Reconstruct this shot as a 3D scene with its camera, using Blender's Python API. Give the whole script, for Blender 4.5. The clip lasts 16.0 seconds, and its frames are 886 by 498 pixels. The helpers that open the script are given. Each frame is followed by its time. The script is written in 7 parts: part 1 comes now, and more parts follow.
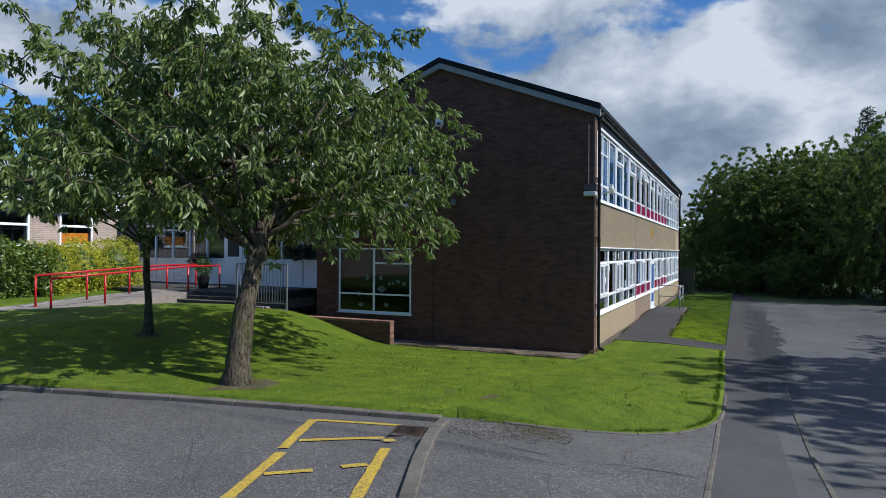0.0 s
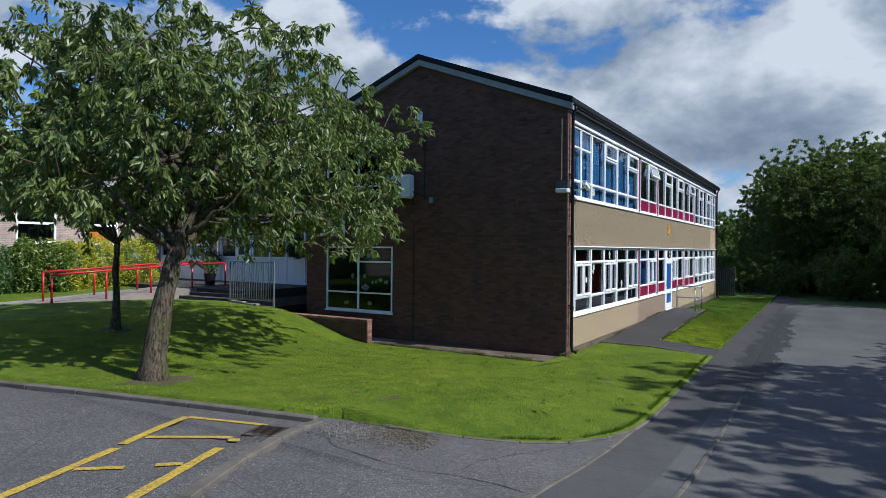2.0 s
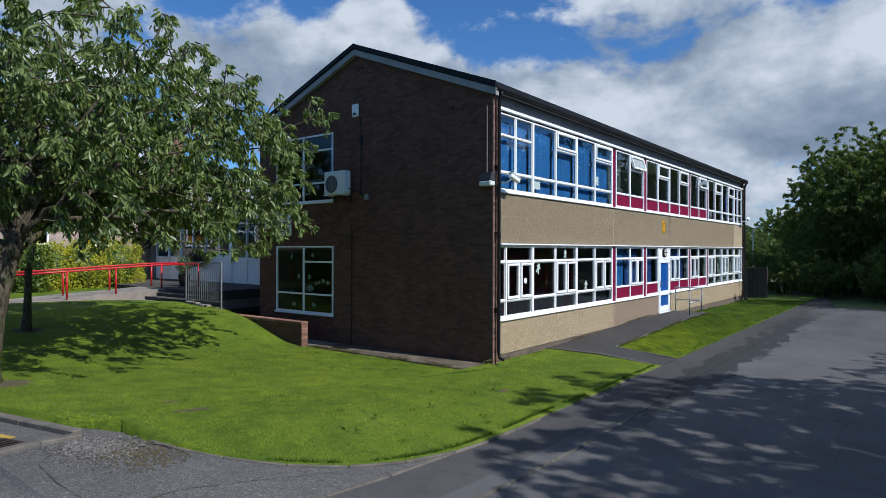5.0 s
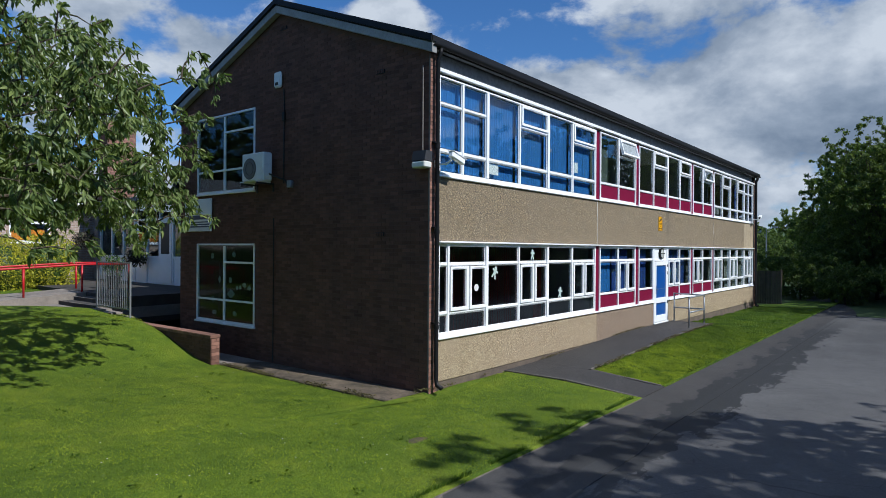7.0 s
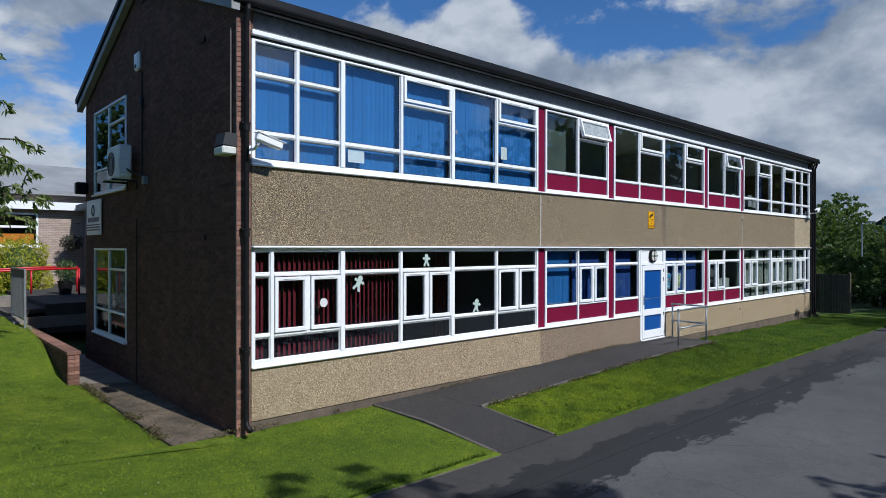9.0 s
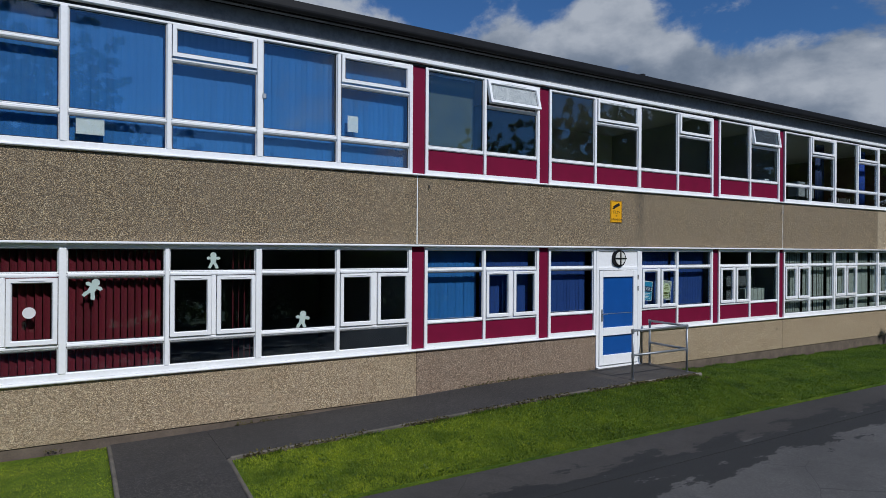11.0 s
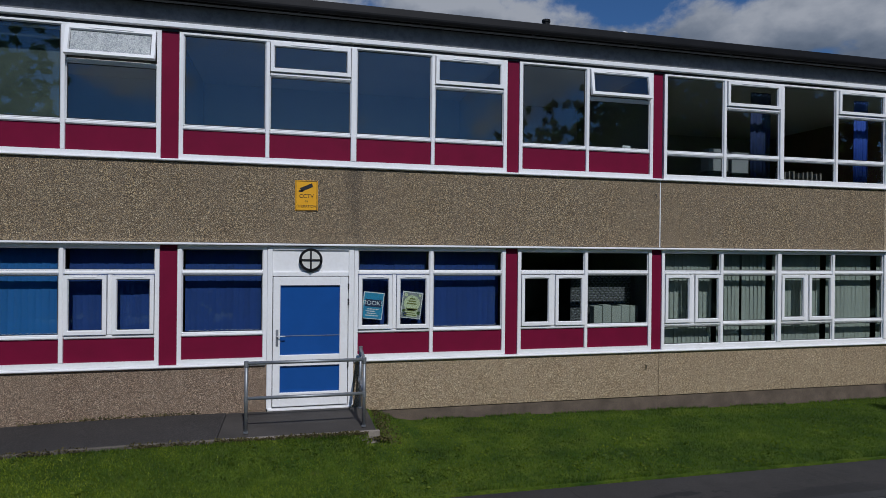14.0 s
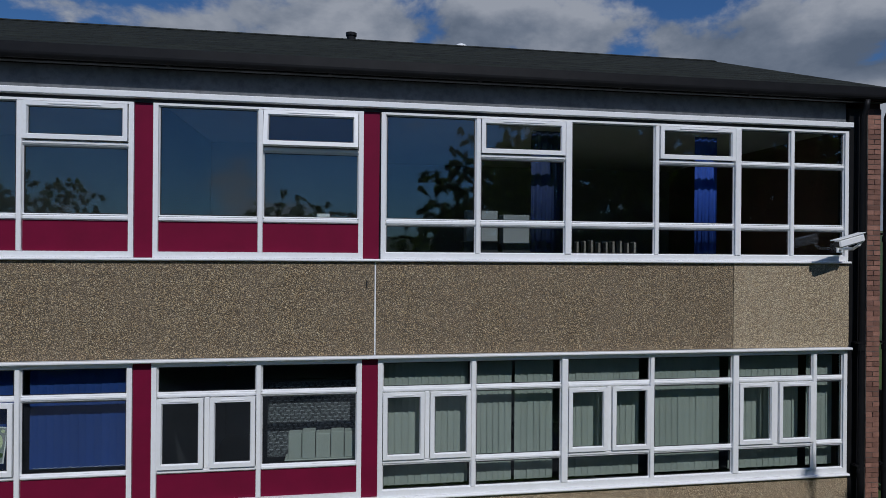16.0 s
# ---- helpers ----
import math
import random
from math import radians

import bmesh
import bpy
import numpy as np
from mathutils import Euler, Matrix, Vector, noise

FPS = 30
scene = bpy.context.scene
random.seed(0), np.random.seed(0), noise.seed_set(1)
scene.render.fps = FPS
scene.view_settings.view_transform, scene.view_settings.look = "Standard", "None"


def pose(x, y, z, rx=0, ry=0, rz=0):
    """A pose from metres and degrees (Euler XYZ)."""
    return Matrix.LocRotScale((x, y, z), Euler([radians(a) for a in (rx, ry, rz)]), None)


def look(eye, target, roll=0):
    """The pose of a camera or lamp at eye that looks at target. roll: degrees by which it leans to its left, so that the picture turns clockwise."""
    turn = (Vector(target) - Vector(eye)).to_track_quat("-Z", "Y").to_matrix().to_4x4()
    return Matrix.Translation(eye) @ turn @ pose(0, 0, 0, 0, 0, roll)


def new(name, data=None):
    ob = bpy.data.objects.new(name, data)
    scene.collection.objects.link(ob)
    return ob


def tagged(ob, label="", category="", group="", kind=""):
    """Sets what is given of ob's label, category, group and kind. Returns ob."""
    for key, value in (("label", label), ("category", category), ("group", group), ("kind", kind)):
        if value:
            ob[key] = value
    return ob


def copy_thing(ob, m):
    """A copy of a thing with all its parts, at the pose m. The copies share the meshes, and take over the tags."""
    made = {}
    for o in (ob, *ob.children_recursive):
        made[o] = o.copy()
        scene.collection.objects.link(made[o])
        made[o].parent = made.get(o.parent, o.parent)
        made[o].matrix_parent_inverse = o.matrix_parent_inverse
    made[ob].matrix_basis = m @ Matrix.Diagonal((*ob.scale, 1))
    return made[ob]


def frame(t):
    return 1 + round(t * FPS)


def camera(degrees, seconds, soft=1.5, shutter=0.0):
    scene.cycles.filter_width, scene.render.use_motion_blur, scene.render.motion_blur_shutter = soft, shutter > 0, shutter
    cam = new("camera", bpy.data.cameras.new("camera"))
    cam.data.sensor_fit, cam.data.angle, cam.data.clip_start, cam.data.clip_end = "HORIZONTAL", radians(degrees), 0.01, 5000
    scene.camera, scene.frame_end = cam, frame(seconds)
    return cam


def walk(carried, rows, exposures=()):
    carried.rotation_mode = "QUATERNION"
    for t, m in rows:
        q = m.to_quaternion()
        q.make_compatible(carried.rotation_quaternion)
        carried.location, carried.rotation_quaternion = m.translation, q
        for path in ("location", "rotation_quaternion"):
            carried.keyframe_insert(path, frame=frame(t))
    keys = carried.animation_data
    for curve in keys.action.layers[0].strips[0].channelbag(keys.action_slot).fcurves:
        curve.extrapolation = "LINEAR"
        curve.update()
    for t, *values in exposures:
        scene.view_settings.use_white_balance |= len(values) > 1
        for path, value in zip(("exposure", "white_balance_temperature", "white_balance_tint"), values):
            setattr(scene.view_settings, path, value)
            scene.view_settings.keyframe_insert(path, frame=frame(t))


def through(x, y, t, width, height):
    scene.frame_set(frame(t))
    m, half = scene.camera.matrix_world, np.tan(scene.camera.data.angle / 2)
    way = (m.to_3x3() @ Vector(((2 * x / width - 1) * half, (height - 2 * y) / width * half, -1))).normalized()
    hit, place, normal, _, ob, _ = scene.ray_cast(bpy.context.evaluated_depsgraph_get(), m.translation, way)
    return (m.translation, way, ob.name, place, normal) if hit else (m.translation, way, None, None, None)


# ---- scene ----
cam = camera(71.13, 16.0, soft=0.65)
PATH = [
    (0, (-16.744, -3.509, 2.288), (-14.939, -2.648, 2.295), 0.33),
    (0.5, (-16.592, -3.664, 2.289), (-14.808, -2.760, 2.293), -0.20),
    (1, (-16.317, -4.076, 2.298), (-14.557, -3.126, 2.301), -0.09),
    (1.5, (-15.900, -4.744, 2.299), (-14.167, -3.745, 2.301), 0.21),
    (2, (-15.333, -5.673, 2.314), (-13.629, -4.626, 2.314), 0.44),
    (2.5, (-14.770, -6.563, 2.331), (-13.096, -5.469, 2.331), 0.42),
    (3, (-14.205, -7.369, 2.344), (-12.569, -6.218, 2.342), 0.58),
    (3.5, (-13.770, -7.944, 2.344), (-12.150, -6.771, 2.342), 0.66),
    (4, (-13.366, -8.374, 2.308), (-11.764, -7.177, 2.308), 0.45),
    (6.3, (-10.364, -7.574, 2.268), (-8.796, -6.332, 2.269), 0.25),
    (6.5, (-9.955, -7.535, 2.272), (-8.389, -6.290, 2.273), 0.33),
    (7, (-8.893, -7.535, 2.266), (-7.337, -6.279, 2.267), 0.40),
    (7.5, (-7.866, -7.906, 2.282), (-6.341, -6.611, 2.281), 0.40),
    (8, (-6.616, -8.433, 2.351), (-5.147, -7.075, 2.351), 0.32),
    (8.2, (-6.130, -8.633, 2.389), (-4.690, -7.245, 2.386), 0.30),
    (10.3, (-0.115, -9.287, 2.402), (1.061, -7.668, 2.404), 0.33),
    (10.4, (0.183, -9.356, 2.384), (1.337, -7.722, 2.385), 0.41),
    (10.5, (0.479, -9.429, 2.372), (1.612, -7.780, 2.373), 0.39),
    (11, (2.010, -9.722, 2.339), (3.033, -8.004, 2.341), 0.35),
    (11.5, (3.468, -9.855, 2.324), (4.388, -8.079, 2.327), 0.30),
    (12, (5.175, -10.037, 2.370), (6.014, -8.221, 2.371), 0.40),
    (12.5, (6.787, -10.184, 2.415), (7.553, -8.337, 2.418), 0.35),
    (13, (8.578, -10.238, 2.419), (9.225, -8.345, 2.419), 0.46),
    (13.5, (10.201, -10.217, 2.389), (10.770, -8.299, 2.389), 0.49),
    (14, (11.932, -10.067, 2.370), (12.409, -8.124, 2.369), 0.58),
    (14.5, (13.484, -9.787, 2.411), (13.903, -7.832, 2.411), 0.49),
    (15, (15.059, -9.331, 2.641), (15.444, -7.368, 2.640), 0.54),
    (15.5, (16.541, -8.779, 3.108), (16.889, -6.809, 3.108), 0.61),
    (16, (18.107, -8.149, 3.820), (18.412, -6.172, 3.820), 0.46),
]
EXPOSURES = [(0, 0.03, 5980, 8), (8.0, -0.15, 5920, 8), (10.5, -0.60, 5950, 10), (12.0, -0.90, 5950, 10), (14.5, -1.05, 6000, 12), (16, -1.12, 5950, 12)]
walk(cam, [(t, look(e, g, r)) for t, e, g, r in PATH], EXPOSURES)

# ---------------------------------------------------------------- light
SUN_WAY = Vector((-0.10, 1.05, -1.0)).normalized()
sun_data = bpy.data.lights.new("sun", "SUN")
sun_data.energy, sun_data.angle, sun_data.color = 5.0, radians(0.53), (1.0, 0.96, 0.90)
sun = new("sun", sun_data)
sun.matrix_world = Matrix.Translation((0, -40, 40)) @ SUN_WAY.to_track_quat("-Z", "Y").to_matrix().to_4x4()


def wire(nt, kind, ins=None):
    """A node of that kind; ins gives its inputs by name or number, as values or as sockets to link from."""
    n = nt.nodes.new("ShaderNode" + kind)
    for k, v in (ins or {}).items():
        s = n.inputs[k]
        if isinstance(v, bpy.types.NodeSocket):
            nt.links.new(v, s)
        else:
            s.default_value = v
    return n


def math_node(nt, op, a, b=0.0, c=0.0):
    n = wire(nt, "Math", {0: a, 1: b, 2: c})
    n.operation = op
    return n.outputs[0]


def ramp(nt, fac, stops, interp="LINEAR"):
    n = wire(nt, "ValToRGB", {0: fac})
    n.color_ramp.interpolation = interp
    el = n.color_ramp.elements
    while len(el) < len(stops):
        el.new(0.5)
    for e, (p, c) in zip(el, stops):
        e.position, e.color = p, (*c, 1) if len(c) == 3 else c
    return n.outputs[0]


def mix(nt, fac, a, b, blend="MIX"):
    n = wire(nt, "Mix")
    n.data_type, n.blend_type = "RGBA", blend
    for k, v in ((0, fac), (6, a), (7, b)):
        if isinstance(v, bpy.types.NodeSocket):
            nt.links.new(v, n.inputs[k])
        else:
            n.inputs[k].default_value = v if k == 0 or len(v) == 4 else (*v, 1)
    return n.outputs[2]


world = bpy.data.worlds.new("world")
scene.world = world
world.use_nodes = True
nt = world.node_tree
nt.nodes.clear()
sky = wire(nt, "TexSky")
sky.sky_type, sky.sun_disc, sky.sun_elevation, sky.sun_rotation = "NISHITA", False, radians(43.4), radians(174.6)
sky.air_density, sky.dust_density, sky.ozone_density, sky.altitude = 1.0, 0.2, 2.5, 50
deep = mix(nt, 1.0, sky.outputs[0], (0.46, 0.72, 1.0), "MULTIPLY")
way = wire(nt, "TexCoord").outputs["Generated"]
sep = wire(nt, "SeparateXYZ", {0: way})
sphere = wire(nt, "Mapping", {0: way, 1: (2.35, 0.4, 0.1), 3: (1.0, 1.0, 1.7)}).outputs[0]
above = wire(nt, "Mapping", {0: way, 1: (2.38, 0.36, 0.24), 3: (1.0, 1.0, 1.7)}).outputs[0]
big = wire(nt, "TexNoise", {"Vector": sphere, "Scale": 4.2, "Detail": 12.0, "Roughness": 0.57, "Distortion": 0.15}).outputs[0]
lit = wire(nt, "TexNoise", {"Vector": above, "Scale": 4.2, "Detail": 8.0, "Roughness": 0.55, "Distortion": 0.15}).outputs[0]
low = ramp(nt, sep.outputs[2], [(0.0, (0.10,) * 3), (0.25, (0.055,) * 3), (0.55, (0.0,) * 3)])
south = math_node(nt, "MULTIPLY", math_node(nt, "MAXIMUM", math_node(nt, "MULTIPLY", sep.outputs[1], -1.0), 0.0), 0.09)


def bank(az, el, wide, high, thick):
    """One bank of cloud: how thick it is in a direction, and how far that is above its middle."""
    a, e = radians(az), radians(el)
    mid = (math.cos(a) * math.cos(e), math.sin(a) * math.cos(e), math.sin(e))
    off = wire(nt, "VectorMath", {0: way, 1: mid})
    off.operation = "SUBTRACT"
    part_of = wire(nt, "SeparateXYZ", {0: off.outputs[0]})
    side = math_node(nt, "ADD", math_node(nt, "MULTIPLY", part_of.outputs[0], -math.sin(a)), math_node(nt, "MULTIPLY", part_of.outputs[1], math.cos(a)))
    fore = math_node(nt, "ADD", math_node(nt, "MULTIPLY", part_of.outputs[0], math.cos(a)), math_node(nt, "MULTIPLY", part_of.outputs[1], math.sin(a)))
    u = math_node(nt, "DIVIDE", side, math.sin(radians(wide)))
    w = math_node(nt, "DIVIDE", part_of.outputs[2], math.sin(radians(high)))
    d = math_node(nt, "ADD", math_node(nt, "ADD", math_node(nt, "MULTIPLY", u, u), math_node(nt, "MULTIPLY", w, w)), math_node(nt, "MULTIPLY", math_node(nt, "MULTIPLY", fore, fore), 4.0))
    g = math_node(nt, "MAXIMUM", math_node(nt, "SUBTRACT", 1.0, math_node(nt, "MULTIPLY", d, 0.5)), 0.0)
    return math_node(nt, "MULTIPLY", g, thick), math_node(nt, "MULTIPLY", math_node(nt, "MULTIPLY", g, w), 1.0 if thick > 0 else 0.0)


banks = [bank(*b) for b in ((10, 13.0, 11, 4.2, 0.15), (-6, 15.5, 9, 4.5, 0.24), (-4, 9.5, 12, 3.0, 0.10), (22, 11.5, 11, 3.2, 0.13), (35, 13.5, 8, 3.6, 0.12), (43, 17.0, 6, 3.6, 0.09),
                            (57, 16.5, 8, 3.4, 0.11), (69, 18.5, 7, 3.2, 0.13), (80, 21.0, 7, 3.0, 0.08), (97, 18.5, 9, 4.2, 0.12), (107, 16.5, 8, 4.0, 0.12), (3, 21.0, 4, 2.0, -0.10), (49, 19.0, 3, 3.0, -0.10), (64, 17.0, 2.2, 1.6, -0.12), (75, 16.0, 3, 1.8, -0.10), (33, 20.0, 7, 3.5, -0.12), (56, 22.5, 7, 2.6, -0.14))]
east, crest = banks[0]
for thick_of, crest_of in banks[1:]:
    east, crest = math_node(nt, "ADD", east, thick_of), math_node(nt, "ADD", crest, crest_of)
west = math_node(nt, "MULTIPLY", math_node(nt, "MAXIMUM", math_node(nt, "SUBTRACT", math_node(nt, "MULTIPLY", sep.outputs[0], -1.0), 0.05), 0.0), 0.16)
north = math_node(nt, "MULTIPLY", math_node(nt, "MAXIMUM", math_node(nt, "SUBTRACT", sep.outputs[1], 0.45), 0.0), 0.09)
dens = math_node(nt, "SUBTRACT", math_node(nt, "ADD", math_node(nt, "SUBTRACT", math_node(nt, "ADD", big, low), south), east), north)
dens = math_node(nt, "SUBTRACT", dens, west)
mask = ramp(nt, dens, [(0.47, (0, 0, 0)), (0.575, (1, 1, 1))], "EASE")
shade = math_node(nt, "ADD", math_node(nt, "MULTIPLY", math_node(nt, "SUBTRACT", big, lit), 3.2), 0.69)
shade = math_node(nt, "SUBTRACT", shade, math_node(nt, "MULTIPLY", math_node(nt, "SUBTRACT", dens, 0.56), 0.95))
shade = math_node(nt, "ADD", shade, math_node(nt, "MULTIPLY", crest, 0.38))
cloud = ramp(nt, shade, [(0.05, (1.75, 2.2, 2.9)), (0.45, (2.9, 3.35, 4.05)), (0.96, (5.7, 5.95, 6.35))])
both = mix(nt, mask, deep, cloud)
back = wire(nt, "Background", {0: both, 1: 0.115})
nt.links.new(back.outputs[0], wire(nt, "OutputWorld").inputs[0])

# ---------------------------------------------------------------- materials


def material(name, base, rough=0.6, metal=0.0, second=None, scale=3.0, fine=None, fine_scale=60.0, fine_amount=0.35,
             bump=0.0, bump_scale=80.0, object_random=0.0, island_random=0.0, spec=0.5, coords="Object"):
    """A painted or natural surface: base colour drifting to second at scale, fine speckle, bump, random tint."""
    m = bpy.data.materials.new(name)
    m.use_nodes = True
    nt = m.node_tree
    b = nt.nodes["Principled BSDF"]
    v = wire(nt, "TexCoord").outputs[coords] if coords != "World" else wire(nt, "NewGeometry").outputs["Position"]
    col = None
    if second:
        n = wire(nt, "TexNoise", {"Vector": v, "Scale": scale, "Detail": 6.0, "Roughness": 0.6}).outputs[0]
        col = ramp(nt, n, [(0.35, base), (0.68, second)])
    if fine:
        n = wire(nt, "TexNoise", {"Vector": v, "Scale": fine_scale, "Detail": 3.0, "Roughness": 0.6}).outputs[0]
        f = math_node(nt, "MULTIPLY", ramp(nt, n, [(0.42, (0, 0, 0)), (0.66, (1, 1, 1))]), fine_amount)
        col = mix(nt, f, col if col else base, fine)
    for amount, socket in ((object_random, ("ObjectInfo", "Random")), (island_random, ("NewGeometry", "Random Per Island"))):
        if amount:
            r = wire(nt, socket[0]).outputs[socket[1]]
            r = math_node(nt, "ADD", math_node(nt, "MULTIPLY", r, 2 * amount), 1 - amount)
            g = wire(nt, "CombineXYZ", {0: r, 1: r, 2: r}).outputs[0]
            col = mix(nt, 1.0, col if col else base, g, "MULTIPLY")
    if col:
        nt.links.new(col, b.inputs["Base Color"])
    else:
        b.inputs["Base Color"].default_value = (*base, 1)
    b.inputs["Roughness"].default_value, b.inputs["Metallic"].default_value = rough, metal
    b.inputs["Specular IOR Level"].default_value = spec
    if bump:
        n = wire(nt, "TexNoise", {"Vector": v, "Scale": bump_scale, "Detail": 4.0}).outputs[0]
        nt.links.new(wire(nt, "Bump", {"Strength": bump, "Distance": 0.01, "Height": n}).outputs[0], b.inputs["Normal"])
    return m


def aggregate(name, tones, grey, size=74.0, bed=(0.092, 0.074, 0.050)):
    """Exposed-aggregate concrete: rounded pebbles of several tones in a sandy bed, with weather streaks."""
    m = bpy.data.materials.new(name)
    m.use_nodes = True
    nt = m.node_tree
    b = nt.nodes["Principled BSDF"]
    v = wire(nt, "NewGeometry").outputs["Position"]
    cell = wire(nt, "TexVoronoi", {"Vector": v, "Scale": size, "Randomness": 1.0})
    tone = wire(nt, "SeparateColor", {0: cell.outputs["Color"]}).outputs[0]
    col = ramp(nt, tone, [(i / (len(tones) - 1), c) for i, c in enumerate(tones)])
    gap = ramp(nt, cell.outputs["Distance"], [(0.38, (0, 0, 0)), (0.62, (1, 1, 1))])
    col = mix(nt, gap, col, bed)
    mid = wire(nt, "TexNoise", {"Vector": v, "Scale": 25.0, "Detail": 5.0, "Roughness": 0.85}).outputs[0]
    col = mix(nt, 1.0, col, ramp(nt, mid, [(0.36, (0.52, 0.51, 0.49)), (0.5, (1.02, 1.0, 0.98)), (0.63, (1.52, 1.50, 1.45))]), "MULTIPLY")
    clump = wire(nt, "TexNoise", {"Vector": v, "Scale": 7.5, "Detail": 4.0, "Roughness": 0.7}).outputs[0]
    col = mix(nt, 1.0, col, ramp(nt, clump, [(0.36, (0.93, 0.90, 0.87)), (0.64, (1.07, 1.09, 1.08))]), "MULTIPLY")
    st = wire(nt, "TexNoise", {"Vector": wire(nt, "Mapping", {0: v, 3: (2.2, 2.2, 0.5)}).outputs[0], "Scale": 1.0, "Detail": 6.0, "Roughness": 0.65}).outputs[0]
    col = mix(nt, ramp(nt, st, [(0.40, (0, 0, 0)), (0.75, (0.75, 0.75, 0.75))]), col, mix(nt, 0.62, col, grey))
    s = wire(nt, "SeparateXYZ", {0: v})
    run = math_node(nt, "ADD", math_node(nt, "ABSOLUTE", math_node(nt, "SUBTRACT", s.outputs[0], 12.93)), math_node(nt, "MULTIPLY", math_node(nt, "SUBTRACT", st, 0.5), 0.5))
    fade = ramp(nt, math_node(nt, "MULTIPLY", math_node(nt, "SUBTRACT", s.outputs[2], 2.4), 0.8), [(0.0, (0.35,) * 3), (1.0, (1, 1, 1))])
    run = math_node(nt, "MULTIPLY", ramp(nt, run, [(0.0, (0.6,) * 3), (0.20, (0, 0, 0))]), fade)
    col = mix(nt, run, col, (0.055, 0.046, 0.038))
    nt.links.new(col, b.inputs["Base Color"])
    b.inputs["Roughness"].default_value = 0.85
    h = math_node(nt, "SUBTRACT", 1.0, cell.outputs["Distance"])
    nt.links.new(wire(nt, "Bump", {"Strength": 0.9, "Distance": 0.008, "Height": h}).outputs[0], b.inputs["Normal"])
    return m


def tarmac(name, base, second, patch, damp=False):
    """Asphalt: stone speckle, large worn patches, cracks and, on the road, a damp run along its edge and darker streaks
    at far x.
    """
    m = bpy.data.materials.new(name)
    m.use_nodes = True
    nt = m.node_tree
    b = nt.nodes["Principled BSDF"]
    v = wire(nt, "NewGeometry").outputs["Position"]
    n1 = wire(nt, "TexNoise", {"Vector": v, "Scale": 0.55, "Detail": 7.0, "Roughness": 0.6}).outputs[0]
    col = ramp(nt, n1, [(0.35, base), (0.65, second)])
    cell = wire(nt, "TexVoronoi", {"Vector": v, "Scale": 95.0})
    tone = wire(nt, "SeparateColor", {0: cell.outputs["Color"]}).outputs[1]
    col = mix(nt, 1.0, col, ramp(nt, tone, [(0.0, (0.82,) * 3), (0.75, (1.0,) * 3), (1.0, (1.35, 1.33, 1.31))] if damp else [(0.0, (0.55,) * 3), (0.75, (1.0,) * 3), (1.0, (2.1, 2.05, 2.0))]), "MULTIPLY")
    grit = wire(nt, "TexNoise", {"Vector": v, "Scale": 26.0, "Detail": 5.0, "Roughness": 0.85}).outputs[0]
    col = mix(nt, 1.0, col, ramp(nt, grit, [(0.34, (0.88,) * 3), (0.50, (1.0,) * 3), (0.66, (1.14,) * 3)] if damp else [(0.34, (0.66,) * 3), (0.50, (1.0,) * 3), (0.66, (1.40, 1.38, 1.36))]), "MULTIPLY")
    n2 = wire(nt, "TexNoise", {"Vector": v, "Scale": 3.5, "Detail": 5.0, "Roughness": 0.7}).outputs[0]
    col = mix(nt, ramp(nt, n2, [(0.52, (0, 0, 0)), (0.72, (0.55,) * 3)]), col, patch)
    bent = mix(nt, 0.12, v, wire(nt, "TexNoise", {"Vector": v, "Scale": 1.3, "Detail": 6.0}).outputs["Color"], "ADD")
    edges = wire(nt, "TexVoronoi", {"Vector": wire(nt, "Mapping", {0: bent, 3: (0.11, 0.11, 0.11)}).outputs[0]})
    edges.feature = "DISTANCE_TO_EDGE"
    crack = edges.outputs[0]
    col = mix(nt, ramp(nt, crack, [(0.0, (0.6,) * 3), (0.0025, (0, 0, 0))]), col, (0.012, 0.012, 0.012))
    rough = 0.8
    if damp:
        s = wire(nt, "SeparateXYZ", {0: v})
        wob = wire(nt, "TexNoise", {"Vector": wire(nt, "Mapping", {0: v, 3: (0.9, 2.2, 0.0)}).outputs[0], "Scale": 1.2, "Detail": 9.0, "Roughness": 0.66}).outputs[0]
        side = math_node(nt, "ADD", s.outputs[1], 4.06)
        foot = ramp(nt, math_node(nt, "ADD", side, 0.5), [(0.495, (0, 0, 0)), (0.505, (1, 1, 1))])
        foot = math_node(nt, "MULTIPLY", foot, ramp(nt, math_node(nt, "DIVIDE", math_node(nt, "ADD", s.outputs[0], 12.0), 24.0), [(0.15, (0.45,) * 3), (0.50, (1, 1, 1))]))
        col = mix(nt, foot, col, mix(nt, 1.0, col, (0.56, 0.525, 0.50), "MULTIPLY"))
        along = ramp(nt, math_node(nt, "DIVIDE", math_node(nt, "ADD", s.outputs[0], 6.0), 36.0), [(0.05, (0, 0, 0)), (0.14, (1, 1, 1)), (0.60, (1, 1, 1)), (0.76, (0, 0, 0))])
        # Broad streaky darkening of the colour, growing from x 7 to 12.
        far_dark = wire(nt, "TexNoise", {"Vector": wire(nt, "Mapping", {0: v, 3: (0.16, 0.55, 0.0)}).outputs[0], "Scale": 1.0, "Detail": 7.0, "Roughness": 0.62}).outputs[0]
        far_dark = math_node(nt, "MULTIPLY", ramp(nt, far_dark, [(0.36, (0.62,) * 3), (0.60, (0.15,) * 3)]), ramp(nt, math_node(nt, "DIVIDE", s.outputs[0], 24.0), [(0.30, (0, 0, 0)), (0.50, (1, 1, 1))]))
        col = mix(nt, far_dark, col, mix(nt, 1.0, col, (0.42, 0.43, 0.45), "MULTIPLY"))
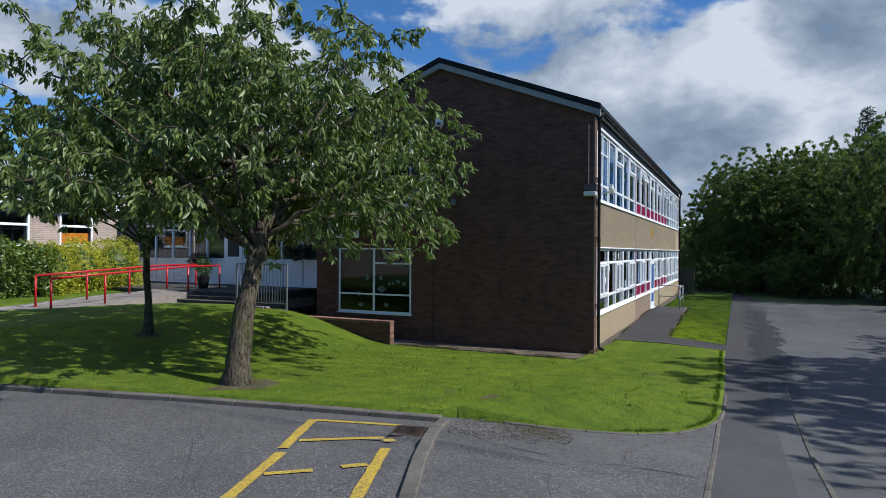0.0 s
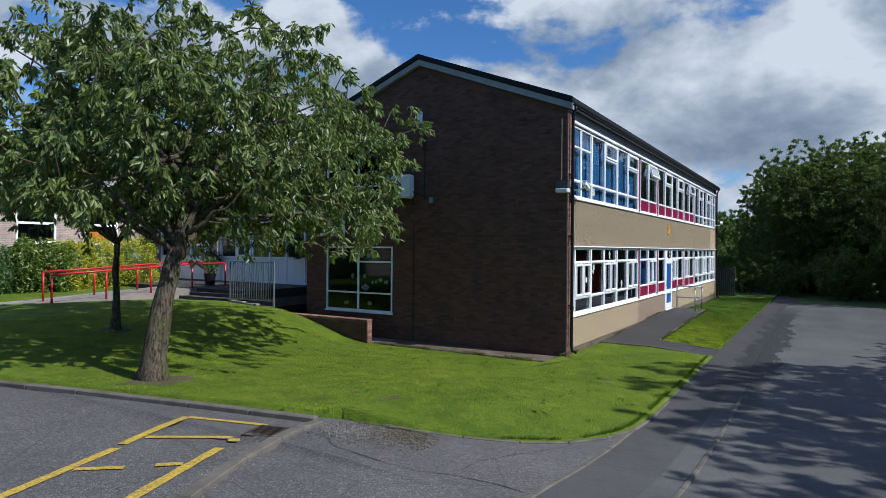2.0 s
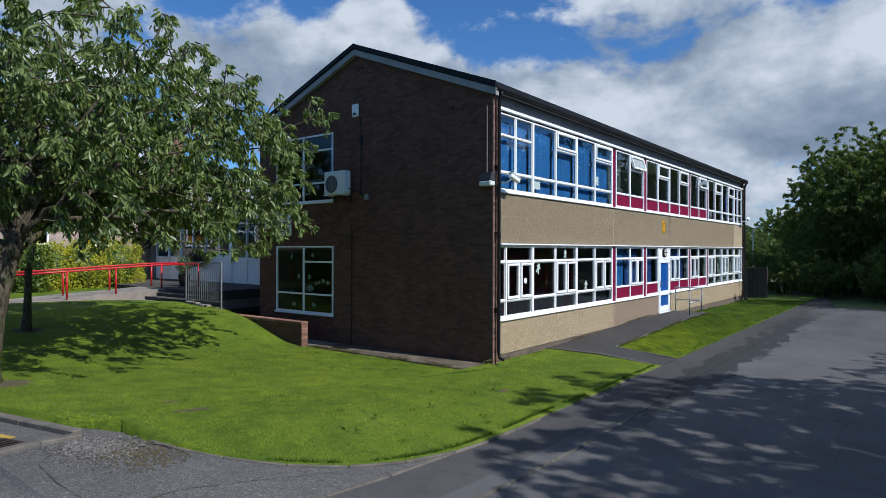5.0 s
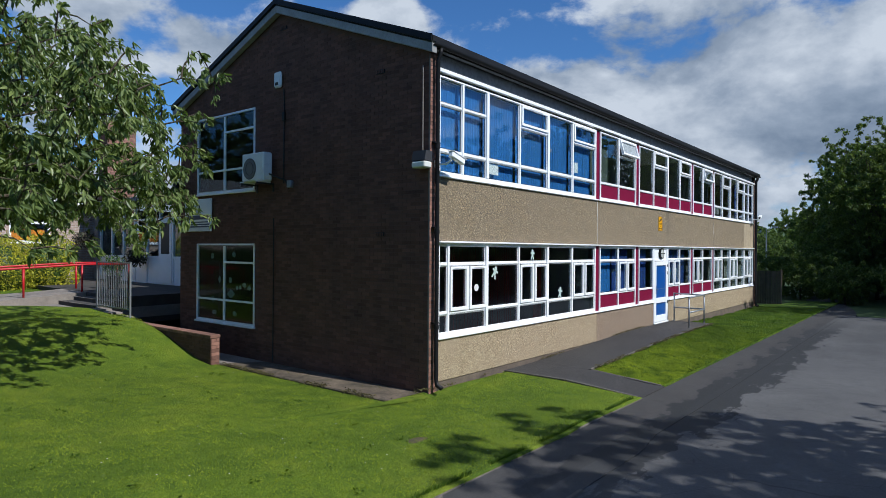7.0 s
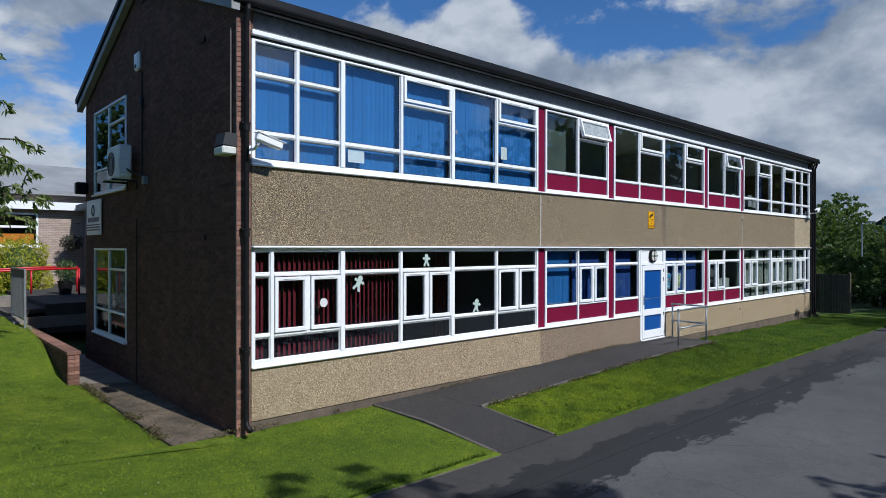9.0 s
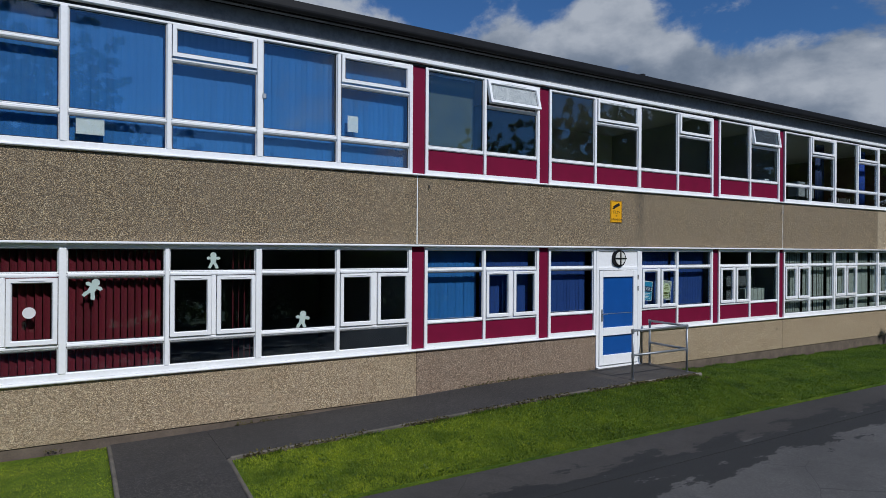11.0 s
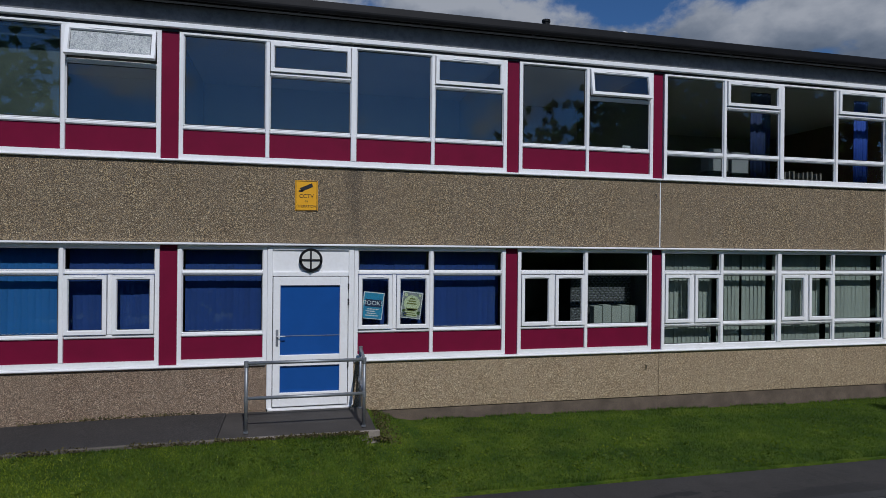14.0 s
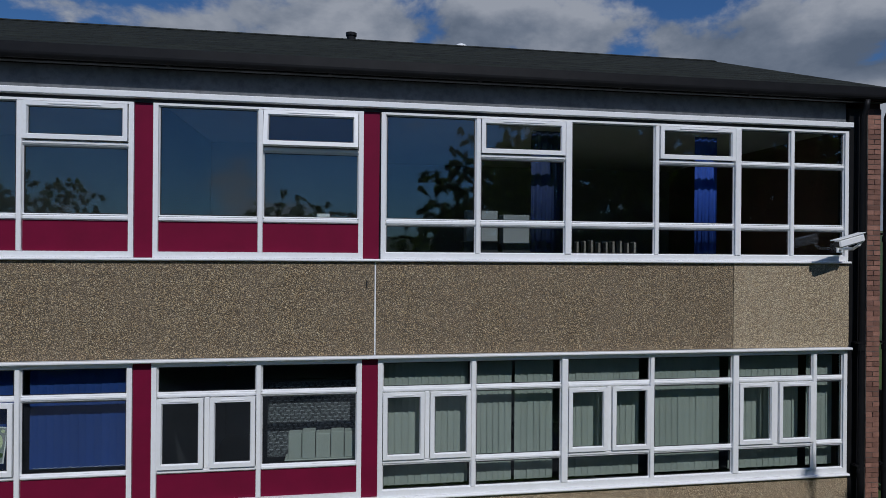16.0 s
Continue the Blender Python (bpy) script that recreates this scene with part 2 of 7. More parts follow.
        wet = math_node(nt, "SUBTRACT", math_node(nt, "MULTIPLY", wob, 1.3), math_node(nt, "MULTIPLY", math_node(nt, "ABSOLUTE", math_node(nt, "ADD", side, 0.22)), 0.55))
        wet = math_node(nt, "MULTIPLY", ramp(nt, wet, [(0.40, (0, 0, 0)), (0.43, (1, 1, 1))]), along)
        col = mix(nt, math_node(nt, "MULTIPLY", wet, 0.92), col, (0.012, 0.013, 0.014))
    nt.links.new(col, b.inputs["Base Color"])
    b.inputs["Roughness"].default_value = rough
    nt.links.new(wire(nt, "Bump", {"Strength": 0.2 if damp else 0.55, "Distance": 0.006, "Height": cell.outputs["Distance"]}).outputs[0], b.inputs["Normal"])
    return m


def glazing(name, tint, gloss=0.075, rim=0.92):
    m = bpy.data.materials.new(name)
    m.use_nodes = True
    nt = m.node_tree
    nt.nodes.clear()
    v = wire(nt, "NewGeometry").outputs["Position"]
    wave = wire(nt, "TexNoise", {"Vector": v, "Scale": 1.1, "Detail": 1.0}).outputs[0]
    bump = wire(nt, "Bump", {"Strength": 0.05, "Distance": 0.02, "Height": wave}).outputs[0]
    g = wire(nt, "BsdfGlossy", {"Color": (0.82, 0.90, 1.0, 1), "Roughness": 0.012, "Normal": bump})
    t = wire(nt, "BsdfTransparent", {"Color": (*tint, 1)})
    facing = wire(nt, "LayerWeight", {"Blend": 0.5, "Normal": bump}).outputs["Facing"]
    f = math_node(nt, "ADD", math_node(nt, "MULTIPLY", math_node(nt, "POWER", facing, 5.0), rim), gloss)
    s = wire(nt, "MixShader", {0: f, 1: t.outputs[0], 2: g.outputs[0]})
    nt.links.new(s.outputs[0], wire(nt, "OutputMaterial").inputs[0])
    return m


def leafy(name, dark, light, rough=0.5, through=0.35, patch=None):
    """Leaves: tint by island, a paler underside of light coming through."""
    m = bpy.data.materials.new(name)
    m.use_nodes = True
    nt = m.node_tree
    b = nt.nodes["Principled BSDF"]
    r = wire(nt, "NewGeometry").outputs["Random Per Island"]
    v = wire(nt, "NewGeometry").outputs["Position"]
    n = wire(nt, "TexNoise", {"Vector": v, "Scale": 0.9, "Detail": 3.0}).outputs[0]
    f = math_node(nt, "ADD", math_node(nt, "MULTIPLY", r, 0.6), math_node(nt, "MULTIPLY", n, 0.5))
    col = ramp(nt, f, [(0.2, dark), (0.9, light)])
    if patch:
        p = wire(nt, "TexNoise", {"Vector": v, "Scale": patch, "Detail": 6.0, "Roughness": 0.68}).outputs[0]
        col = mix(nt, 1.0, col, ramp(nt, p, [(0.34, (0.42, 0.50, 0.5)), (0.50, (0.92, 0.94, 0.9)), (0.68, (1.38, 1.26, 1.0))]), "MULTIPLY")
    nt.links.new(col, b.inputs["Base Color"])
    b.inputs["Roughness"].default_value = rough
    tr = wire(nt, "BsdfTranslucent", {0: mix(nt, 1.0, col, (1.25, 1.35, 0.6), "MULTIPLY")})
    s = wire(nt, "MixShader", {0: through, 1: b.outputs[0], 2: tr.outputs[0]})
    nt.links.new(s.outputs[0], nt.nodes["Material Output"].inputs[0])
    return m


def lawn_material(name):
    """Mown grass: clumps, worn and mossy patches; moss and painted shade darken the strip's far end."""
    m = bpy.data.materials.new(name)
    m.use_nodes = True
    nt = m.node_tree
    b = nt.nodes["Principled BSDF"]
    v = wire(nt, "NewGeometry").outputs["Position"]
    n1 = wire(nt, "TexNoise", {"Vector": v, "Scale": 0.8, "Detail": 8.0, "Roughness": 0.68}).outputs[0]
    col = ramp(nt, n1, [(0.30, (0.074, 0.126, 0.011)), (0.52, (0.130, 0.193, 0.015)), (0.72, (0.192, 0.236, 0.023))])
    n4 = wire(nt, "TexNoise", {"Vector": v, "Scale": 5.5, "Detail": 5.0, "Roughness": 0.7}).outputs[0]
    col = mix(nt, 1.0, col, ramp(nt, n4, [(0.30, (0.62, 0.70, 0.7)), (0.50, (1, 1, 1)), (0.72, (1.28, 1.2, 1.1))]), "MULTIPLY")
    n2 = wire(nt, "TexNoise", {"Vector": v, "Scale": 42.0, "Detail": 4.0, "Roughness": 0.75}).outputs[0]
    col = mix(nt, 1.0, col, ramp(nt, n2, [(0.28, (0.35, 0.40, 0.3)), (0.52, (1, 1, 1)), (0.75, (1.45, 1.4, 1.3))]), "MULTIPLY")
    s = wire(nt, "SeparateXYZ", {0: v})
    # Darkens along x: moss, with the strip's patchy shade put into the colour.
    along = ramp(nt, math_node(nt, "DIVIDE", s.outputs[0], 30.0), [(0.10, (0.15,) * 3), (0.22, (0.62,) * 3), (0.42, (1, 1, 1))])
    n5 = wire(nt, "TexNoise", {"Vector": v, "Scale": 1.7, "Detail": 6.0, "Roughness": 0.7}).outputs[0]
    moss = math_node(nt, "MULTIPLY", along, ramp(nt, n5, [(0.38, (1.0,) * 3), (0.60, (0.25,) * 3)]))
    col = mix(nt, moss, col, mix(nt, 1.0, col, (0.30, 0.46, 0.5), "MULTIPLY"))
    n3 = wire(nt, "TexNoise", {"Vector": v, "Scale": 2.2, "Detail": 5.0, "Roughness": 0.7}).outputs[0]
    col = mix(nt, ramp(nt, n3, [(0.64, (0, 0, 0)), (0.80, (0.65,) * 3)]), col, (0.13, 0.105, 0.045))
    nt.links.new(col, b.inputs["Base Color"])
    b.inputs["Roughness"].default_value = 0.8
    b.inputs["Specular IOR Level"].default_value = 0.2
    nt.links.new(wire(nt, "Bump", {"Strength": 0.9, "Distance": 0.03, "Height": n2}).outputs[0], b.inputs["Normal"])
    return m


def bark_material(name):
    """Cherry bark: upright cracks, grey-brown plates, pale lichen and green moss."""
    m = bpy.data.materials.new(name)
    m.use_nodes = True
    nt = m.node_tree
    b = nt.nodes["Principled BSDF"]
    v = wire(nt, "NewGeometry").outputs["Position"]
    crack = wire(nt, "TexNoise", {"Vector": wire(nt, "Mapping", {0: v, 3: (26.0, 26.0, 7.0)}).outputs[0], "Scale": 1.0, "Detail": 6.0, "Roughness": 0.7}).outputs[0]
    col = ramp(nt, crack, [(0.36, (0.018, 0.014, 0.010)), (0.50, (0.085, 0.066, 0.046)), (0.68, (0.175, 0.145, 0.105))])
    patch = wire(nt, "TexNoise", {"Vector": v, "Scale": 3.2, "Detail": 6.0, "Roughness": 0.65}).outputs[0]
    col = mix(nt, ramp(nt, patch, [(0.50, (0, 0, 0)), (0.64, (0.7,) * 3)]), col, (0.075, 0.085, 0.025))
    lichen = wire(nt, "TexNoise", {"Vector": v, "Scale": 19.0, "Detail": 4.0, "Roughness": 0.7}).outputs[0]
    col = mix(nt, ramp(nt, lichen, [(0.62, (0, 0, 0)), (0.70, (0.65,) * 3)]), col, (0.28, 0.27, 0.21))
    nt.links.new(col, b.inputs["Base Color"])
    b.inputs["Roughness"].default_value = 0.95
    b.inputs["Specular IOR Level"].default_value = 0.2
    nt.links.new(wire(nt, "Bump", {"Strength": 1.0, "Distance": 0.03, "Height": crack}).outputs[0], b.inputs["Normal"])
    return m


WHITE = material("white_upvc", (0.93, 0.935, 0.94), 0.35, second=(0.88, 0.885, 0.88), scale=2.0, fine=(0.5, 0.48, 0.42), fine_scale=25, fine_amount=0.09)
# Bargeboard grey: the gable's shade is put into the board colour.
BARGE = material("weathered_grey_board", (0.34, 0.335, 0.325), 0.6, second=(0.25, 0.245, 0.235), scale=3.0, fine=(0.15, 0.145, 0.13), fine_scale=20, fine_amount=0.3)
GREY_BOARD = material("grey_board", (0.185, 0.195, 0.205), 0.7, second=(0.14, 0.150, 0.160), scale=1.5, fine=(0.06, 0.07, 0.075), fine_scale=12, fine_amount=0.4, spec=0.2)
MAROON = material("maroon_panel", (0.188, 0.008, 0.039), 0.6, second=(0.158, 0.008, 0.034), scale=3.0, spec=0.08)
PEBBLE = aggregate("pebble_panel", [(0.140, 0.102, 0.062), (0.410, 0.305, 0.170), (0.560, 0.425, 0.245), (0.205, 0.160, 0.108), (0.655, 0.540, 0.365), (0.165, 0.124, 0.082), (0.465, 0.360, 0.222)], (0.215, 0.170, 0.120))
PEBBLE_BASE = aggregate("sandy_pebble_panel", [(0.265, 0.196, 0.122), (0.525, 0.405, 0.255), (0.635, 0.512, 0.345), (0.400, 0.306, 0.200), (0.710, 0.600, 0.435), (0.335, 0.252, 0.165)], (0.375, 0.292, 0.200), 74.0, (0.20, 0.152, 0.095))
PEBBLE_BROWN = aggregate("brown_pebble_panel", [(0.200, 0.140, 0.100), (0.380, 0.275, 0.195), (0.470, 0.355, 0.260), (0.290, 0.210, 0.150), (0.540, 0.430, 0.325), (0.240, 0.170, 0.122)], (0.255, 0.196, 0.140), 74.0, (0.13, 0.095, 0.068))
PEBBLE_PALE = aggregate("pale_pebble_panel", [(0.366, 0.281, 0.171), (0.512, 0.415, 0.268), (0.610, 0.512, 0.354), (0.464, 0.378, 0.256)], (0.439, 0.366, 0.256), 62.0, (0.24, 0.195, 0.135))
BRICK = material("dark_brown_brick", (0.172, 0.083, 0.058), 0.9, second=(0.112, 0.060, 0.045), scale=1.7, fine=(0.04, 0.026, 0.022), fine_scale=140, fine_amount=0.4, bump=0.3, object_random=0.23, coords="World", spec=0.2)
BRICK_SET = material("dark_brown_brick_field", (0.172, 0.083, 0.058), 0.9, second=(0.112, 0.060, 0.045), scale=1.7, fine=(0.04, 0.026, 0.022), fine_scale=140, fine_amount=0.4, bump=0.3, island_random=0.23, coords="World", spec=0.2)
RED_BRICK = material("red_brick", (0.31, 0.155, 0.110), 0.85, second=(0.21, 0.100, 0.072), scale=8.0, fine=(0.08, 0.045, 0.035), fine_scale=120, fine_amount=0.45, bump=0.3, object_random=0.35, coords="World")
MORTAR = material("mortar", (0.17, 0.15, 0.13), 0.95, second=(0.11, 0.10, 0.09), scale=6.0, coords="World")
DARK_MORTAR = material("dark_mortar", (0.128, 0.068, 0.050), 0.95, second=(0.095, 0.054, 0.042), scale=6.0, coords="World")
def coursed_brick(name, one, two, joint):
    """Brickwork seen from afar: coursed bricks of two tones with pale joints."""
    m = bpy.data.materials.new(name)
    m.use_nodes = True
    nt = m.node_tree
    b = nt.nodes["Principled BSDF"]
    s = wire(nt, "SeparateXYZ", {0: wire(nt, "NewGeometry").outputs["Position"]})
    u = math_node(nt, "ADD", s.outputs[0], s.outputs[1])
    bond = wire(nt, "TexBrick", {"Vector": wire(nt, "CombineXYZ", {0: u, 1: s.outputs[2], 2: 0.0}).outputs[0], "Color1": (*one, 1), "Color2": (*two, 1), "Mortar": (*joint, 1),
                                 "Scale": 1.0, "Mortar Size": 0.009, "Bias": 0.0, "Brick Width": 0.225, "Row Height": 0.075})
    stain = wire(nt, "TexNoise", {"Vector": wire(nt, "NewGeometry").outputs["Position"], "Scale": 1.6, "Detail": 6.0, "Roughness": 0.65}).outputs[0]
    col = mix(nt, 1.0, bond.outputs["Color"], ramp(nt, stain, [(0.35, (0.82,) * 3), (0.65, (1.14,) * 3)]), "MULTIPLY")
    nt.links.new(col, b.inputs["Base Color"])
    b.inputs["Roughness"].default_value = 0.9
    nt.links.new(wire(nt, "Bump", {"Strength": 0.6, "Distance": 0.01, "Height": math_node(nt, "SUBTRACT", 1.0, bond.outputs["Fac"])}).outputs[0], b.inputs["Normal"])
    return m


PINK_BRICK = coursed_brick("pinkish_buff_brick", (0.43, 0.30, 0.24), (0.32, 0.23, 0.185), (0.50, 0.45, 0.40))
CONCRETE = material("weathered_concrete", (0.31, 0.265, 0.225), 0.9, second=(0.21, 0.178, 0.15), scale=2.5, fine=(0.10, 0.095, 0.08), fine_scale=70, fine_amount=0.4, bump=0.3, coords="World")
KERB = material("kerb_concrete", (0.165, 0.142, 0.118), 0.9, second=(0.085, 0.074, 0.062), scale=3.5, fine=(0.07, 0.065, 0.055), fine_scale=60, fine_amount=0.45, bump=0.3, object_random=0.12, coords="World")
TARMAC = tarmac("road_asphalt", (0.075, 0.073, 0.073), (0.105, 0.102, 0.101), (0.048, 0.047, 0.047), damp=True)
CARPARK = tarmac("car_park_asphalt", (0.092, 0.087, 0.085), (0.122, 0.115, 0.110), (0.064, 0.060, 0.059))
PATHWAY = tarmac("path_asphalt", (0.035, 0.032, 0.031), (0.048, 0.044, 0.042), (0.026, 0.024, 0.023))
PAVING = material("dark_damp_paving", (0.075, 0.066, 0.058), 0.9, second=(0.045, 0.040, 0.036), scale=1.8, fine=(0.03, 0.027, 0.024), fine_scale=50, fine_amount=0.4, bump=0.3, coords="World")
YELLOW = material("yellow_road_paint", (0.62, 0.42, 0.045), 0.7, second=(0.50, 0.33, 0.04), scale=5.0, fine=(0.12, 0.10, 0.06), fine_scale=45, fine_amount=0.75, bump=0.3, coords="World")
PALE_GRAVEL = material("pale_gravel", (0.42, 0.38, 0.33), 0.9, second=(0.30, 0.27, 0.23), scale=6, fine=(0.12, 0.11, 0.095), fine_scale=38, fine_amount=0.8, bump=0.8, bump_scale=40, coords="World")
LAWN = lawn_material("mown_grass")
FIELD = material("rough_grass", (0.035, 0.075, 0.014), 0.9, second=(0.075, 0.115, 0.025), scale=0.4, fine=(0.02, 0.035, 0.01), fine_scale=9, coords="World")
EARTH = material("bare_earth", (0.105, 0.072, 0.038), 0.95, second=(0.055, 0.050, 0.020), scale=5, fine=(0.06, 0.085, 0.02), fine_scale=50, bump=0.5, coords="World")
STONE = material("grey_chippings", (0.125, 0.112, 0.103), 0.85, island_random=0.7)
ROOF = material("roof_felt", (0.012, 0.013, 0.012), 0.9, second=(0.026, 0.030, 0.024), scale=2.6, fine=(0.042, 0.047, 0.038), fine_scale=26, fine_amount=0.45, bump=0.5, object_random=0.15, coords="World", spec=0.12)
SLAB = material("dark_concrete", (0.175, 0.132, 0.098), 0.9, second=(0.090, 0.068, 0.050), scale=2.5, fine=(0.06, 0.055, 0.05), fine_scale=60, fine_amount=0.4, bump=0.3, coords="World")
BLACK = material("black_plastic", (0.008, 0.008, 0.009), 0.5, second=(0.013, 0.013, 0.014), scale=4, spec=0.2)
DARKMETAL = material("dark_cable", (0.016, 0.015, 0.015), 0.6)
GALV = material("galvanised_steel", (0.34, 0.36, 0.38), 0.5, metal=0.7, second=(0.25, 0.27, 0.29), scale=7, fine=(0.5, 0.5, 0.5), fine_scale=40, fine_amount=0.25)
RED_PAINT = material("red_rail_paint", (0.50, 0.012, 0.018), 0.4, second=(0.42, 0.010, 0.015), scale=4)
BARK = bark_material("cherry_bark")
LEAF = leafy("cherry_leaf", (0.050, 0.092, 0.024), (0.245, 0.300, 0.088), 0.42)
WOOD_LEAF = leafy("woodland_leaf", (0.034, 0.068, 0.015), (0.190, 0.250, 0.055), 0.6, 0.4)
HEDGE_LEAF = leafy("hedge_leaf", (0.018, 0.045, 0.013), (0.090, 0.160, 0.034), 0.5, 0.2)
LAUREL_LEAF = leafy("laurel_leaf", (0.030, 0.075, 0.012), (0.19, 0.25, 0.035), 0.4, 0.25)
GOLD_LEAF = leafy("golden_leaf", (0.13, 0.17, 0.012), (0.66, 0.60, 0.045), 0.5, 0.30)
FIR_LEAF = leafy("conifer_needles", (0.010, 0.022, 0.012), (0.022, 0.045, 0.02), 0.7, 0.1)
BLADE = leafy("grass_blade", (0.155, 0.232, 0.017), (0.395, 0.445, 0.042), 0.6, 0.5, 2.1)
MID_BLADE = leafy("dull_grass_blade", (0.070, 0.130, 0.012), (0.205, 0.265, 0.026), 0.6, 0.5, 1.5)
# Mossy blades, their colour darkened for patchy shade on the strip.
MOSS_SHADE_BLADE = leafy("shaded_grass_blade", (0.045, 0.105, 0.010), (0.14, 0.21, 0.020), 0.6, 0.5, 1.5)
DRY_WEED = leafy("dry_weed", (0.035, 0.028, 0.012), (0.14, 0.12, 0.04), 0.8, 0.2)
GLASS = glazing("window_glass", (0.86, 0.92, 0.92))
DULL_GLASS = glazing("dull_window_glass", (0.62, 0.68, 0.66), 0.032, 0.6)
OBSCURE = material("obscured_glass", (0.20, 0.23, 0.24), 0.25, second=(0.42, 0.45, 0.45), scale=9.0, fine=(0.62, 0.65, 0.64), fine_scale=42, fine_amount=0.7, bump=0.9, bump_scale=60)
# Grey-green haze of one upper pane, painted as a sheet colour.
SCREEN = material("dusty_green_screen", (0.040, 0.056, 0.046), 0.9, second=(0.085, 0.105, 0.090), scale=1.6)
BLUE_BLIND = material("blue_blind", (0.018, 0.140, 0.40), 0.7, second=(0.015, 0.118, 0.35), scale=2, object_random=0.08)
RED_BLIND = material("dark_red_blind", (0.15, 0.008, 0.018), 0.7, object_random=0.15)
GREY_BLIND = material("grey_green_blind", (0.36, 0.38, 0.33), 0.8, second=(0.31, 0.34, 0.30), scale=3.0, object_random=0.05)
BLUE_CURTAIN = material("blue_curtain", (0.020, 0.065, 0.36), 0.8, second=(0.026, 0.08, 0.42), scale=5)
NAVY_CLOTH = material("navy_curtain", (0.010, 0.022, 0.085), 0.8, second=(0.014, 0.030, 0.11), scale=5)
BLUE_DOOR = material("blue_door_panel", (0.012, 0.085, 0.33), 0.3, second=(0.010, 0.075, 0.29), scale=3)
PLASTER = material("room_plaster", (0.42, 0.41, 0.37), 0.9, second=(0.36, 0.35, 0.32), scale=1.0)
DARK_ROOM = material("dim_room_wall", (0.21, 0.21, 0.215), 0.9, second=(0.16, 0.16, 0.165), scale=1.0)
CARPET = material("dark_carpet", (0.05, 0.055, 0.065), 0.95, second=(0.04, 0.04, 0.05), scale=3.0)
PAPER = material("white_paper", (0.75, 0.75, 0.74), 0.8, second=(0.68, 0.68, 0.67), scale=6)
MINT = material("pale_mint_film", (0.50, 0.60, 0.55), 0.6, second=(0.42, 0.53, 0.48), scale=9)
SIGN_YELLOW = material("sign_yellow", (0.85, 0.42, 0.005), 0.4, second=(0.78, 0.38, 0.005), scale=3)
INK = material("black_ink", (0.01, 0.01, 0.012), 0.5)
CYAN = material("poster_cyan", (0.03, 0.30, 0.50), 0.6, second=(0.03, 0.24, 0.42), scale=8)
LIME = material("poster_green", (0.20, 0.26, 0.20), 0.6, second=(0.34, 0.30, 0.34), scale=9)
OLIVE = material("poster_olive", (0.16, 0.17, 0.03), 0.6)
CREAM = material("poster_cream", (0.62, 0.66, 0.40), 0.6, second=(0.55, 0.60, 0.36), scale=8)
ORANGE = material("orange_board", (0.75, 0.24, 0.012), 0.6, second=(0.65, 0.2, 0.01), scale=3)
NAVY_BLIND = material("navy_blind", (0.012, 0.050, 0.225), 0.75, second=(0.010, 0.044, 0.20), scale=2, object_random=0.08)
NAVY = material("navy_print", (0.02, 0.035, 0.09), 0.5)
PLATE = material("pale_sign_plate", (0.76, 0.79, 0.81), 0.4, second=(0.70, 0.74, 0.77), scale=2)
AC_WHITE = material("air_conditioner_shell", (0.86, 0.86, 0.84), 0.4, second=(0.78, 0.78, 0.76), scale=4)
FAN_GREY = material("fan_guard", (0.16, 0.165, 0.17), 0.5, second=(0.11, 0.115, 0.12), scale=9)
DARK_GRILLE = material("dark_grille", (0.03, 0.03, 0.032), 0.6)
TIMBER = material("weathered_timber", (0.16, 0.125, 0.085), 0.9, second=(0.10, 0.08, 0.06), scale=5, fine=(0.05, 0.04, 0.03), fine_scale=30, object_random=0.2)
PALE_ROOF = material("pale_grey_sheet", (0.30, 0.305, 0.31), 0.7, second=(0.22, 0.225, 0.23), scale=0.8)
LENS = material("frosted_lens", (0.70, 0.70, 0.64), 0.3)
FLOWER = material("hanging_plant_leaf", (0.06, 0.03, 0.03), 0.7, second=(0.03, 0.06, 0.02), scale=9, island_random=0.5)
BARK_WOOD = material("woodland_bark", (0.09, 0.075, 0.06), 0.95, second=(0.05, 0.04, 0.03), scale=3, bump=0.8, bump_scale=12)

# ---------------------------------------------------------------- building blocks


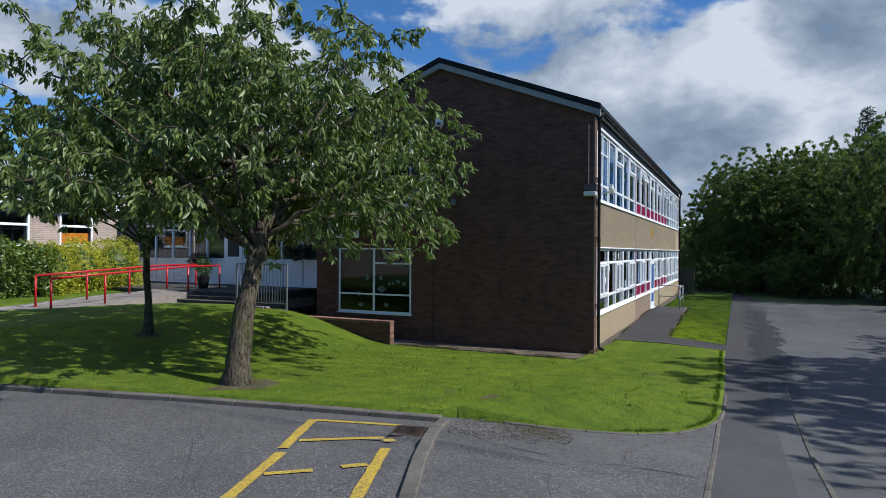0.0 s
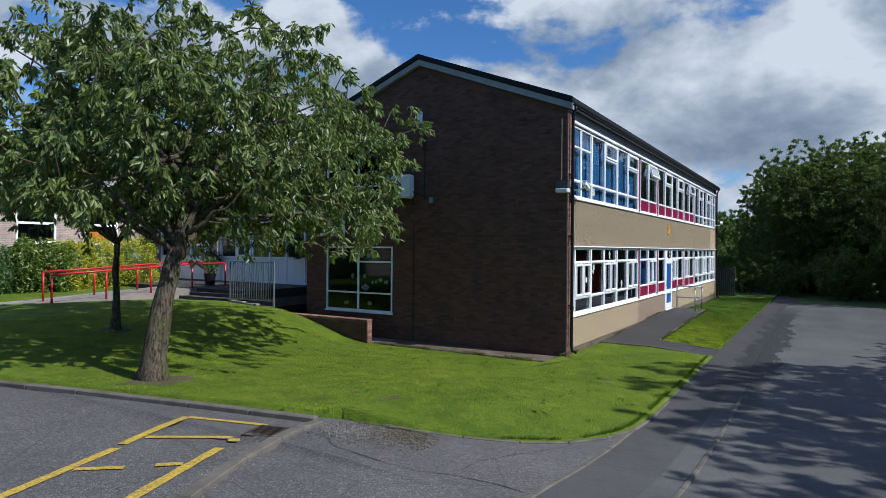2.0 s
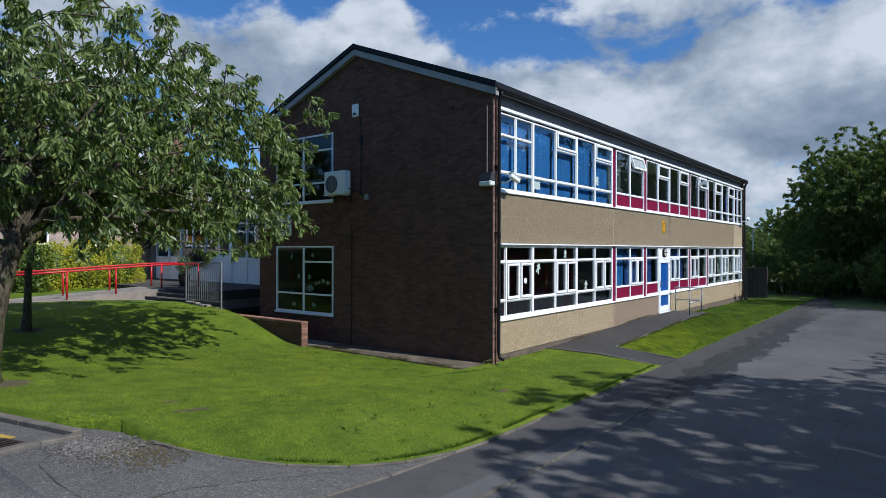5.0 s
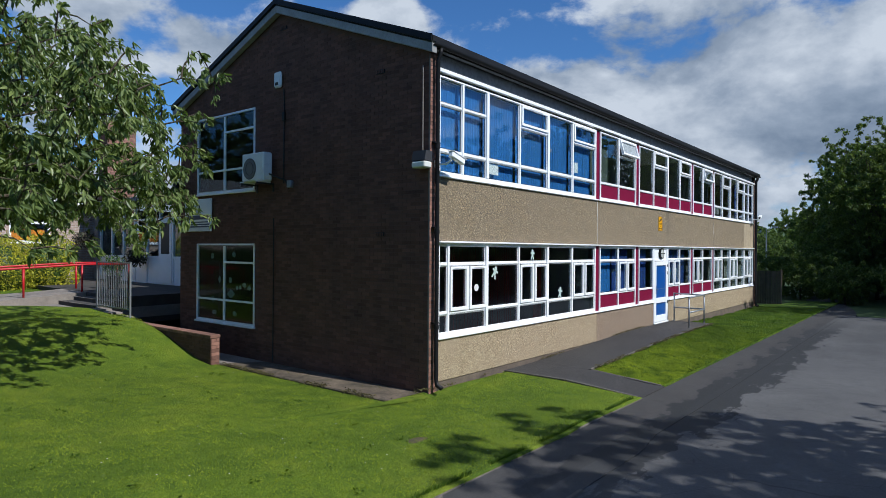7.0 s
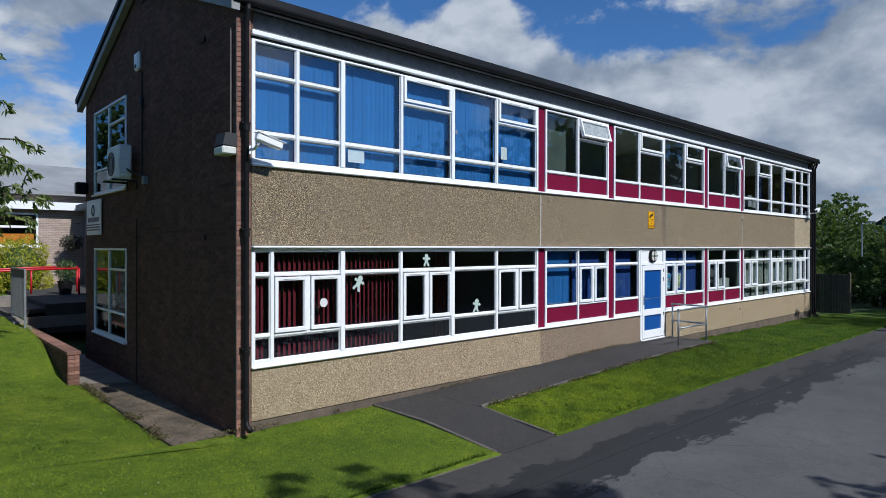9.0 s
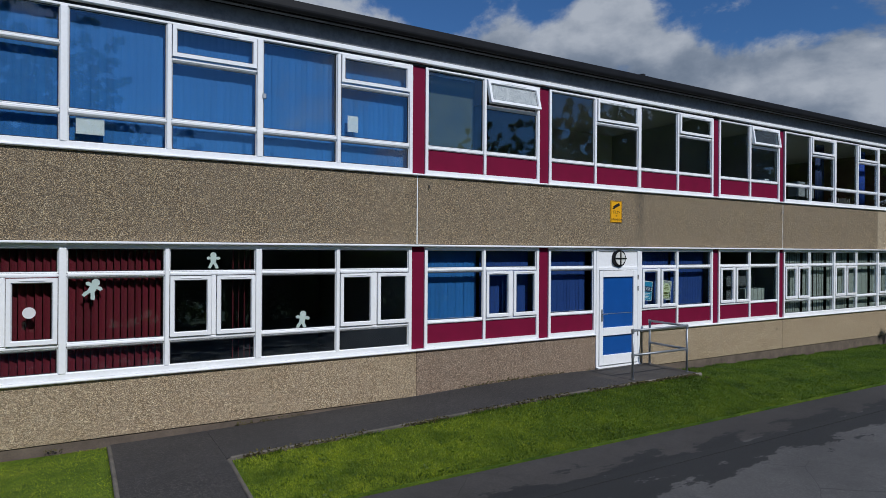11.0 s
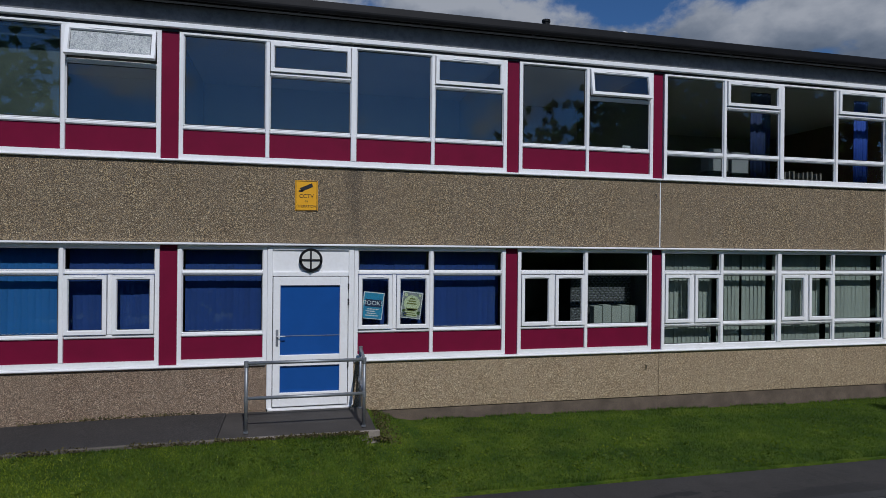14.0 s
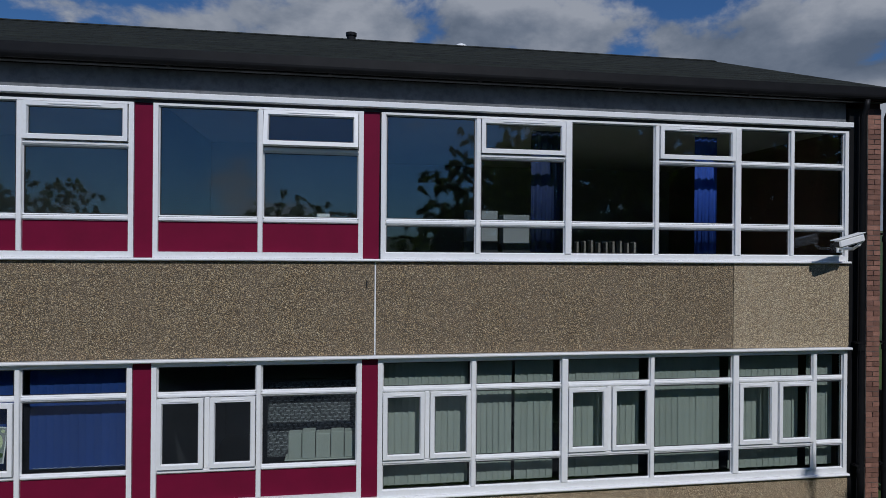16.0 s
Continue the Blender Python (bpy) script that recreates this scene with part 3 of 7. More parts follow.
class Shape:
    """Collects vertices and faces, then becomes one mesh."""

    def __init__(self):
        self.v, self.f = [], []

    def box(self, x0, x1, y0, y1, z0, z1, turn=None):
        n = len(self.v)
        c = [(x, y, z) for z in (z0, z1) for y in (y0, y1) for x in (x0, x1)]
        self.v += [tuple(turn @ Vector(p)) for p in c] if turn else c
        self.f += [tuple(n + i for i in q) for q in ((0, 2, 3, 1), (4, 5, 7, 6), (0, 1, 5, 4), (2, 6, 7, 3), (0, 4, 6, 2), (1, 3, 7, 5))]
        return self

    def soft(self, x0, x1, y0, y1, z0, z1, b=0.006, turn=None):
        """A box with chamfered edges."""
        b = min(b, abs(x1 - x0) * 0.45, abs(y1 - y0) * 0.45, abs(z1 - z0) * 0.45)
        n = len(self.v)
        pts, at = [], {}
        for i, x in enumerate((x0, x1)):
            for j, y in enumerate((y0, y1)):
                for k, z in enumerate((z0, z1)):
                    sx, sy, sz = b * (1 - 2 * i), b * (1 - 2 * j), b * (1 - 2 * k)
                    for a, p in enumerate(((x, y + sy, z + sz), (x + sx, y, z + sz), (x + sx, y + sy, z))):
                        at[i, j, k, a] = n + len(pts)
                        pts.append(p)
        self.v += [tuple(turn @ Vector(p)) for p in pts] if turn else pts
        ring = ((0, 0), (1, 0), (1, 1), (0, 1))
        for s in (0, 1):
            for a in range(3):
                q = []
                for u, w in ring:
                    key = [u, w]
                    key.insert(a, s)
                    q.append(at[(*key, a)])
                self.f.append(tuple(q if (s == 1) != (a == 1) else q[::-1]))
        for a in range(3):
            o1, o2 = [o for o in range(3) if o != a]
            for u in (0, 1):
                for w in (0, 1):
                    e = []
                    for s in (0, 1):
                        key = [0, 0, 0]
                        key[a], key[o1], key[o2] = s, u, w
                        e.append(tuple(key))
                    self.f.append((at[(*e[0], o1)], at[(*e[1], o1)], at[(*e[1], o2)], at[(*e[0], o2)]))
        for i in (0, 1):
            for j in (0, 1):
                for k in (0, 1):
                    self.f.append((at[i, j, k, 0], at[i, j, k, 1], at[i, j, k, 2]))
        return self

    def tube(self, pts, radii, sides=8, cap=True):
        """A round bar along points; radii one number or one for each point."""
        pts = [Vector(p) for p in pts]
        if not hasattr(radii, "__len__"):
            radii = [radii] * len(pts)
        n0, up = len(self.v), None
        for i, p in enumerate(pts):
            d = (pts[min(i + 1, len(pts) - 1)] - pts[max(i - 1, 0)])
            d = d.normalized() if d.length > 1e-9 else Vector((0, 0, 1))
            if up is None:
                up = Vector((1, 0, 0)) if abs(d.x) < 0.8 else Vector((0, 1, 0))
            u = (up - d * up.dot(d)).normalized()
            up, w = u, d.cross(u)
            for k in range(sides):
                a = 2 * math.pi * k / sides
                self.v.append(tuple(p + radii[i] * (math.cos(a) * u + math.sin(a) * w)))
        for i in range(len(pts) - 1):
            for k in range(sides):
                a, b = n0 + i * sides + k, n0 + i * sides + (k + 1) % sides
                self.f.append((a, b, b + sides, a + sides))
        if cap:
            self.f.append(tuple(range(n0 + sides - 1, n0 - 1, -1)))
            e = n0 + (len(pts) - 1) * sides
            self.f.append(tuple(range(e, e + sides)))
        return self

    def disc(self, centre, axis, r, depth, sides=20):
        c, a = Vector(centre), Vector(axis).normalized()
        return self.tube([c, c + a * depth], r, sides)

    def prism(self, outline, axis, a, b):
        """An outline of pairs, swept along axis 0, 1 or 2 from a to b."""
        n, m = len(self.v), len(outline)
        for s in (a, b):
            for p in outline:
                q = list(p)
                q.insert(axis, s)
                self.v.append(tuple(q))
        self.f.append(tuple(range(n + m - 1, n - 1, -1)))
        self.f.append(tuple(range(n + m, n + 2 * m)))
        for i in range(m):
            j = (i + 1) % m
            self.f.append((n + i, n + j, n + m + j, n + m + i))
        return self

    def sheet(self, xs, ys, height):
        n, w = len(self.v), len(ys)
        for x in xs:
            for y in ys:
                self.v.append((x, y, height(x, y)))
        for i in range(len(xs) - 1):
            for j in range(w - 1):
                a = n + i * w + j
                self.f.append((a, a + w, a + w + 1, a + 1))
        return self

    def ring(self, axis_no, d0, d1, u0, u1, z0, z1, left, right, low, high):
        """A rectangular frame in one piece, flat across axis 0 or 1 from d0 to d1, with its four bar widths."""
        n = len(self.v)
        for d in (d0, d1):
            for u, z in ((u0, z0), (u1, z0), (u1, z1), (u0, z1), (u0 + left, z0 + low), (u1 - right, z0 + low), (u1 - right, z1 - high), (u0 + left, z1 - high)):
                self.v.append((d, u, z) if axis_no == 0 else (u, d, z))
        for i in range(4):
            j = (i + 1) % 4
            self.f += [(n + i, n + j, n + 4 + j, n + 4 + i), (n + 8 + i, n + 12 + i, n + 12 + j, n + 8 + j),
                       (n + i, n + 8 + i, n + 8 + j, n + j), (n + 4 + i, n + 4 + j, n + 12 + j, n + 12 + i)]
        return self

    def mesh(self, name, mat, smooth=False, tidy=True):
        me = bpy.data.meshes.new(name)
        me.from_pydata(self.v, [], self.f)
        me.materials.append(mat)
        if tidy:
            bm = bmesh.new()
            bm.from_mesh(me)
            bmesh.ops.recalc_face_normals(bm, faces=bm.faces)
            bm.to_mesh(me)
            bm.free()
        if smooth:
            me.polygons.foreach_set("use_smooth", [True] * len(me.polygons))
        me.update()
        return me


def part(name, shape, mat, parent, label="", smooth=False, kind=""):
    """A shape as one mesh under a thing or a part."""
    ob = new(name, shape if isinstance(shape, bpy.types.Mesh) else shape.mesh(name, mat, smooth))
    ob.parent = parent
    return tagged(ob, label, kind=kind)


def thing(name, label, category, at=(0, 0, 0), group="", kind=""):
    ob = new(name)
    ob.location = at
    ob.empty_display_size = 0.2
    return tagged(ob, label, category, group, kind)


def solid(name, shape, mat, label, category="", kind="", group="", smooth=False):
    """A shape as a top-level thing of its own."""
    return tagged(new(name, shape.mesh(name, mat, smooth)), label, category, group, kind)


def box(*a):
    return Shape().box(*a)


def soft(*a, **k):
    return Shape().soft(*a, **k)


def step(a, b, x):
    t = min(1.0, max(0.0, (x - a) / (b - a)))
    return t * t * (3 - 2 * t)


def lerp(a, b, t):
    return a + (b - a) * t


# ---------------------------------------------------------------- ground


def tar(x, y):
    """Height of the tarmac: a flat car park that falls to the lower road."""
    z = 0.06 - 0.50 * step(-10.5, -4.5, x) - 0.06 * step(-3.0, 3.0, x)
    return z - 0.14 * step(-0.5, -4.0, y) * step(-5.0, -8.0, x)


def lawn_a(x, y):
    """The main lawn: a bank that rises from the gable to the entrance."""
    east = -0.50 + 0.885 * step(4.6, 8.7, y) + 0.27 * step(8.5, 12.5, y)
    west = 0.12 + 0.36 * step(3.0, 11.0, y)
    u = step(-9.4, -0.6, x)
    u = lerp(u, (x + 9.4) / 8.8, 0.35)
    z = lerp(west, east, min(1, max(0, u)))
    z += 0.10 * math.exp(-((x + 3.6) ** 2 / 3.0 + (y - 8.6) ** 2 / 6.0))
    z = lerp(z, -0.372, step(0.2, 2.2, x) * step(0.5, -0.3, y))
    edge = step(-3.3, -1.2, y - 1.6 * step(-6.0, -8.6, x))
    z = lerp(tar(x, y) + 0.035, z, edge)
    return z + 0.012 * noise.noise((x * 1.3, y * 1.3, 0))


def path_z(x):
    return -0.36 + 0.19 * step(2.5, 10.5, x)


def lawn_b(x, y):
    """The strip of grass between the path and the footway, then along the wall."""
    inner = lerp(path_z(x), -0.43 - 0.10 * step(14, 22, x), step(12.95, 13.9, x))
    outer = tar(x, y) + 0.03
    t = step(-1.4, -3.1, y) if x < 13 else step(0.2, -3.1, y)
    return lerp(inner - 0.02, outer, t) + 0.010 * noise.noise((x * 1.3, y * 1.3, 3))


def axis(*stops):
    """Coordinates through (start, step, end) runs."""
    out = []
    for a, d, b in stops:
        n = max(1, round((b - a) / d))
        out += [a + (b - a) * i / n for i in range(n)]
    return out + [stops[-1][2]]


def land(x, y):
    z = tar(x, y) - 0.10
    z -= 0.7 * step(-9.6, -8.6, x) * step(27.5, 27.0, x) * step(-3.6, -3.2, y) * step(9.6, 8.8, y)
    z = lerp(z, 0.36, step(9.7, 12, y))
    z += 0.055 * max(0, x - 45) ** 0.92 * step(45, 160, x) * 0.5
    far = max(0.0, math.hypot(x, y) - 120)
    return z + 0.02 * far * step(0, 400, far)


xs = axis((-2500, 400, -500), (-500, 90, -50), (-50, 5, -16), (-16, 0.5, 30), (30, 5, 80), (80, 40, 500), (500, 400, 2500))
ys = axis((-2500, 400, -500), (-500, 90, -50), (-50, 5, -14), (-14, 0.7, 14), (14, 5, 50), (50, 60, 500), (500, 400, 2500))
solid("ground", Shape().sheet(xs, ys, land), FIELD, "rough grass ground reaching the horizon", "ground", "structure", smooth=True)


def strip(name, mat, x_run, low, high, height, across, label, category="road", rim=0.0):
    """A sheet between two edge curves low(x) and high(x), with a skirt down its rim."""
    s = Shape()
    n = across + 1
    for x in x_run:
        a, b = low(x), high(x)
        for j in range(n):
            y = lerp(a, b, j / across)
            s.v.append((x, y, height(x, y)))
    for i in range(len(x_run) - 1):
        for j in range(across):
            k = i * n + j
            s.f.append((k, k + n, k + n + 1, k + 1))
    if rim:
        loop = [i * n for i in range(len(x_run))] + [(len(x_run) - 1) * n + j for j in range(1, n)]
        loop += [i * n + across for i in range(len(x_run) - 2, -1, -1)] + [j for j in range(across - 1, 0, -1)]
        base = len(s.v)
        s.v += [(s.v[i][0], s.v[i][1], s.v[i][2] - rim) for i in loop]
        m = len(loop)
        for i in range(m):
            j = (i + 1) % m
            s.f.append((loop[i], base + i, base + j, loop[j]))
    return solid(name, s, mat, label, category, "structure", smooth=False)


def south_edge(x):
    """Edge of the main lawn towards the footway: a round corner by the car park."""
    if x > -5.0:
        return -3.19
    t = min(1.0, (-5.0 - x) / 3.12)
    return -3.19 + 2.75 * (1 - math.sqrt(max(0.0, 1 - t ** 2.2)))


FOOT_IN, FOOT_OUT = -3.17, -4.22
run = axis((-40, 4, -16), (-16, 0.4, 6), (6, 0.8, 23))


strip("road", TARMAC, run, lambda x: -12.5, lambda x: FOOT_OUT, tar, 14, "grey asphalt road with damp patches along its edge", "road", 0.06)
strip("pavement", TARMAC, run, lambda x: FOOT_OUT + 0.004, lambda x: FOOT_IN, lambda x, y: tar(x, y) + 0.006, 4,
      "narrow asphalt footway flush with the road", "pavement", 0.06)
strip("forecourt", CARPARK, axis((-40, 4, -16), (-16, 0.4, -3.2)), lambda x: FOOT_IN + 0.004,
      lambda x: 46.0 if x < -9.6 else 3.7 if x < -8.0 else south_edge(x) + 0.12, lambda x, y: tar(x, y) + (0.012 if x > -10 else 0.008), 40, "worn asphalt car park with patched repairs", "car park", 0.06)
strip("far_path", PATHWAY, axis((23, 1, 42)), lambda x: -4.6 + 1.5 * step(23, 34, x) + 0.06 * max(0, x - 30), lambda x: -3.1 + 1.7 * step(23, 34, x) + 0.06 * max(0, x - 30),
      lambda x, y: tar(x, y) - 0.02, 3, "dark asphalt footpath leading into the trees", "path", 0.05)


# lawns


def kerb_x(y):
    return -8.62 - 0.272 * (y + 0.19)


def lawn_north(x):
    return 10.4 if x > -1.4 else 10.4 + 3.1 * step(-1.4, -6.0, x) + 0.9 * step(-6, -12, x)


def lawn_a_sheet():
    s = Shape()
    us = [i / 70 for i in range(71)]
    rows = axis((-3.19, 0.08, -0.2), (-0.2, 0.25, 13.8))
    for y in rows:
        if y < -0.19:
            lo, hi = -5.0, -8.12
            for _ in range(40):
                mid = (lo + hi) / 2
                if south_edge(mid) < y:
                    lo = mid
                else:
                    hi = mid
            west = lo if y > -3.185 else -5.0
        else:
            west = kerb_x(y) + 0.13
        if -0.19 <= y < 0.5:
            west = lerp(-8.12, west, step(-0.19, 0.45, y))
        east = 2.42 if y < -0.12 else (-0.90 if y < 5.0 else -1.02 - 0.30 * step(5.0, 10.0, y))
        if y > 10.4:
            east = lerp(-1.4, -6.2, (y - 10.4) / 3.4)
        for u in us:
            x = lerp(west, east, u)
            s.v.append((x, y, lawn_a(x, y)))
    n = len(us)
    for i in range(len(rows) - 1):
        for j in range(n - 1):
            k = i * n + j
            s.f.append((k, k + 1, k + n + 1, k + n))
    loop = [j for j in range(n)] + [i * n + n - 1 for i in range(1, len(rows))] + [(len(rows) - 1) * n + j for j in range(n - 2, -1, -1)] + [i * n for i in range(len(rows) - 2, 0, -1)]
    b = len(s.v)
    s.v += [(s.v[i][0], s.v[i][1], s.v[i][2] - 0.45) for i in loop]
    for i in range(len(loop)):
        j = (i + 1) % len(loop)
        s.f.append((loop[i], loop[j], b + j, b + i))
    return s


lawn_one = solid("lawn", lawn_a_sheet(), LAWN, "bright mown grass bank with bare spots and daisies", "lawn", "structure", smooth=True)
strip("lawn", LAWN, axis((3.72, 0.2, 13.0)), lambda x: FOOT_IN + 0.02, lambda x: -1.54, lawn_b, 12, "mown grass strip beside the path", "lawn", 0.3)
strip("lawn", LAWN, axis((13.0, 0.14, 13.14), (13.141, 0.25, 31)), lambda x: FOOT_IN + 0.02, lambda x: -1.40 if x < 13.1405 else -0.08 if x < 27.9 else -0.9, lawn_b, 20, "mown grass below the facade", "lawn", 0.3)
strip("path", PATHWAY, axis((2.45, 0.2, 3.7)), lambda x: FOOT_IN + 0.006, lambda x: -0.11, lambda x, y: lerp(tar(x, y) + 0.02, path_z(x), step(-3.1, -1.5, y)), 8, "dark asphalt path from the footway", "path", 0.1)
strip("path", PATHWAY, axis((3.704, 0.3, 11.0)), lambda x: -1.50, lambda x: -0.11, lambda x, y: path_z(x), 4, "dark asphalt path along the facade", "path", 0.1)
strip("entrance_yard", CONCRETE, axis((-16, 1, -6), (-6, 0.4, 2.6)), lambda x: lawn_north(x) - 0.25 if x < -1.4 else 10.3, lambda x: 15.4, lambda x, y: 0.66, 8,
      "pale concrete drive in front of the entrance", "drive", 0.3)
strip("lawn", LAWN, axis((-16, 0.5, 1.2)), lambda x: 15.5, lambda x: 20.4, lambda x, y: 0.74 + 0.06 * step(-12, -2, x) + 0.05 * step(16, 17, y), 8, "grass in front of the hedge", "lawn", 0.3)

# concrete edgings and kerbs, stone by stone


def kerb_run(name, pts, width, height, sink, length, mat, label):
    """A kerb as separate stones along a line of ground points."""
    k = thing(name, label, "kerb", kind="structure")
    flat = []
    for a, b in zip(pts, pts[1:]):
        a, b = Vector(a), Vector(b)
        n = max(1, round((b - a).length / length))
        flat += [(a.lerp(b, i / n), a.lerp(b, (i + 1) / n)) for i in range(n)]
    for a, b in flat:
        d = (b - a)
        l = d.length
        yaw = math.atan2(d.y, d.x)
        tilt = math.atan2(d.z, math.hypot(d.x, d.y))
        turn = Matrix.Translation(a) @ Matrix.Rotation(yaw, 4, "Z") @ Matrix.Rotation(-tilt, 4, "Y")
        jit = random.uniform(-0.004, 0.004)
        part("kerb_stone", soft(0.004, l - 0.004, -width / 2, width / 2, -sink, height + jit, b=0.012, turn=turn), mat, k)
    return k


kz = lambda x, y, d=0.0: (x, y, tar(x, y) + d)
kerb_run("kerb", [kz(kerb_x(y), y, 0.0) for y in (-0.19, 0.7, 1.6, 3.4, 7.0, 10.6, 14.2)], 0.13, 0.085, 0.25, 0.92, KERB, "grey concrete kerb along the car park edge")
kerb_run("kerb", [kz(x, y, -0.01) for x, y in ((-8.64, -0.24), (-9.1, -0.34), (-9.6, -0.50), (-10.3, -0.74), (-11.2, -1.08), (-14.6, -2.35))], 0.14, 0.06, 0.25, 0.92, KERB, "flat concrete kerb crossing the car park")
corner = [(x, south_edge(x) - 0.03) for x in (-8.10, -8.02, -7.8, -7.4, -6.9, -6.3, -5.6, -4.9, -4.2, -3.5)]
kerb_run("edging", [kz(x, y) for x, y in corner], 0.05, 0.035, 0.15, 0.7, KERB, "thin concrete edging round the lawn corner")
kerb_run("edging", [kz(x, FOOT_IN + 0.0) for x in axis((-15, 0.9, 2.42))], 0.06, 0.022, 0.12, 0.92, KERB, "narrow concrete edging between lawn and footway")
kerb_run("edging", [kz(x, FOOT_OUT) for x in axis((-15, 0.9, -2.4))], 0.06, 0.018, 0.12, 0.92, KERB, "pale flush concrete edging along the road")
kerb_run("edging", [(x, -1.52, path_z(x)) for x in axis((3.74, 0.9, 11.0))], 0.05, 0.02, 0.12, 0.92, KERB, "narrow concrete edging of the path")
kerb_run("edging", [(3.72, y, lerp(tar(3.7, y) + 0.02, path_z(3.7), step(-3.1, -1.5, y))) for y in (-3.1, -2.3, -1.55)], 0.05, 0.02, 0.12, 0.8, KERB, "narrow concrete edging of the path")
kerb_run("edging", [(2.43, y, lerp(tar(2.4, y) + 0.02, path_z(2.4), step(-3.1, -1.5, y))) for y in (-3.1, -1.6, -0.2)], 0.05, 0.02, 0.12, 0.8, KERB, "narrow concrete edging of the path")


# yellow bay markings and the drain
def stroke(points, width, z=0.019):
    s = Shape()
    for (ax, ay), (bx, by) in zip(points, points[1:]):
        d = Vector((bx - ax, by - ay, 0))
        l = d.length
        turn = Matrix.Translation((ax, ay, z)) @ Matrix.Rotation(math.atan2(d.y, d.x), 4, "Z")
        n = max(2, round(l / 0.12))
        row = []
        for i in range(n + 1):
            w = width / 2 + random.uniform(-0.006, 0.006)
            row.append((turn @ Vector((l * i / n, -w, 0)), turn @ Vector((l * i / n, w, 0))))
        b = len(s.v)
        for p, q in row:
            s.v += [(p.x, p.y, tar(p.x, p.y) + z), (q.x, q.y, tar(q.x, q.y) + z)]
        for i in range(n):
            k = b + 2 * i
            s.f.append((k, k + 2, k + 3, k + 1))
    return s


for pts, w in ((((-9.53, 1.07), (-9.18, 0.07)), 0.09), (((-9.53, 1.09), (-10.66, 0.61)), 0.11), (((-10.37, 0.64), (-9.82, -0.09)), 0.085),
               (((-9.93, -0.14), (-9.84, -0.22)), 0.10), (((-10.77, 0.54), (-12.9, -0.20)), 0.11), (((-11.33, 0.27), (-11.05, -0.06)), 0.085),
               (((-10.17, -0.30), (-12.1, -0.98)), 0.11), (((-10.85, -0.23), (-10.68, -0.40)), 0.085)):
    solid("yellow_line", stroke(pts, w), YELLOW, "worn yellow parking line painted on the asphalt", "road marking", group="yellow parking bay lines")

drain = thing("drain_grate", "rusty iron drain grate set in the asphalt", "drain", (-9.42, -0.16, tar(-9.42, -0.16)), kind="")
turn = Matrix.Rotation(radians(15), 4, "Z")
fr = Shape()
for a in ((-0.22, 0.22, -0.20, -0.17), (-0.22, 0.22, 0.17, 0.20), (-0.22, -0.19, -0.17, 0.17), (0.19, 0.22, -0.17, 0.17)):
    fr.box(*a, 0.0, 0.026, turn=turn)
IRON = material("rusty_iron", (0.075, 0.045, 0.03), 0.8, metal=0.3, second=(0.035, 0.026, 0.022), scale=14, bump=0.4)
part("grate_frame", fr, IRON, drain)
part("grate_pit", Shape().box(-0.19, 0.19, -0.17, 0.17, 0.004, 0.012, turn=turn), INK, drain)
for i in range(9):
    x = -0.17 + i * 0.0425
    part("grate_bar", Shape().box(x - 0.009, x + 0.009, -0.17, 0.17, 0.012, 0.024, turn=turn), IRON, drain)

# broken stone chippings at the lawn corner
for name, count, cx, cy, mat, label in (("stone_chippings", 2600, -8.66, -0.76, STONE, "loose grey stone chippings at the lawn corner"),
                                        ("soil_crumbs", 900, -8.42, -1.22, EARTH, "loose brown soil crumbs at the worn lawn corner")):
    chips = Shape()
    for _ in range(count):
        x, y = random.gauss(cx, 0.24), random.gauss(cy, 0.30)
        if y > -0.34 - 0.33 * (x + 8.64) * (x < -8.64) * -1 or y < -1.75 or x < -9.3 or (x > -8.1 and y > south_edge(x) - 0.1):
            continue
        r = random.uniform(0.006, 0.021)
        z = tar(x, y) + 0.016
        n = len(chips.v)
        for p in ((1, 0, 0.1), (-0.5, 0.8, 0), (-0.6, -0.7, 0.1), (0.1, 0.1, 0.9), (0, 0, -0.6)):
            chips.v.append((x + r * (p[0] + random.uniform(-.3, .3)), y + r * (p[1] + random.uniform(-.3, .3)), z + r * 0.6 * p[2]))
        chips.f += [(n, n + 1, n + 3), (n + 1, n + 2, n + 3), (n + 2, n, n + 3), (n, n + 4, n + 1), (n + 1, n + 4, n + 2), (n + 2, n + 4, n)]
    tagged(new(name, chips.mesh(name, mat)), label, "gravel", kind="stuff")
for pts in (((-9.05, -0.72), (-9.34, -1.05), (-9.40, -1.6), (-9.38, -2.09), (-9.22, -2.41), (-9.12, -2.81), (-9.14, -3.1)),
            ((-9.22, -2.41), (-8.6, -2.35), (-7.9, -2.5), (-7.1, -2.75))):
    solid("asphalt_crack", stroke(pts, 0.011, 0.017), PAVING, "dark crack running through the worn asphalt", "crack", "structure")


def bare_spot(x, y, rx, ry, rise, label):
    s, n = Shape(), 22
    s.v.append((x, y, lawn_a(x, y) + rise))
    for ring in (0.5, 1.0):
        for i in range(n):
            a = 2 * math.pi * i / n
            k = ring * (1 + 0.55 * noise.noise((math.cos(a) * 1.5 + x, math.sin(a) * 1.5 + y, 0)))
            px, py = x + rx * k * math.cos(a), y + ry * k * math.sin(a)
            s.v.append((px, py, lawn_a(px, py) + (rise if ring < 1 else -0.02)))
    for i in range(n):
        j = (i + 1) % n
        s.f += [(0, 1 + i, 1 + j), (1 + i, 1 + n + i, 1 + n + j, 1 + j)]
    solid("bare_earth", s, EARTH, label, "earth", "stuff", smooth=True)


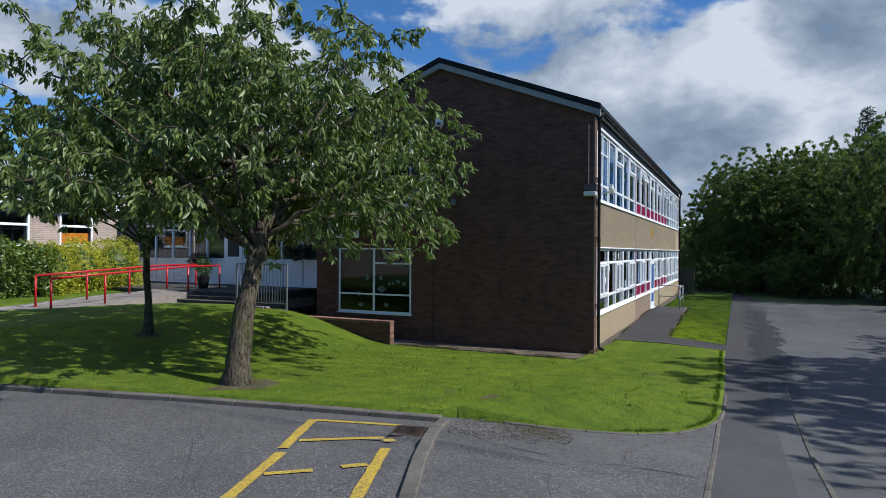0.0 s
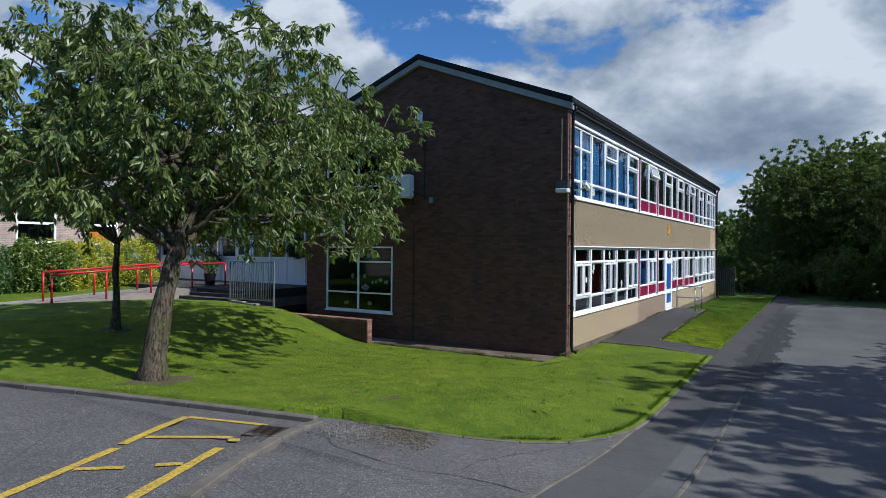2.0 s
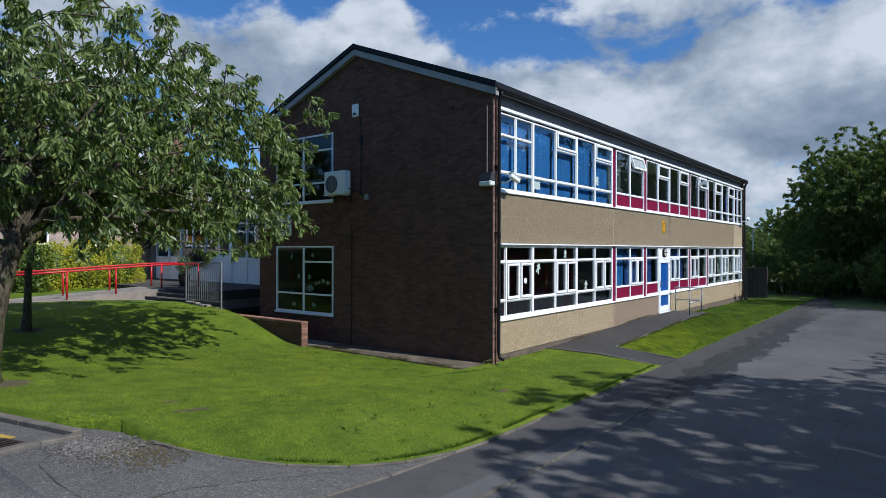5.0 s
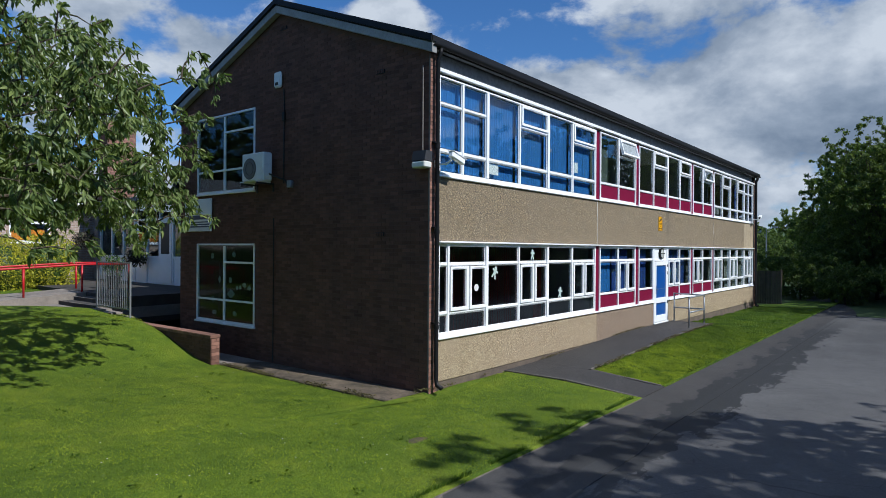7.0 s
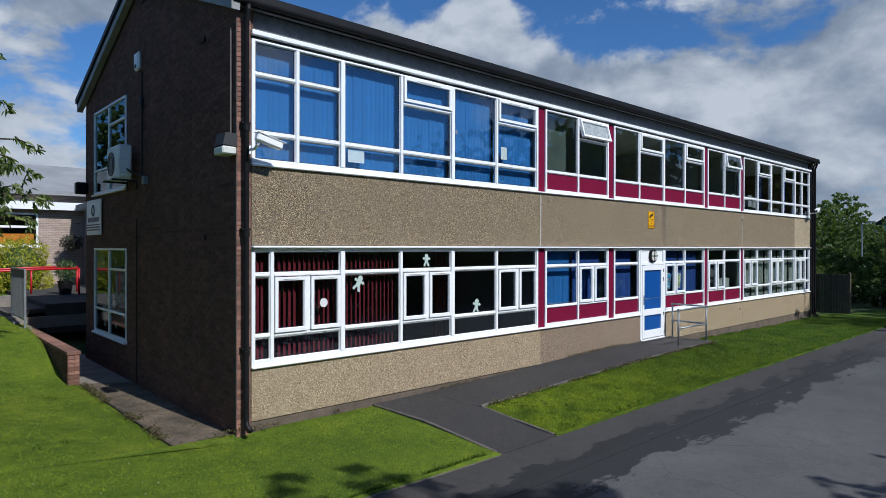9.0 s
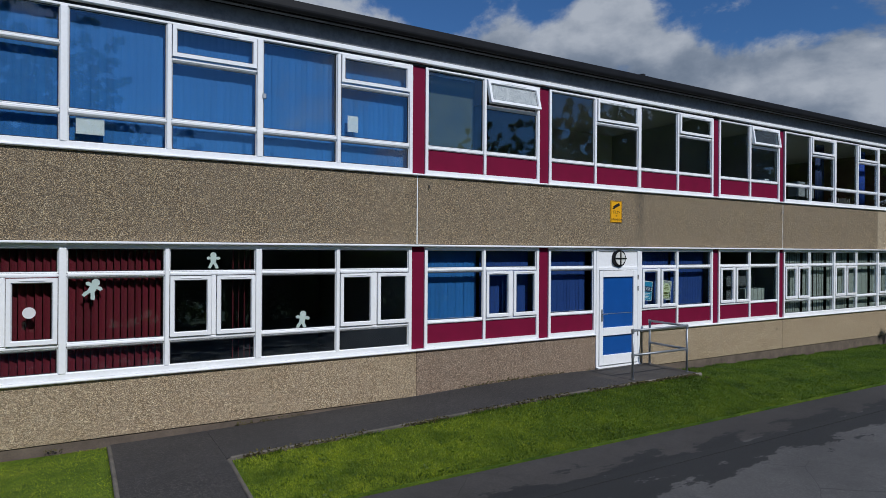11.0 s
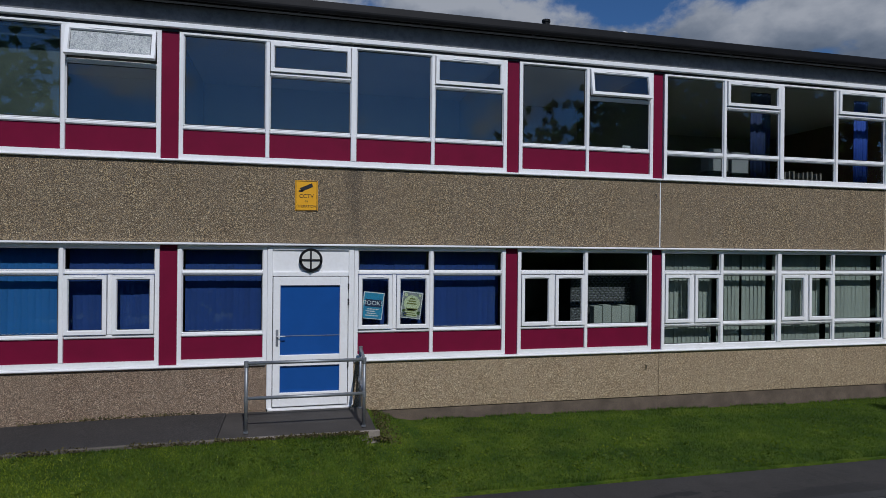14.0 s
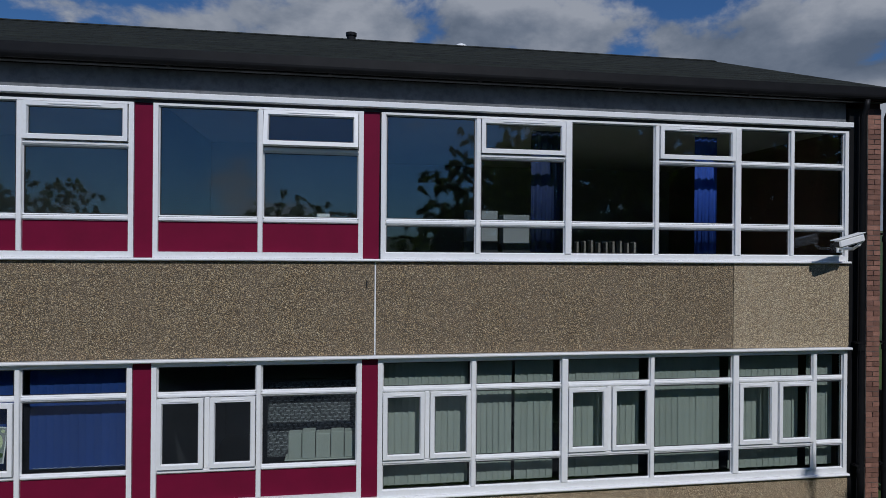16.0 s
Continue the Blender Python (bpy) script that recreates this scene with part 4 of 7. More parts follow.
bare_spot(-8.5, 3.12, 0.74, 0.56, 0.016, "worn bare earth round the cherry trunk")
bare_spot(-6.5, 7.7, 0.45, 0.4, 0.014, "worn bare earth round the slim trunk")
bare_spot(-7.25, -0.30, 0.42, 0.17, 0.004, "bare brown earth at the worn lawn corner")
bare_spot(-2.28, -1.85, 0.30, 0.17, 0.006, "dug earth round a sunken cover in the lawn")
bare_spot(-7.2, 0.35, 0.22, 0.14, 0.004, "small bare patch in the lawn")

# ---------------------------------------------------------------- school building
LEN, WID = 25.95, 9.12
ZB, Z_SILL, Z_HEAD, Z_UP, Z_TOP = -0.27, 0.572, 2.385, 3.685, 5.60
school = thing("school_building", "two-storey brick school with pebbled panels and long white windows", "building")

COURSE, BRICK_L = 0.075, 0.225


def brick_wall(parent, mat, mat_set, mortar, frame_of, u0, u1, z0, z1, holes, near, deep=0.012, limit=290):
    """Stretcher-bond bricks proud of their mortar. frame_of(u, z, d) gives the place; holes are (u0, u1, z0, z1) or a test."""
    rest = Shape()
    meshes = {}
    count = 0
    rows = int((z1 - z0) / COURSE)
    for r in range(rows):
        z = z0 + r * COURSE + 0.005
        u = u0 - (BRICK_L / 2 if r % 2 else 0)
        while u < u1 - 0.01:
            a, b = max(u0, u) + 0.005, min(u1, u + BRICK_L) - 0.005
            u += BRICK_L
            if b - a < 0.03 or holes((a + b) / 2, z + 0.03, b - a):
                continue
            d = deep * random.uniform(0.55, 1.15)
            cs = [frame_of(p, q, w) for w in (0.0, d) for q in (z, z + COURSE - 0.010) for p in (a, b)]
            fs = ((4, 5, 7, 6), (0, 1, 5, 4), (2, 6, 7, 3), (0, 4, 6, 2), (1, 3, 7, 5))
            if count < limit and near(a, z):
                key = round(b - a, 3)
                if key not in meshes:
                    o = Vector(frame_of(a, z, 0.0))
                    s = Shape()
                    s.v = [tuple(Vector(frame_of(p, q, w)) - o) for w in (0.0, deep) for q in (z, z + COURSE - 0.010) for p in (a, b)]
                    s.f = list(fs)
                    meshes[key] = s.mesh("brick", mat)
                ob = new("brick", meshes[key])
                ob.parent = parent
                ob.location = Vector(frame_of(a, z, d - deep))
                count += 1
            else:
                n = len(rest.v)
                rest.v += [tuple(c) for c in cs]
                rest.f += [tuple(n + i for i in q) for q in fs]
    if rest.v:
        ob = new("brick_field", rest.mesh("brick_field", mat_set))
        ob.parent = parent
        tagged(ob, kind="stuff")


def roof_z(y):
    """Top of the roof slab."""
    return 8.04 - 0.385 * abs(y - WID / 2)


GABLE_WINDOWS = ((5.58, 8.22, 3.69, 5.71), (5.56, 8.22, 0.335, 2.375))


def slab_with_holes(axis_no, at0, at1, u0, u1, z0, z1, holes):
    """A wall slab with rectangular openings right through it."""
    us = sorted({u0, u1, *[h[0] for h in holes], *[h[1] for h in holes]})
    zs = sorted({z0, z1, *[h[2] for h in holes], *[h[3] for h in holes]})
    cells = Shape()
    for a, b in zip(us, us[1:]):
        for c, d in zip(zs, zs[1:]):
            mu, mz = (a + b) / 2, (c + d) / 2
            if any(h[0] < mu < h[1] and h[2] < mz < h[3] for h in holes):
                continue
            if axis_no == 0:
                cells.box(at0, at1, a, b, c, d)
            else:
                cells.box(a, b, at0, at1, c, d)
    # weld the cells into one solid, without the faces between them
    s, index, seen = Shape(), {}, {}
    for p in cells.v:
        if p not in index:
            index[p] = len(s.v)
            s.v.append(p)
    for q in cells.f:
        w = tuple(index[cells.v[i]] for i in q)
        seen.setdefault(frozenset(w), []).append(w)
    s.f = [w[0] for w in seen.values() if len(w) == 1]
    return s


gable = part("gable_wall", slab_with_holes(0, 0.014, 0.28, 0.0, WID, -0.8, 5.95, GABLE_WINDOWS), DARK_MORTAR, school, "dark brown brick gable wall")
peak = Shape().prism([(0.0, 5.95), (WID, 5.95), (WID, roof_z(WID) - 0.12), (WID / 2, roof_z(WID / 2) - 0.12), (0.0, roof_z(0) - 0.12)], 0, 0.014, 0.28)
part("gable_peak", peak, DARK_MORTAR, school)
part("rear_wall", slab_with_holes(1, WID - 0.28, WID, 0.285, LEN, -0.5, 6.0, ()), BRICK_SET, school)
part("gable_wall", slab_with_holes(0, LEN - 0.28, LEN, 0.0, WID - 0.285, -0.5, 5.95, ()), BRICK_SET, school)
part("gable_peak", Shape().prism([(0.0, 5.955), (WID, 5.955), (WID, roof_z(WID) - 0.12), (WID / 2, roof_z(WID / 2) - 0.12), (0.0, roof_z(0) - 0.12)], 0, LEN - 0.28, LEN), BRICK_SET, school)

# roof: two slabs, ridge, bargeboards, gutter
for sgn, y_eave in ((-1, -0.19), (1, WID + 0.19)):
    mid = WID / 2
    s = Shape().prism([(y_eave, roof_z(y_eave)), (mid, roof_z(mid)), (mid, roof_z(mid) - 0.13), (y_eave, roof_z(y_eave) - 0.13)], 0, -0.16, LEN + 0.16)
    part("roof", s, ROOF, school, "dark grey felt-covered low roof slope")
    part("bargeboard", Shape().prism([(y_eave, roof_z(y_eave) - 0.135), (mid, roof_z(mid) - 0.135), (mid, roof_z(mid) - 0.30), (y_eave, roof_z(y_eave) - 0.30)], 0, -0.15, -0.02), BARGE, school, "bargeboard coloured pale grey for its shade")
    part("roof_edge", Shape().prism([(y_eave - 0.02 * sgn * -1, roof_z(y_eave) + 0.02), (mid, roof_z(mid) + 0.02), (mid, roof_z(mid) - 0.10), (y_eave, roof_z(y_eave) - 0.10)], 0, -0.19, -0.164), BLACK, school)
part("ridge_cap", Shape().prism([(WID / 2 - 0.14, roof_z(WID / 2) - 0.04), (WID / 2, roof_z(WID / 2) + 0.03), (WID / 2 + 0.14, roof_z(WID / 2) - 0.04)], 0, -0.17, LEN + 0.17), ROOF, school)
# courses of felt shingle on the visible slope
for i in range(11):
    y0 = -0.17 + i * 0.432
    y1 = y0 + 0.442
    part("felt_course", Shape().prism([(y0, roof_z(y0) + 0.007), (min(y1, WID / 2), roof_z(min(y1, WID / 2)) + 0.004), (min(y1, WID / 2), roof_z(min(y1, WID / 2)) - 0.01), (y0, roof_z(y0) - 0.01)], 0, -0.15, LEN + 0.15), ROOF, school)
part("eave_strip", box(-0.15, LEN + 0.15, -0.202, -0.1905, roof_z(-0.19) - 0.10, roof_z(-0.19) + 0.012), BLACK, school, "black eave strip")
part("soffit", box(0.0, LEN, -0.102, 0.0, 6.035, 6.055), GREY_BOARD, school)
part("fascia", soft(-0.1, LEN + 0.1, -0.13, -0.104, 6.025, 6.165), BLACK, school)
gut = Shape()
prof = [(-0.133 - 0.055 + 0.055 * math.cos(a), 6.10 + 0.07 * math.sin(a)) for a in [math.pi + i * math.pi / 8 for i in range(9)]]
prof += [(-0.140 - 0.048 + 0.044 * math.cos(a), 6.102 + 0.058 * math.sin(a)) for a in [2 * math.pi - i * math.pi / 8 for i in range(9)]]
gut.prism(prof, 0, -0.12, LEN + 0.12)
part("gutter", gut, BLACK, school, "black half-round plastic gutter")
for i in range(14):
    part("gutter_bracket", box(0.3 + i * 1.95, 0.34 + i * 1.95, -0.190, -0.13, 6.025, 6.11), BLACK, school)
part("header_board", box(0.24, 25.42, 0.045, 0.24, Z_TOP + 0.130, 6.034), GREY_BOARD, school, "grey board under the eaves")
# Dark bar in place of the shadow line under the white strip.
part("head_gap", box(0.24, 25.42, -0.022, 0.02, Z_TOP + 0.001, Z_TOP + 0.044), DARK_GRILLE, school)
part("header_strip", soft(0.22, 25.44, -0.092, 0.02, Z_TOP + 0.045, Z_TOP + 0.124, b=0.010), WHITE, school, "white strip over the upper windows")

# pebbled panels with joints between
for a, b, mat in ((0.235, 7.235, PEBBLE), (7.255, 18.46, PEBBLE), (18.48, 23.56, PEBBLE), (23.565, 25.42, PEBBLE_PALE)):
    part("spandrel_panel", soft(a, b, -0.035 - (0.003 if mat is PEBBLE_PALE else 0), 0.20, Z_HEAD + 0.045, Z_UP - 0.04), mat, school, "pebbled concrete spandrel panel")
for a, b in ((0.235, 7.243), (7.247, 11.575), (12.925, 18.468), (18.472, 25.42)):
    part("base_panel", soft(a, b, -0.035, 0.20, ZB, Z_SILL - 0.045), PEBBLE_BROWN if 7 < a < 8 else PEBBLE_BASE, school, "pebbled concrete base panel")
    part("plinth", box(a, b, -0.02, 0.22, -0.75, ZB - 0.012), SLAB, school, "bare concrete plinth")
for x in (7.235, 18.46):
    part("panel_joint", box(x + 0.001, x + 0.019, -0.030, 0.1, Z_HEAD + 0.05, Z_UP - 0.045), WHITE, school)
part("window_board", soft(0.23, 25.43, -0.085, 0.05, Z_UP - 0.038, Z_UP - 0.002, b=0.012), WHITE, school)
part("window_board", soft(0.23, 11.57, -0.085, 0.05, Z_SILL - 0.042, Z_SILL - 0.002, b=0.014), WHITE, school)
part("window_board", soft(12.93, 25.43, -0.085, 0.05, Z_SILL - 0.042, Z_SILL - 0.002, b=0.014), WHITE, school)
part("head_strip", soft(0.23, 25.43, -0.115, 0.05, Z_HEAD + 0.004, Z_HEAD + 0.04, b=0.01), WHITE, school)

# end piers with brick faces, and downpipes
for x0, x1 in ((0.0, 0.228), (25.72, LEN)):
    part("pier", box(x0, x1, -0.02, 0.0, -0.5, 5.95), MORTAR, school)
    part("pier_core", box(x0 + 0.285 if x0 < 1 else x0, x1 if x0 < 1 else LEN - 0.285, 0.002, 0.2, -0.5, 5.95) if x0 > 1 else box(0.0, 0.012, 0.0, 0.01, -0.5, 5.9), MORTAR, school)
part("pier_board", box(25.435, 25.715, -0.005, 0.2, -0.6, 5.95), BLACK, school, "black recessed strip beside the pier")


def downpipe(x, y, z_low, label):
    p = thing("downpipe", label, "drainpipe", (x, y, z_low))
    s = Shape().tube([(0, -0.07, 6.04 - z_low), (0, -0.06, 5.95 - z_low), (0, 0.0, 5.82 - z_low), (0, 0, 0.16), (0.0, -0.02, 0.05), (0, -0.14, 0.0)], 0.042, 12)
    part("pipe", s, BLACK, p, smooth=True)
    for z in (1.1, 2.9, 4.5):
        part("pipe_collar", Shape().tube([(0, 0, z), (0, 0, z + 0.08)], 0.052, 12), BLACK, p)
        part("pipe_clip", box(-0.07, 0.07, -0.01, -y - 0.02, z + 0.1, z + 0.13), BLACK, p)
    return p


downpipe(0.115, -0.115, -0.34, "black plastic downpipe at the brick corner")
downpipe(25.56, -0.115, -0.52, "black plastic downpipe on the dark strip")
downpipe(26.02, -0.05, -0.52, "black plastic downpipe at the end corner")

# ---------------------------------------------------------------- long windows
TR_LOW, TR_OPEN = 4.165, 5.07
T1, T2 = 1.968, 1.02


def sloped_ring(y0, y1, x0, x1, z0, z1, w):
    """A picture-frame bead: proud along its outer edge at y0, sloping back to y1 round the glass."""
    s = Shape()
    outer = ((x0, z0), (x1, z0), (x1, z1), (x0, z1))
    inner = ((x0 + w, z0 + w), (x1 - w, z0 + w), (x1 - w, z1 - w), (x0 + w, z1 - w))
    for ring, y in ((outer, y0), (inner, y1 - 0.002), (inner, y1), (outer, y1)):
        s.v += [(x, y, z) for x, z in ring]
    s.f = [(4 * a + k, 4 * a + (k + 1) % 4, 4 * ((a + 1) % 4) + (k + 1) % 4, 4 * ((a + 1) % 4) + k) for a in range(4) for k in range(4)]
    return s


def pane(win, x0, x1, z0, z1, y=0.006, mat=None):
    g = part("pane", box(x0 - 0.006, x1 + 0.006, y, y + 0.006, z0 - 0.007, z1 + 0.007), mat or GLASS, win)
    g.visible_shadow = False
    part("glazing_bead", sloped_ring(-0.022, 0.004, x0 - 0.001, x1 + 0.001, z0 - 0.001, z1 + 0.001, 0.017), WHITE, win)
    part("gasket", Shape().ring(1, -0.004, 0.005, x0 + 0.0165, x1 - 0.0165, z0 + 0.0165, z1 - 0.0165, 0.007, 0.007, 0.007, 0.007), DARK_GRILLE, win)
    return g


def sash(win, x0, x1, z0, z1, tilt=0.0, mat=None):
    """An opening light: four thick bars, its own pane, hinged at the top when open."""
    turn = Matrix.Translation((0, -0.05, z1)) @ Matrix.Rotation(-radians(tilt), 4, "X") @ Matrix.Translation((0, 0.05, -z1))
    s = Shape()
    w = 0.052
    s.ring(1, -0.062, 0.012, x0, x1, z0, z1, w, w, w, w)
    s.v = [tuple(turn @ Vector(p)) for p in s.v]
    ob = part("sash", s, WHITE, win, "white opening sash")
    g = part("pane", Shape().box(x0 + w, x1 - w, -0.028, -0.022, z0 + w, z1 - w, turn=turn), mat or GLASS, win)
    g.visible_shadow = False
    bd = sloped_ring(-0.061, -0.029, x0 + w - 0.001, x1 - w + 0.001, z0 + w - 0.001, z1 - w + 0.001, 0.014)
    bd.v = [tuple(turn @ Vector(p)) for p in bd.v]
    part("glazing_bead", bd, WHITE, win)
    gk = Shape().ring(1, -0.034, -0.029, x0 + w + 0.012, x1 - w - 0.012, z0 + w + 0.012, z1 - w - 0.012, 0.006, 0.006, 0.006, 0.006)
    gk.v = [tuple(turn @ Vector(p)) for p in gk.v]
    part("gasket", gk, DARK_GRILLE, win)
    part("sash_vent", Shape().soft(lerp(x0, x1, 0.25), lerp(x0, x1, 0.75), -0.072, -0.06, z1 - 0.035, z1 - 0.018, b=0.003, turn=turn), WHITE, win)


def long_window(kinds, edges, upper, solid_low, label, wide=()):
    """One run of glazing: bay kinds between edges; solid_low: infill panels under the low transom."""
    z0, z1 = (Z_UP, Z_TOP) if upper else (Z_SILL, Z_HEAD)
    ht = 0.028 if upper else 0.05
    e, last = 0.030, len(edges) - 1
    lo, hi = edges[0] + 2 * (0.045 if 0 in wide else e), edges[-1] - 2 * (0.045 if last in wide else e)
    s = Shape().ring(1, -0.038, 0.045, edges[0], edges[-1], z0, z1, lo - edges[0], edges[-1] - hi, 0.075, ht)
    win = part("window", s, WHITE, school, label)
    inner = []
    for i, (a, b) in enumerate(zip(edges, edges[1:])):
        l = lo if i == 0 else a + (0.045 if i in wide else e)
        r = hi if i == last - 1 else b - (0.045 if i + 1 in wide else e)
        inner.append((l, r))
        if i:
            w = 0.045 if i in wide else e
            part("mullion", soft(a - w, a + w, -0.052 if i in wide else -0.040, 0.043, z0 + 0.076, z1 - ht - 0.001, b=0.008), WHITE, win)

    def transom(l, r, z, half):
        part("transom", soft(l, r, -0.032, 0.045, z - half * 0.86, z + half * 0.86, b=0.016), WHITE, win)

    for (l, r), k in zip(inner, kinds):
        if upper:
            transom(l, r, TR_LOW, 0.035)
            if k != "plain":
                transom(l, r, TR_OPEN, 0.03)
        else:
            transom(l, r, T1, 0.03)
            transom(l, r, T2, 0.03)
            if k == "pair":
                m = (l + r) / 2
                part("mullion", soft(m - 0.03, m + 0.03, -0.032, 0.045, T2 + 0.031, T1 - 0.031), WHITE, win)
    for (l, r), k in zip(inner, kinds):
        low = (z0 + 0.075, (TR_LOW if upper else T2) - 0.033)
        if solid_low:
            part("infill_panel", box(l - 0.004, r + 0.004, 0.0, 0.03, low[0] - 0.006, low[1] + 0.006), MAROON, win, "maroon infill panel")
        else:
            pane(win, l, r, *low)
        if upper:
            if k in ("top", "open"):
                pane(win, l, r, TR_LOW + 0.035, TR_OPEN - 0.03)
                sash(win, l + 0.010, r - 0.010, TR_OPEN + 0.040, z1 - ht - 0.010, 15 if k == "open" else 0, OBSCURE if k == "open" else None)
            elif k == "ajar":
                pane(win, l, r, TR_LOW + 0.035, TR_OPEN - 0.03)
                sash(win, l + 0.010, r - 0.010, TR_OPEN + 0.040, z1 - ht - 0.010, 9)
            elif k == "grid":
                pane(win, l, r, TR_LOW + 0.035, TR_OPEN - 0.03)
                pane(win, l, r, TR_OPEN + 0.03, z1 - ht)
            else:
                pane(win, l, r, TR_LOW + 0.035, z1 - ht)
        else:
            pane(win, l, r, T1 + 0.03, z1 - ht)
            if k == "pair":
                m = (l + r) / 2
                sash(win, l + 0.009, m - 0.039, T2 + 0.039, T1 - 0.039)
                sash(win, m + 0.039, r - 0.009, T2 + 0.039, T1 - 0.039)
            else:
                pane(win, l, r, T2 + 0.03, T1 - 0.03)
    return win


A_UP = [0.235, 1.025, 1.88, 3.175, 4.47, 5.765, 7.14]
A_LO = [0.235, 0.58, 1.88, 3.165, 4.465, 5.765, 7.14]
B1, B2, B3 = [7.40, 8.70, 10.02], [10.272, 11.56, 12.895, 14.205, 15.50], [15.725, 17.01, 18.305]
C_UP = [18.535, 19.83, 21.09, 22.385, 23.62, 24.485, 25.40]
C_LO = [18.515, 19.79, 21.06, 22.34, 23.61, 24.875, 25.40]
long_window(["grid", "grid", "plain", "top", "plain", "top"], A_UP, True, False, "white upper classroom window over blue blinds", (2, 4))
long_window(["plain", "open"], B1, True, True, "white window with maroon infill and one open light")
long_window(["plain", "top", "plain", "top"], B2, True, True, "white window with maroon infill panels", (2,))
long_window(["plain", "ajar"], B3, True, True, "white window with maroon infill and a light ajar")
long_window(["plain", "top", "plain", "top", "grid", "grid"], C_UP, True, False, "white upper window of a dark room", (2, 4))
long_window(["plain", "pair", "plain", "pair", "plain", "pair"], A_LO, False, False, "white ground-floor window over dark red blinds", (2, 4))
long_window(["plain", "pair"], B1, False, True, "white ground-floor window with maroon infill over blue blinds")
long_window(["plain"], [10.272, 11.577], False, True, "white single-light window with maroon infill")
long_window(["pair", "plain"], [12.93, 14.205, 15.50], False, True, "white window with posters and maroon infill")
long_window(["pair", "plain"], B3, False, True, "white window of a store room with maroon infill")
long_window(["pair", "plain", "pair", "plain", "pair", "plain"], C_LO, False, False, "white ground-floor window over grey blinds", (2, 4))
for a, b in ((7.142, 7.398), (10.022, 10.270), (15.502, 15.723), (18.307, 18.513)):
    part("maroon_post", box(a, b, -0.006, 0.05, Z_UP, Z_TOP), MAROON, school, "maroon cladding strip between windows")
    part("maroon_post", box(a, b, -0.006, 0.05, Z_SILL, Z_HEAD - 0.004), MAROON, school, "maroon cladding strip between windows")

# ---------------------------------------------------------------- side door
door = part("door", Shape().soft(11.58, 11.66, -0.05, 0.06, -0.16, 2.38).soft(12.84, 12.925, -0.05, 0.06, -0.16, 2.38).soft(11.661, 12.839, -0.05, 0.06, 1.915, 1.98).soft(11.661, 12.839, -0.05, 0.06, 2.325, 2.38),
            WHITE, school, "white glazed side door with blue panels")
part("overpanel", box(11.66, 12.84, -0.02, 0.03, 1.98, 2.325), WHITE, door)
leaf = Shape()
for a in ((11.67, 11.78, -0.13, 1.905), (12.70, 12.83, -0.13, 1.905), (11.78, 12.70, 1.765, 1.905), (11.78, 12.70, 0.50, 0.675), (11.78, 12.70, -0.13, 0.085)):
    leaf.soft(a[0], a[1], -0.06, 0.015, a[2], a[3], b=0.008)
part("door_leaf", leaf, WHITE, door)
part("door_pane", box(11.78, 12.70, -0.02, 0.0, 0.675, 1.765), BLUE_DOOR, door, "glossy blue upper panel")
part("door_pane", box(11.78, 12.70, -0.02, 0.0, 0.085, 0.50), BLUE_DOOR, door, "glossy blue lower panel")
part("door_handle", Shape().soft(11.715, 11.755, -0.075, -0.06, 0.82, 1.08).tube([(11.735, -0.075, 0.98), (11.735, -0.115, 0.98), (11.86, -0.115, 0.98)], 0.010), GALV, door, "chrome lever handle")
# Thin pale line across the panel at handle height.
part("pane_bar", box(11.86, 12.699, -0.026, -0.0202, 0.968, 0.978), GALV, door, "thin pale line across the upper panel")
for z in (1.70, 1.45, 0.45):
    part("hinge", Shape().tube([(12.835, -0.065, z), (12.835, -0.065, z + 0.1)], 0.012), DARK_GRILLE, door)
part("threshold", soft(11.6, 12.9, -0.10, 0.1, -0.19, -0.155), WHITE, door)
lamp = thing("bulkhead_light", "round black bulkhead light with cross guard over the door", "lamp", (12.24, -0.02, 2.172))
part("lamp_base", Shape().disc((0, 0, 0), (0, -1, 0), 0.182, 0.07, 28), BLACK, lamp)
part("diffuser", Shape().disc((0, -0.065, 0), (0, -1, 0), 0.142, 0.02, 28), LENS, lamp)
part("guard", Shape().box(-0.175, 0.175, -0.1, -0.086, -0.013, 0.013).box(-0.013, 0.013, -0.101, -0.087, -0.175, 0.175), BLACK, lamp)

# ---------------------------------------------------------------- rooms behind the glass
part("ground_floor", box(0.29, LEN - 0.29, 0.21, WID - 0.29, -0.3, 0.0), CARPET, school)
part("upper_floor", box(0.29, LEN - 0.29, 0.21, WID - 0.29, 2.75, 3.25), PLASTER, school)
part("ceiling", box(0.29, LEN - 0.29, 0.05, WID - 0.29, 5.70, 5.76), PLASTER, school)
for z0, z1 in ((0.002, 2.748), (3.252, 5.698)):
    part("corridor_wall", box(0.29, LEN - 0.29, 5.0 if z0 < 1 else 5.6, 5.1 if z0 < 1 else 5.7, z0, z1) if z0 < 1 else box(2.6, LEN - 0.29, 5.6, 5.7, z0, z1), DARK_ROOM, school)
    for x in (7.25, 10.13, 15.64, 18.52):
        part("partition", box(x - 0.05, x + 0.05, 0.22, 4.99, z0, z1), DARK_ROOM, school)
part("room_back_wall", box(7.31, 18.46, 3.4, 3.5, 3.252, 5.698), PLASTER, school)
part("window_apron", box(0.29, 11.5, 0.205, 0.24, 0.002, Z_SILL), PLASTER, school)
part("window_apron", box(13.0, LEN - 0.29, 0.205, 0.24, 0.002, Z_SILL), PLASTER, school)
part("window_apron", box(0.29, LEN - 0.29, 0.205, 0.24, 3.252, Z_UP), PLASTER, school)
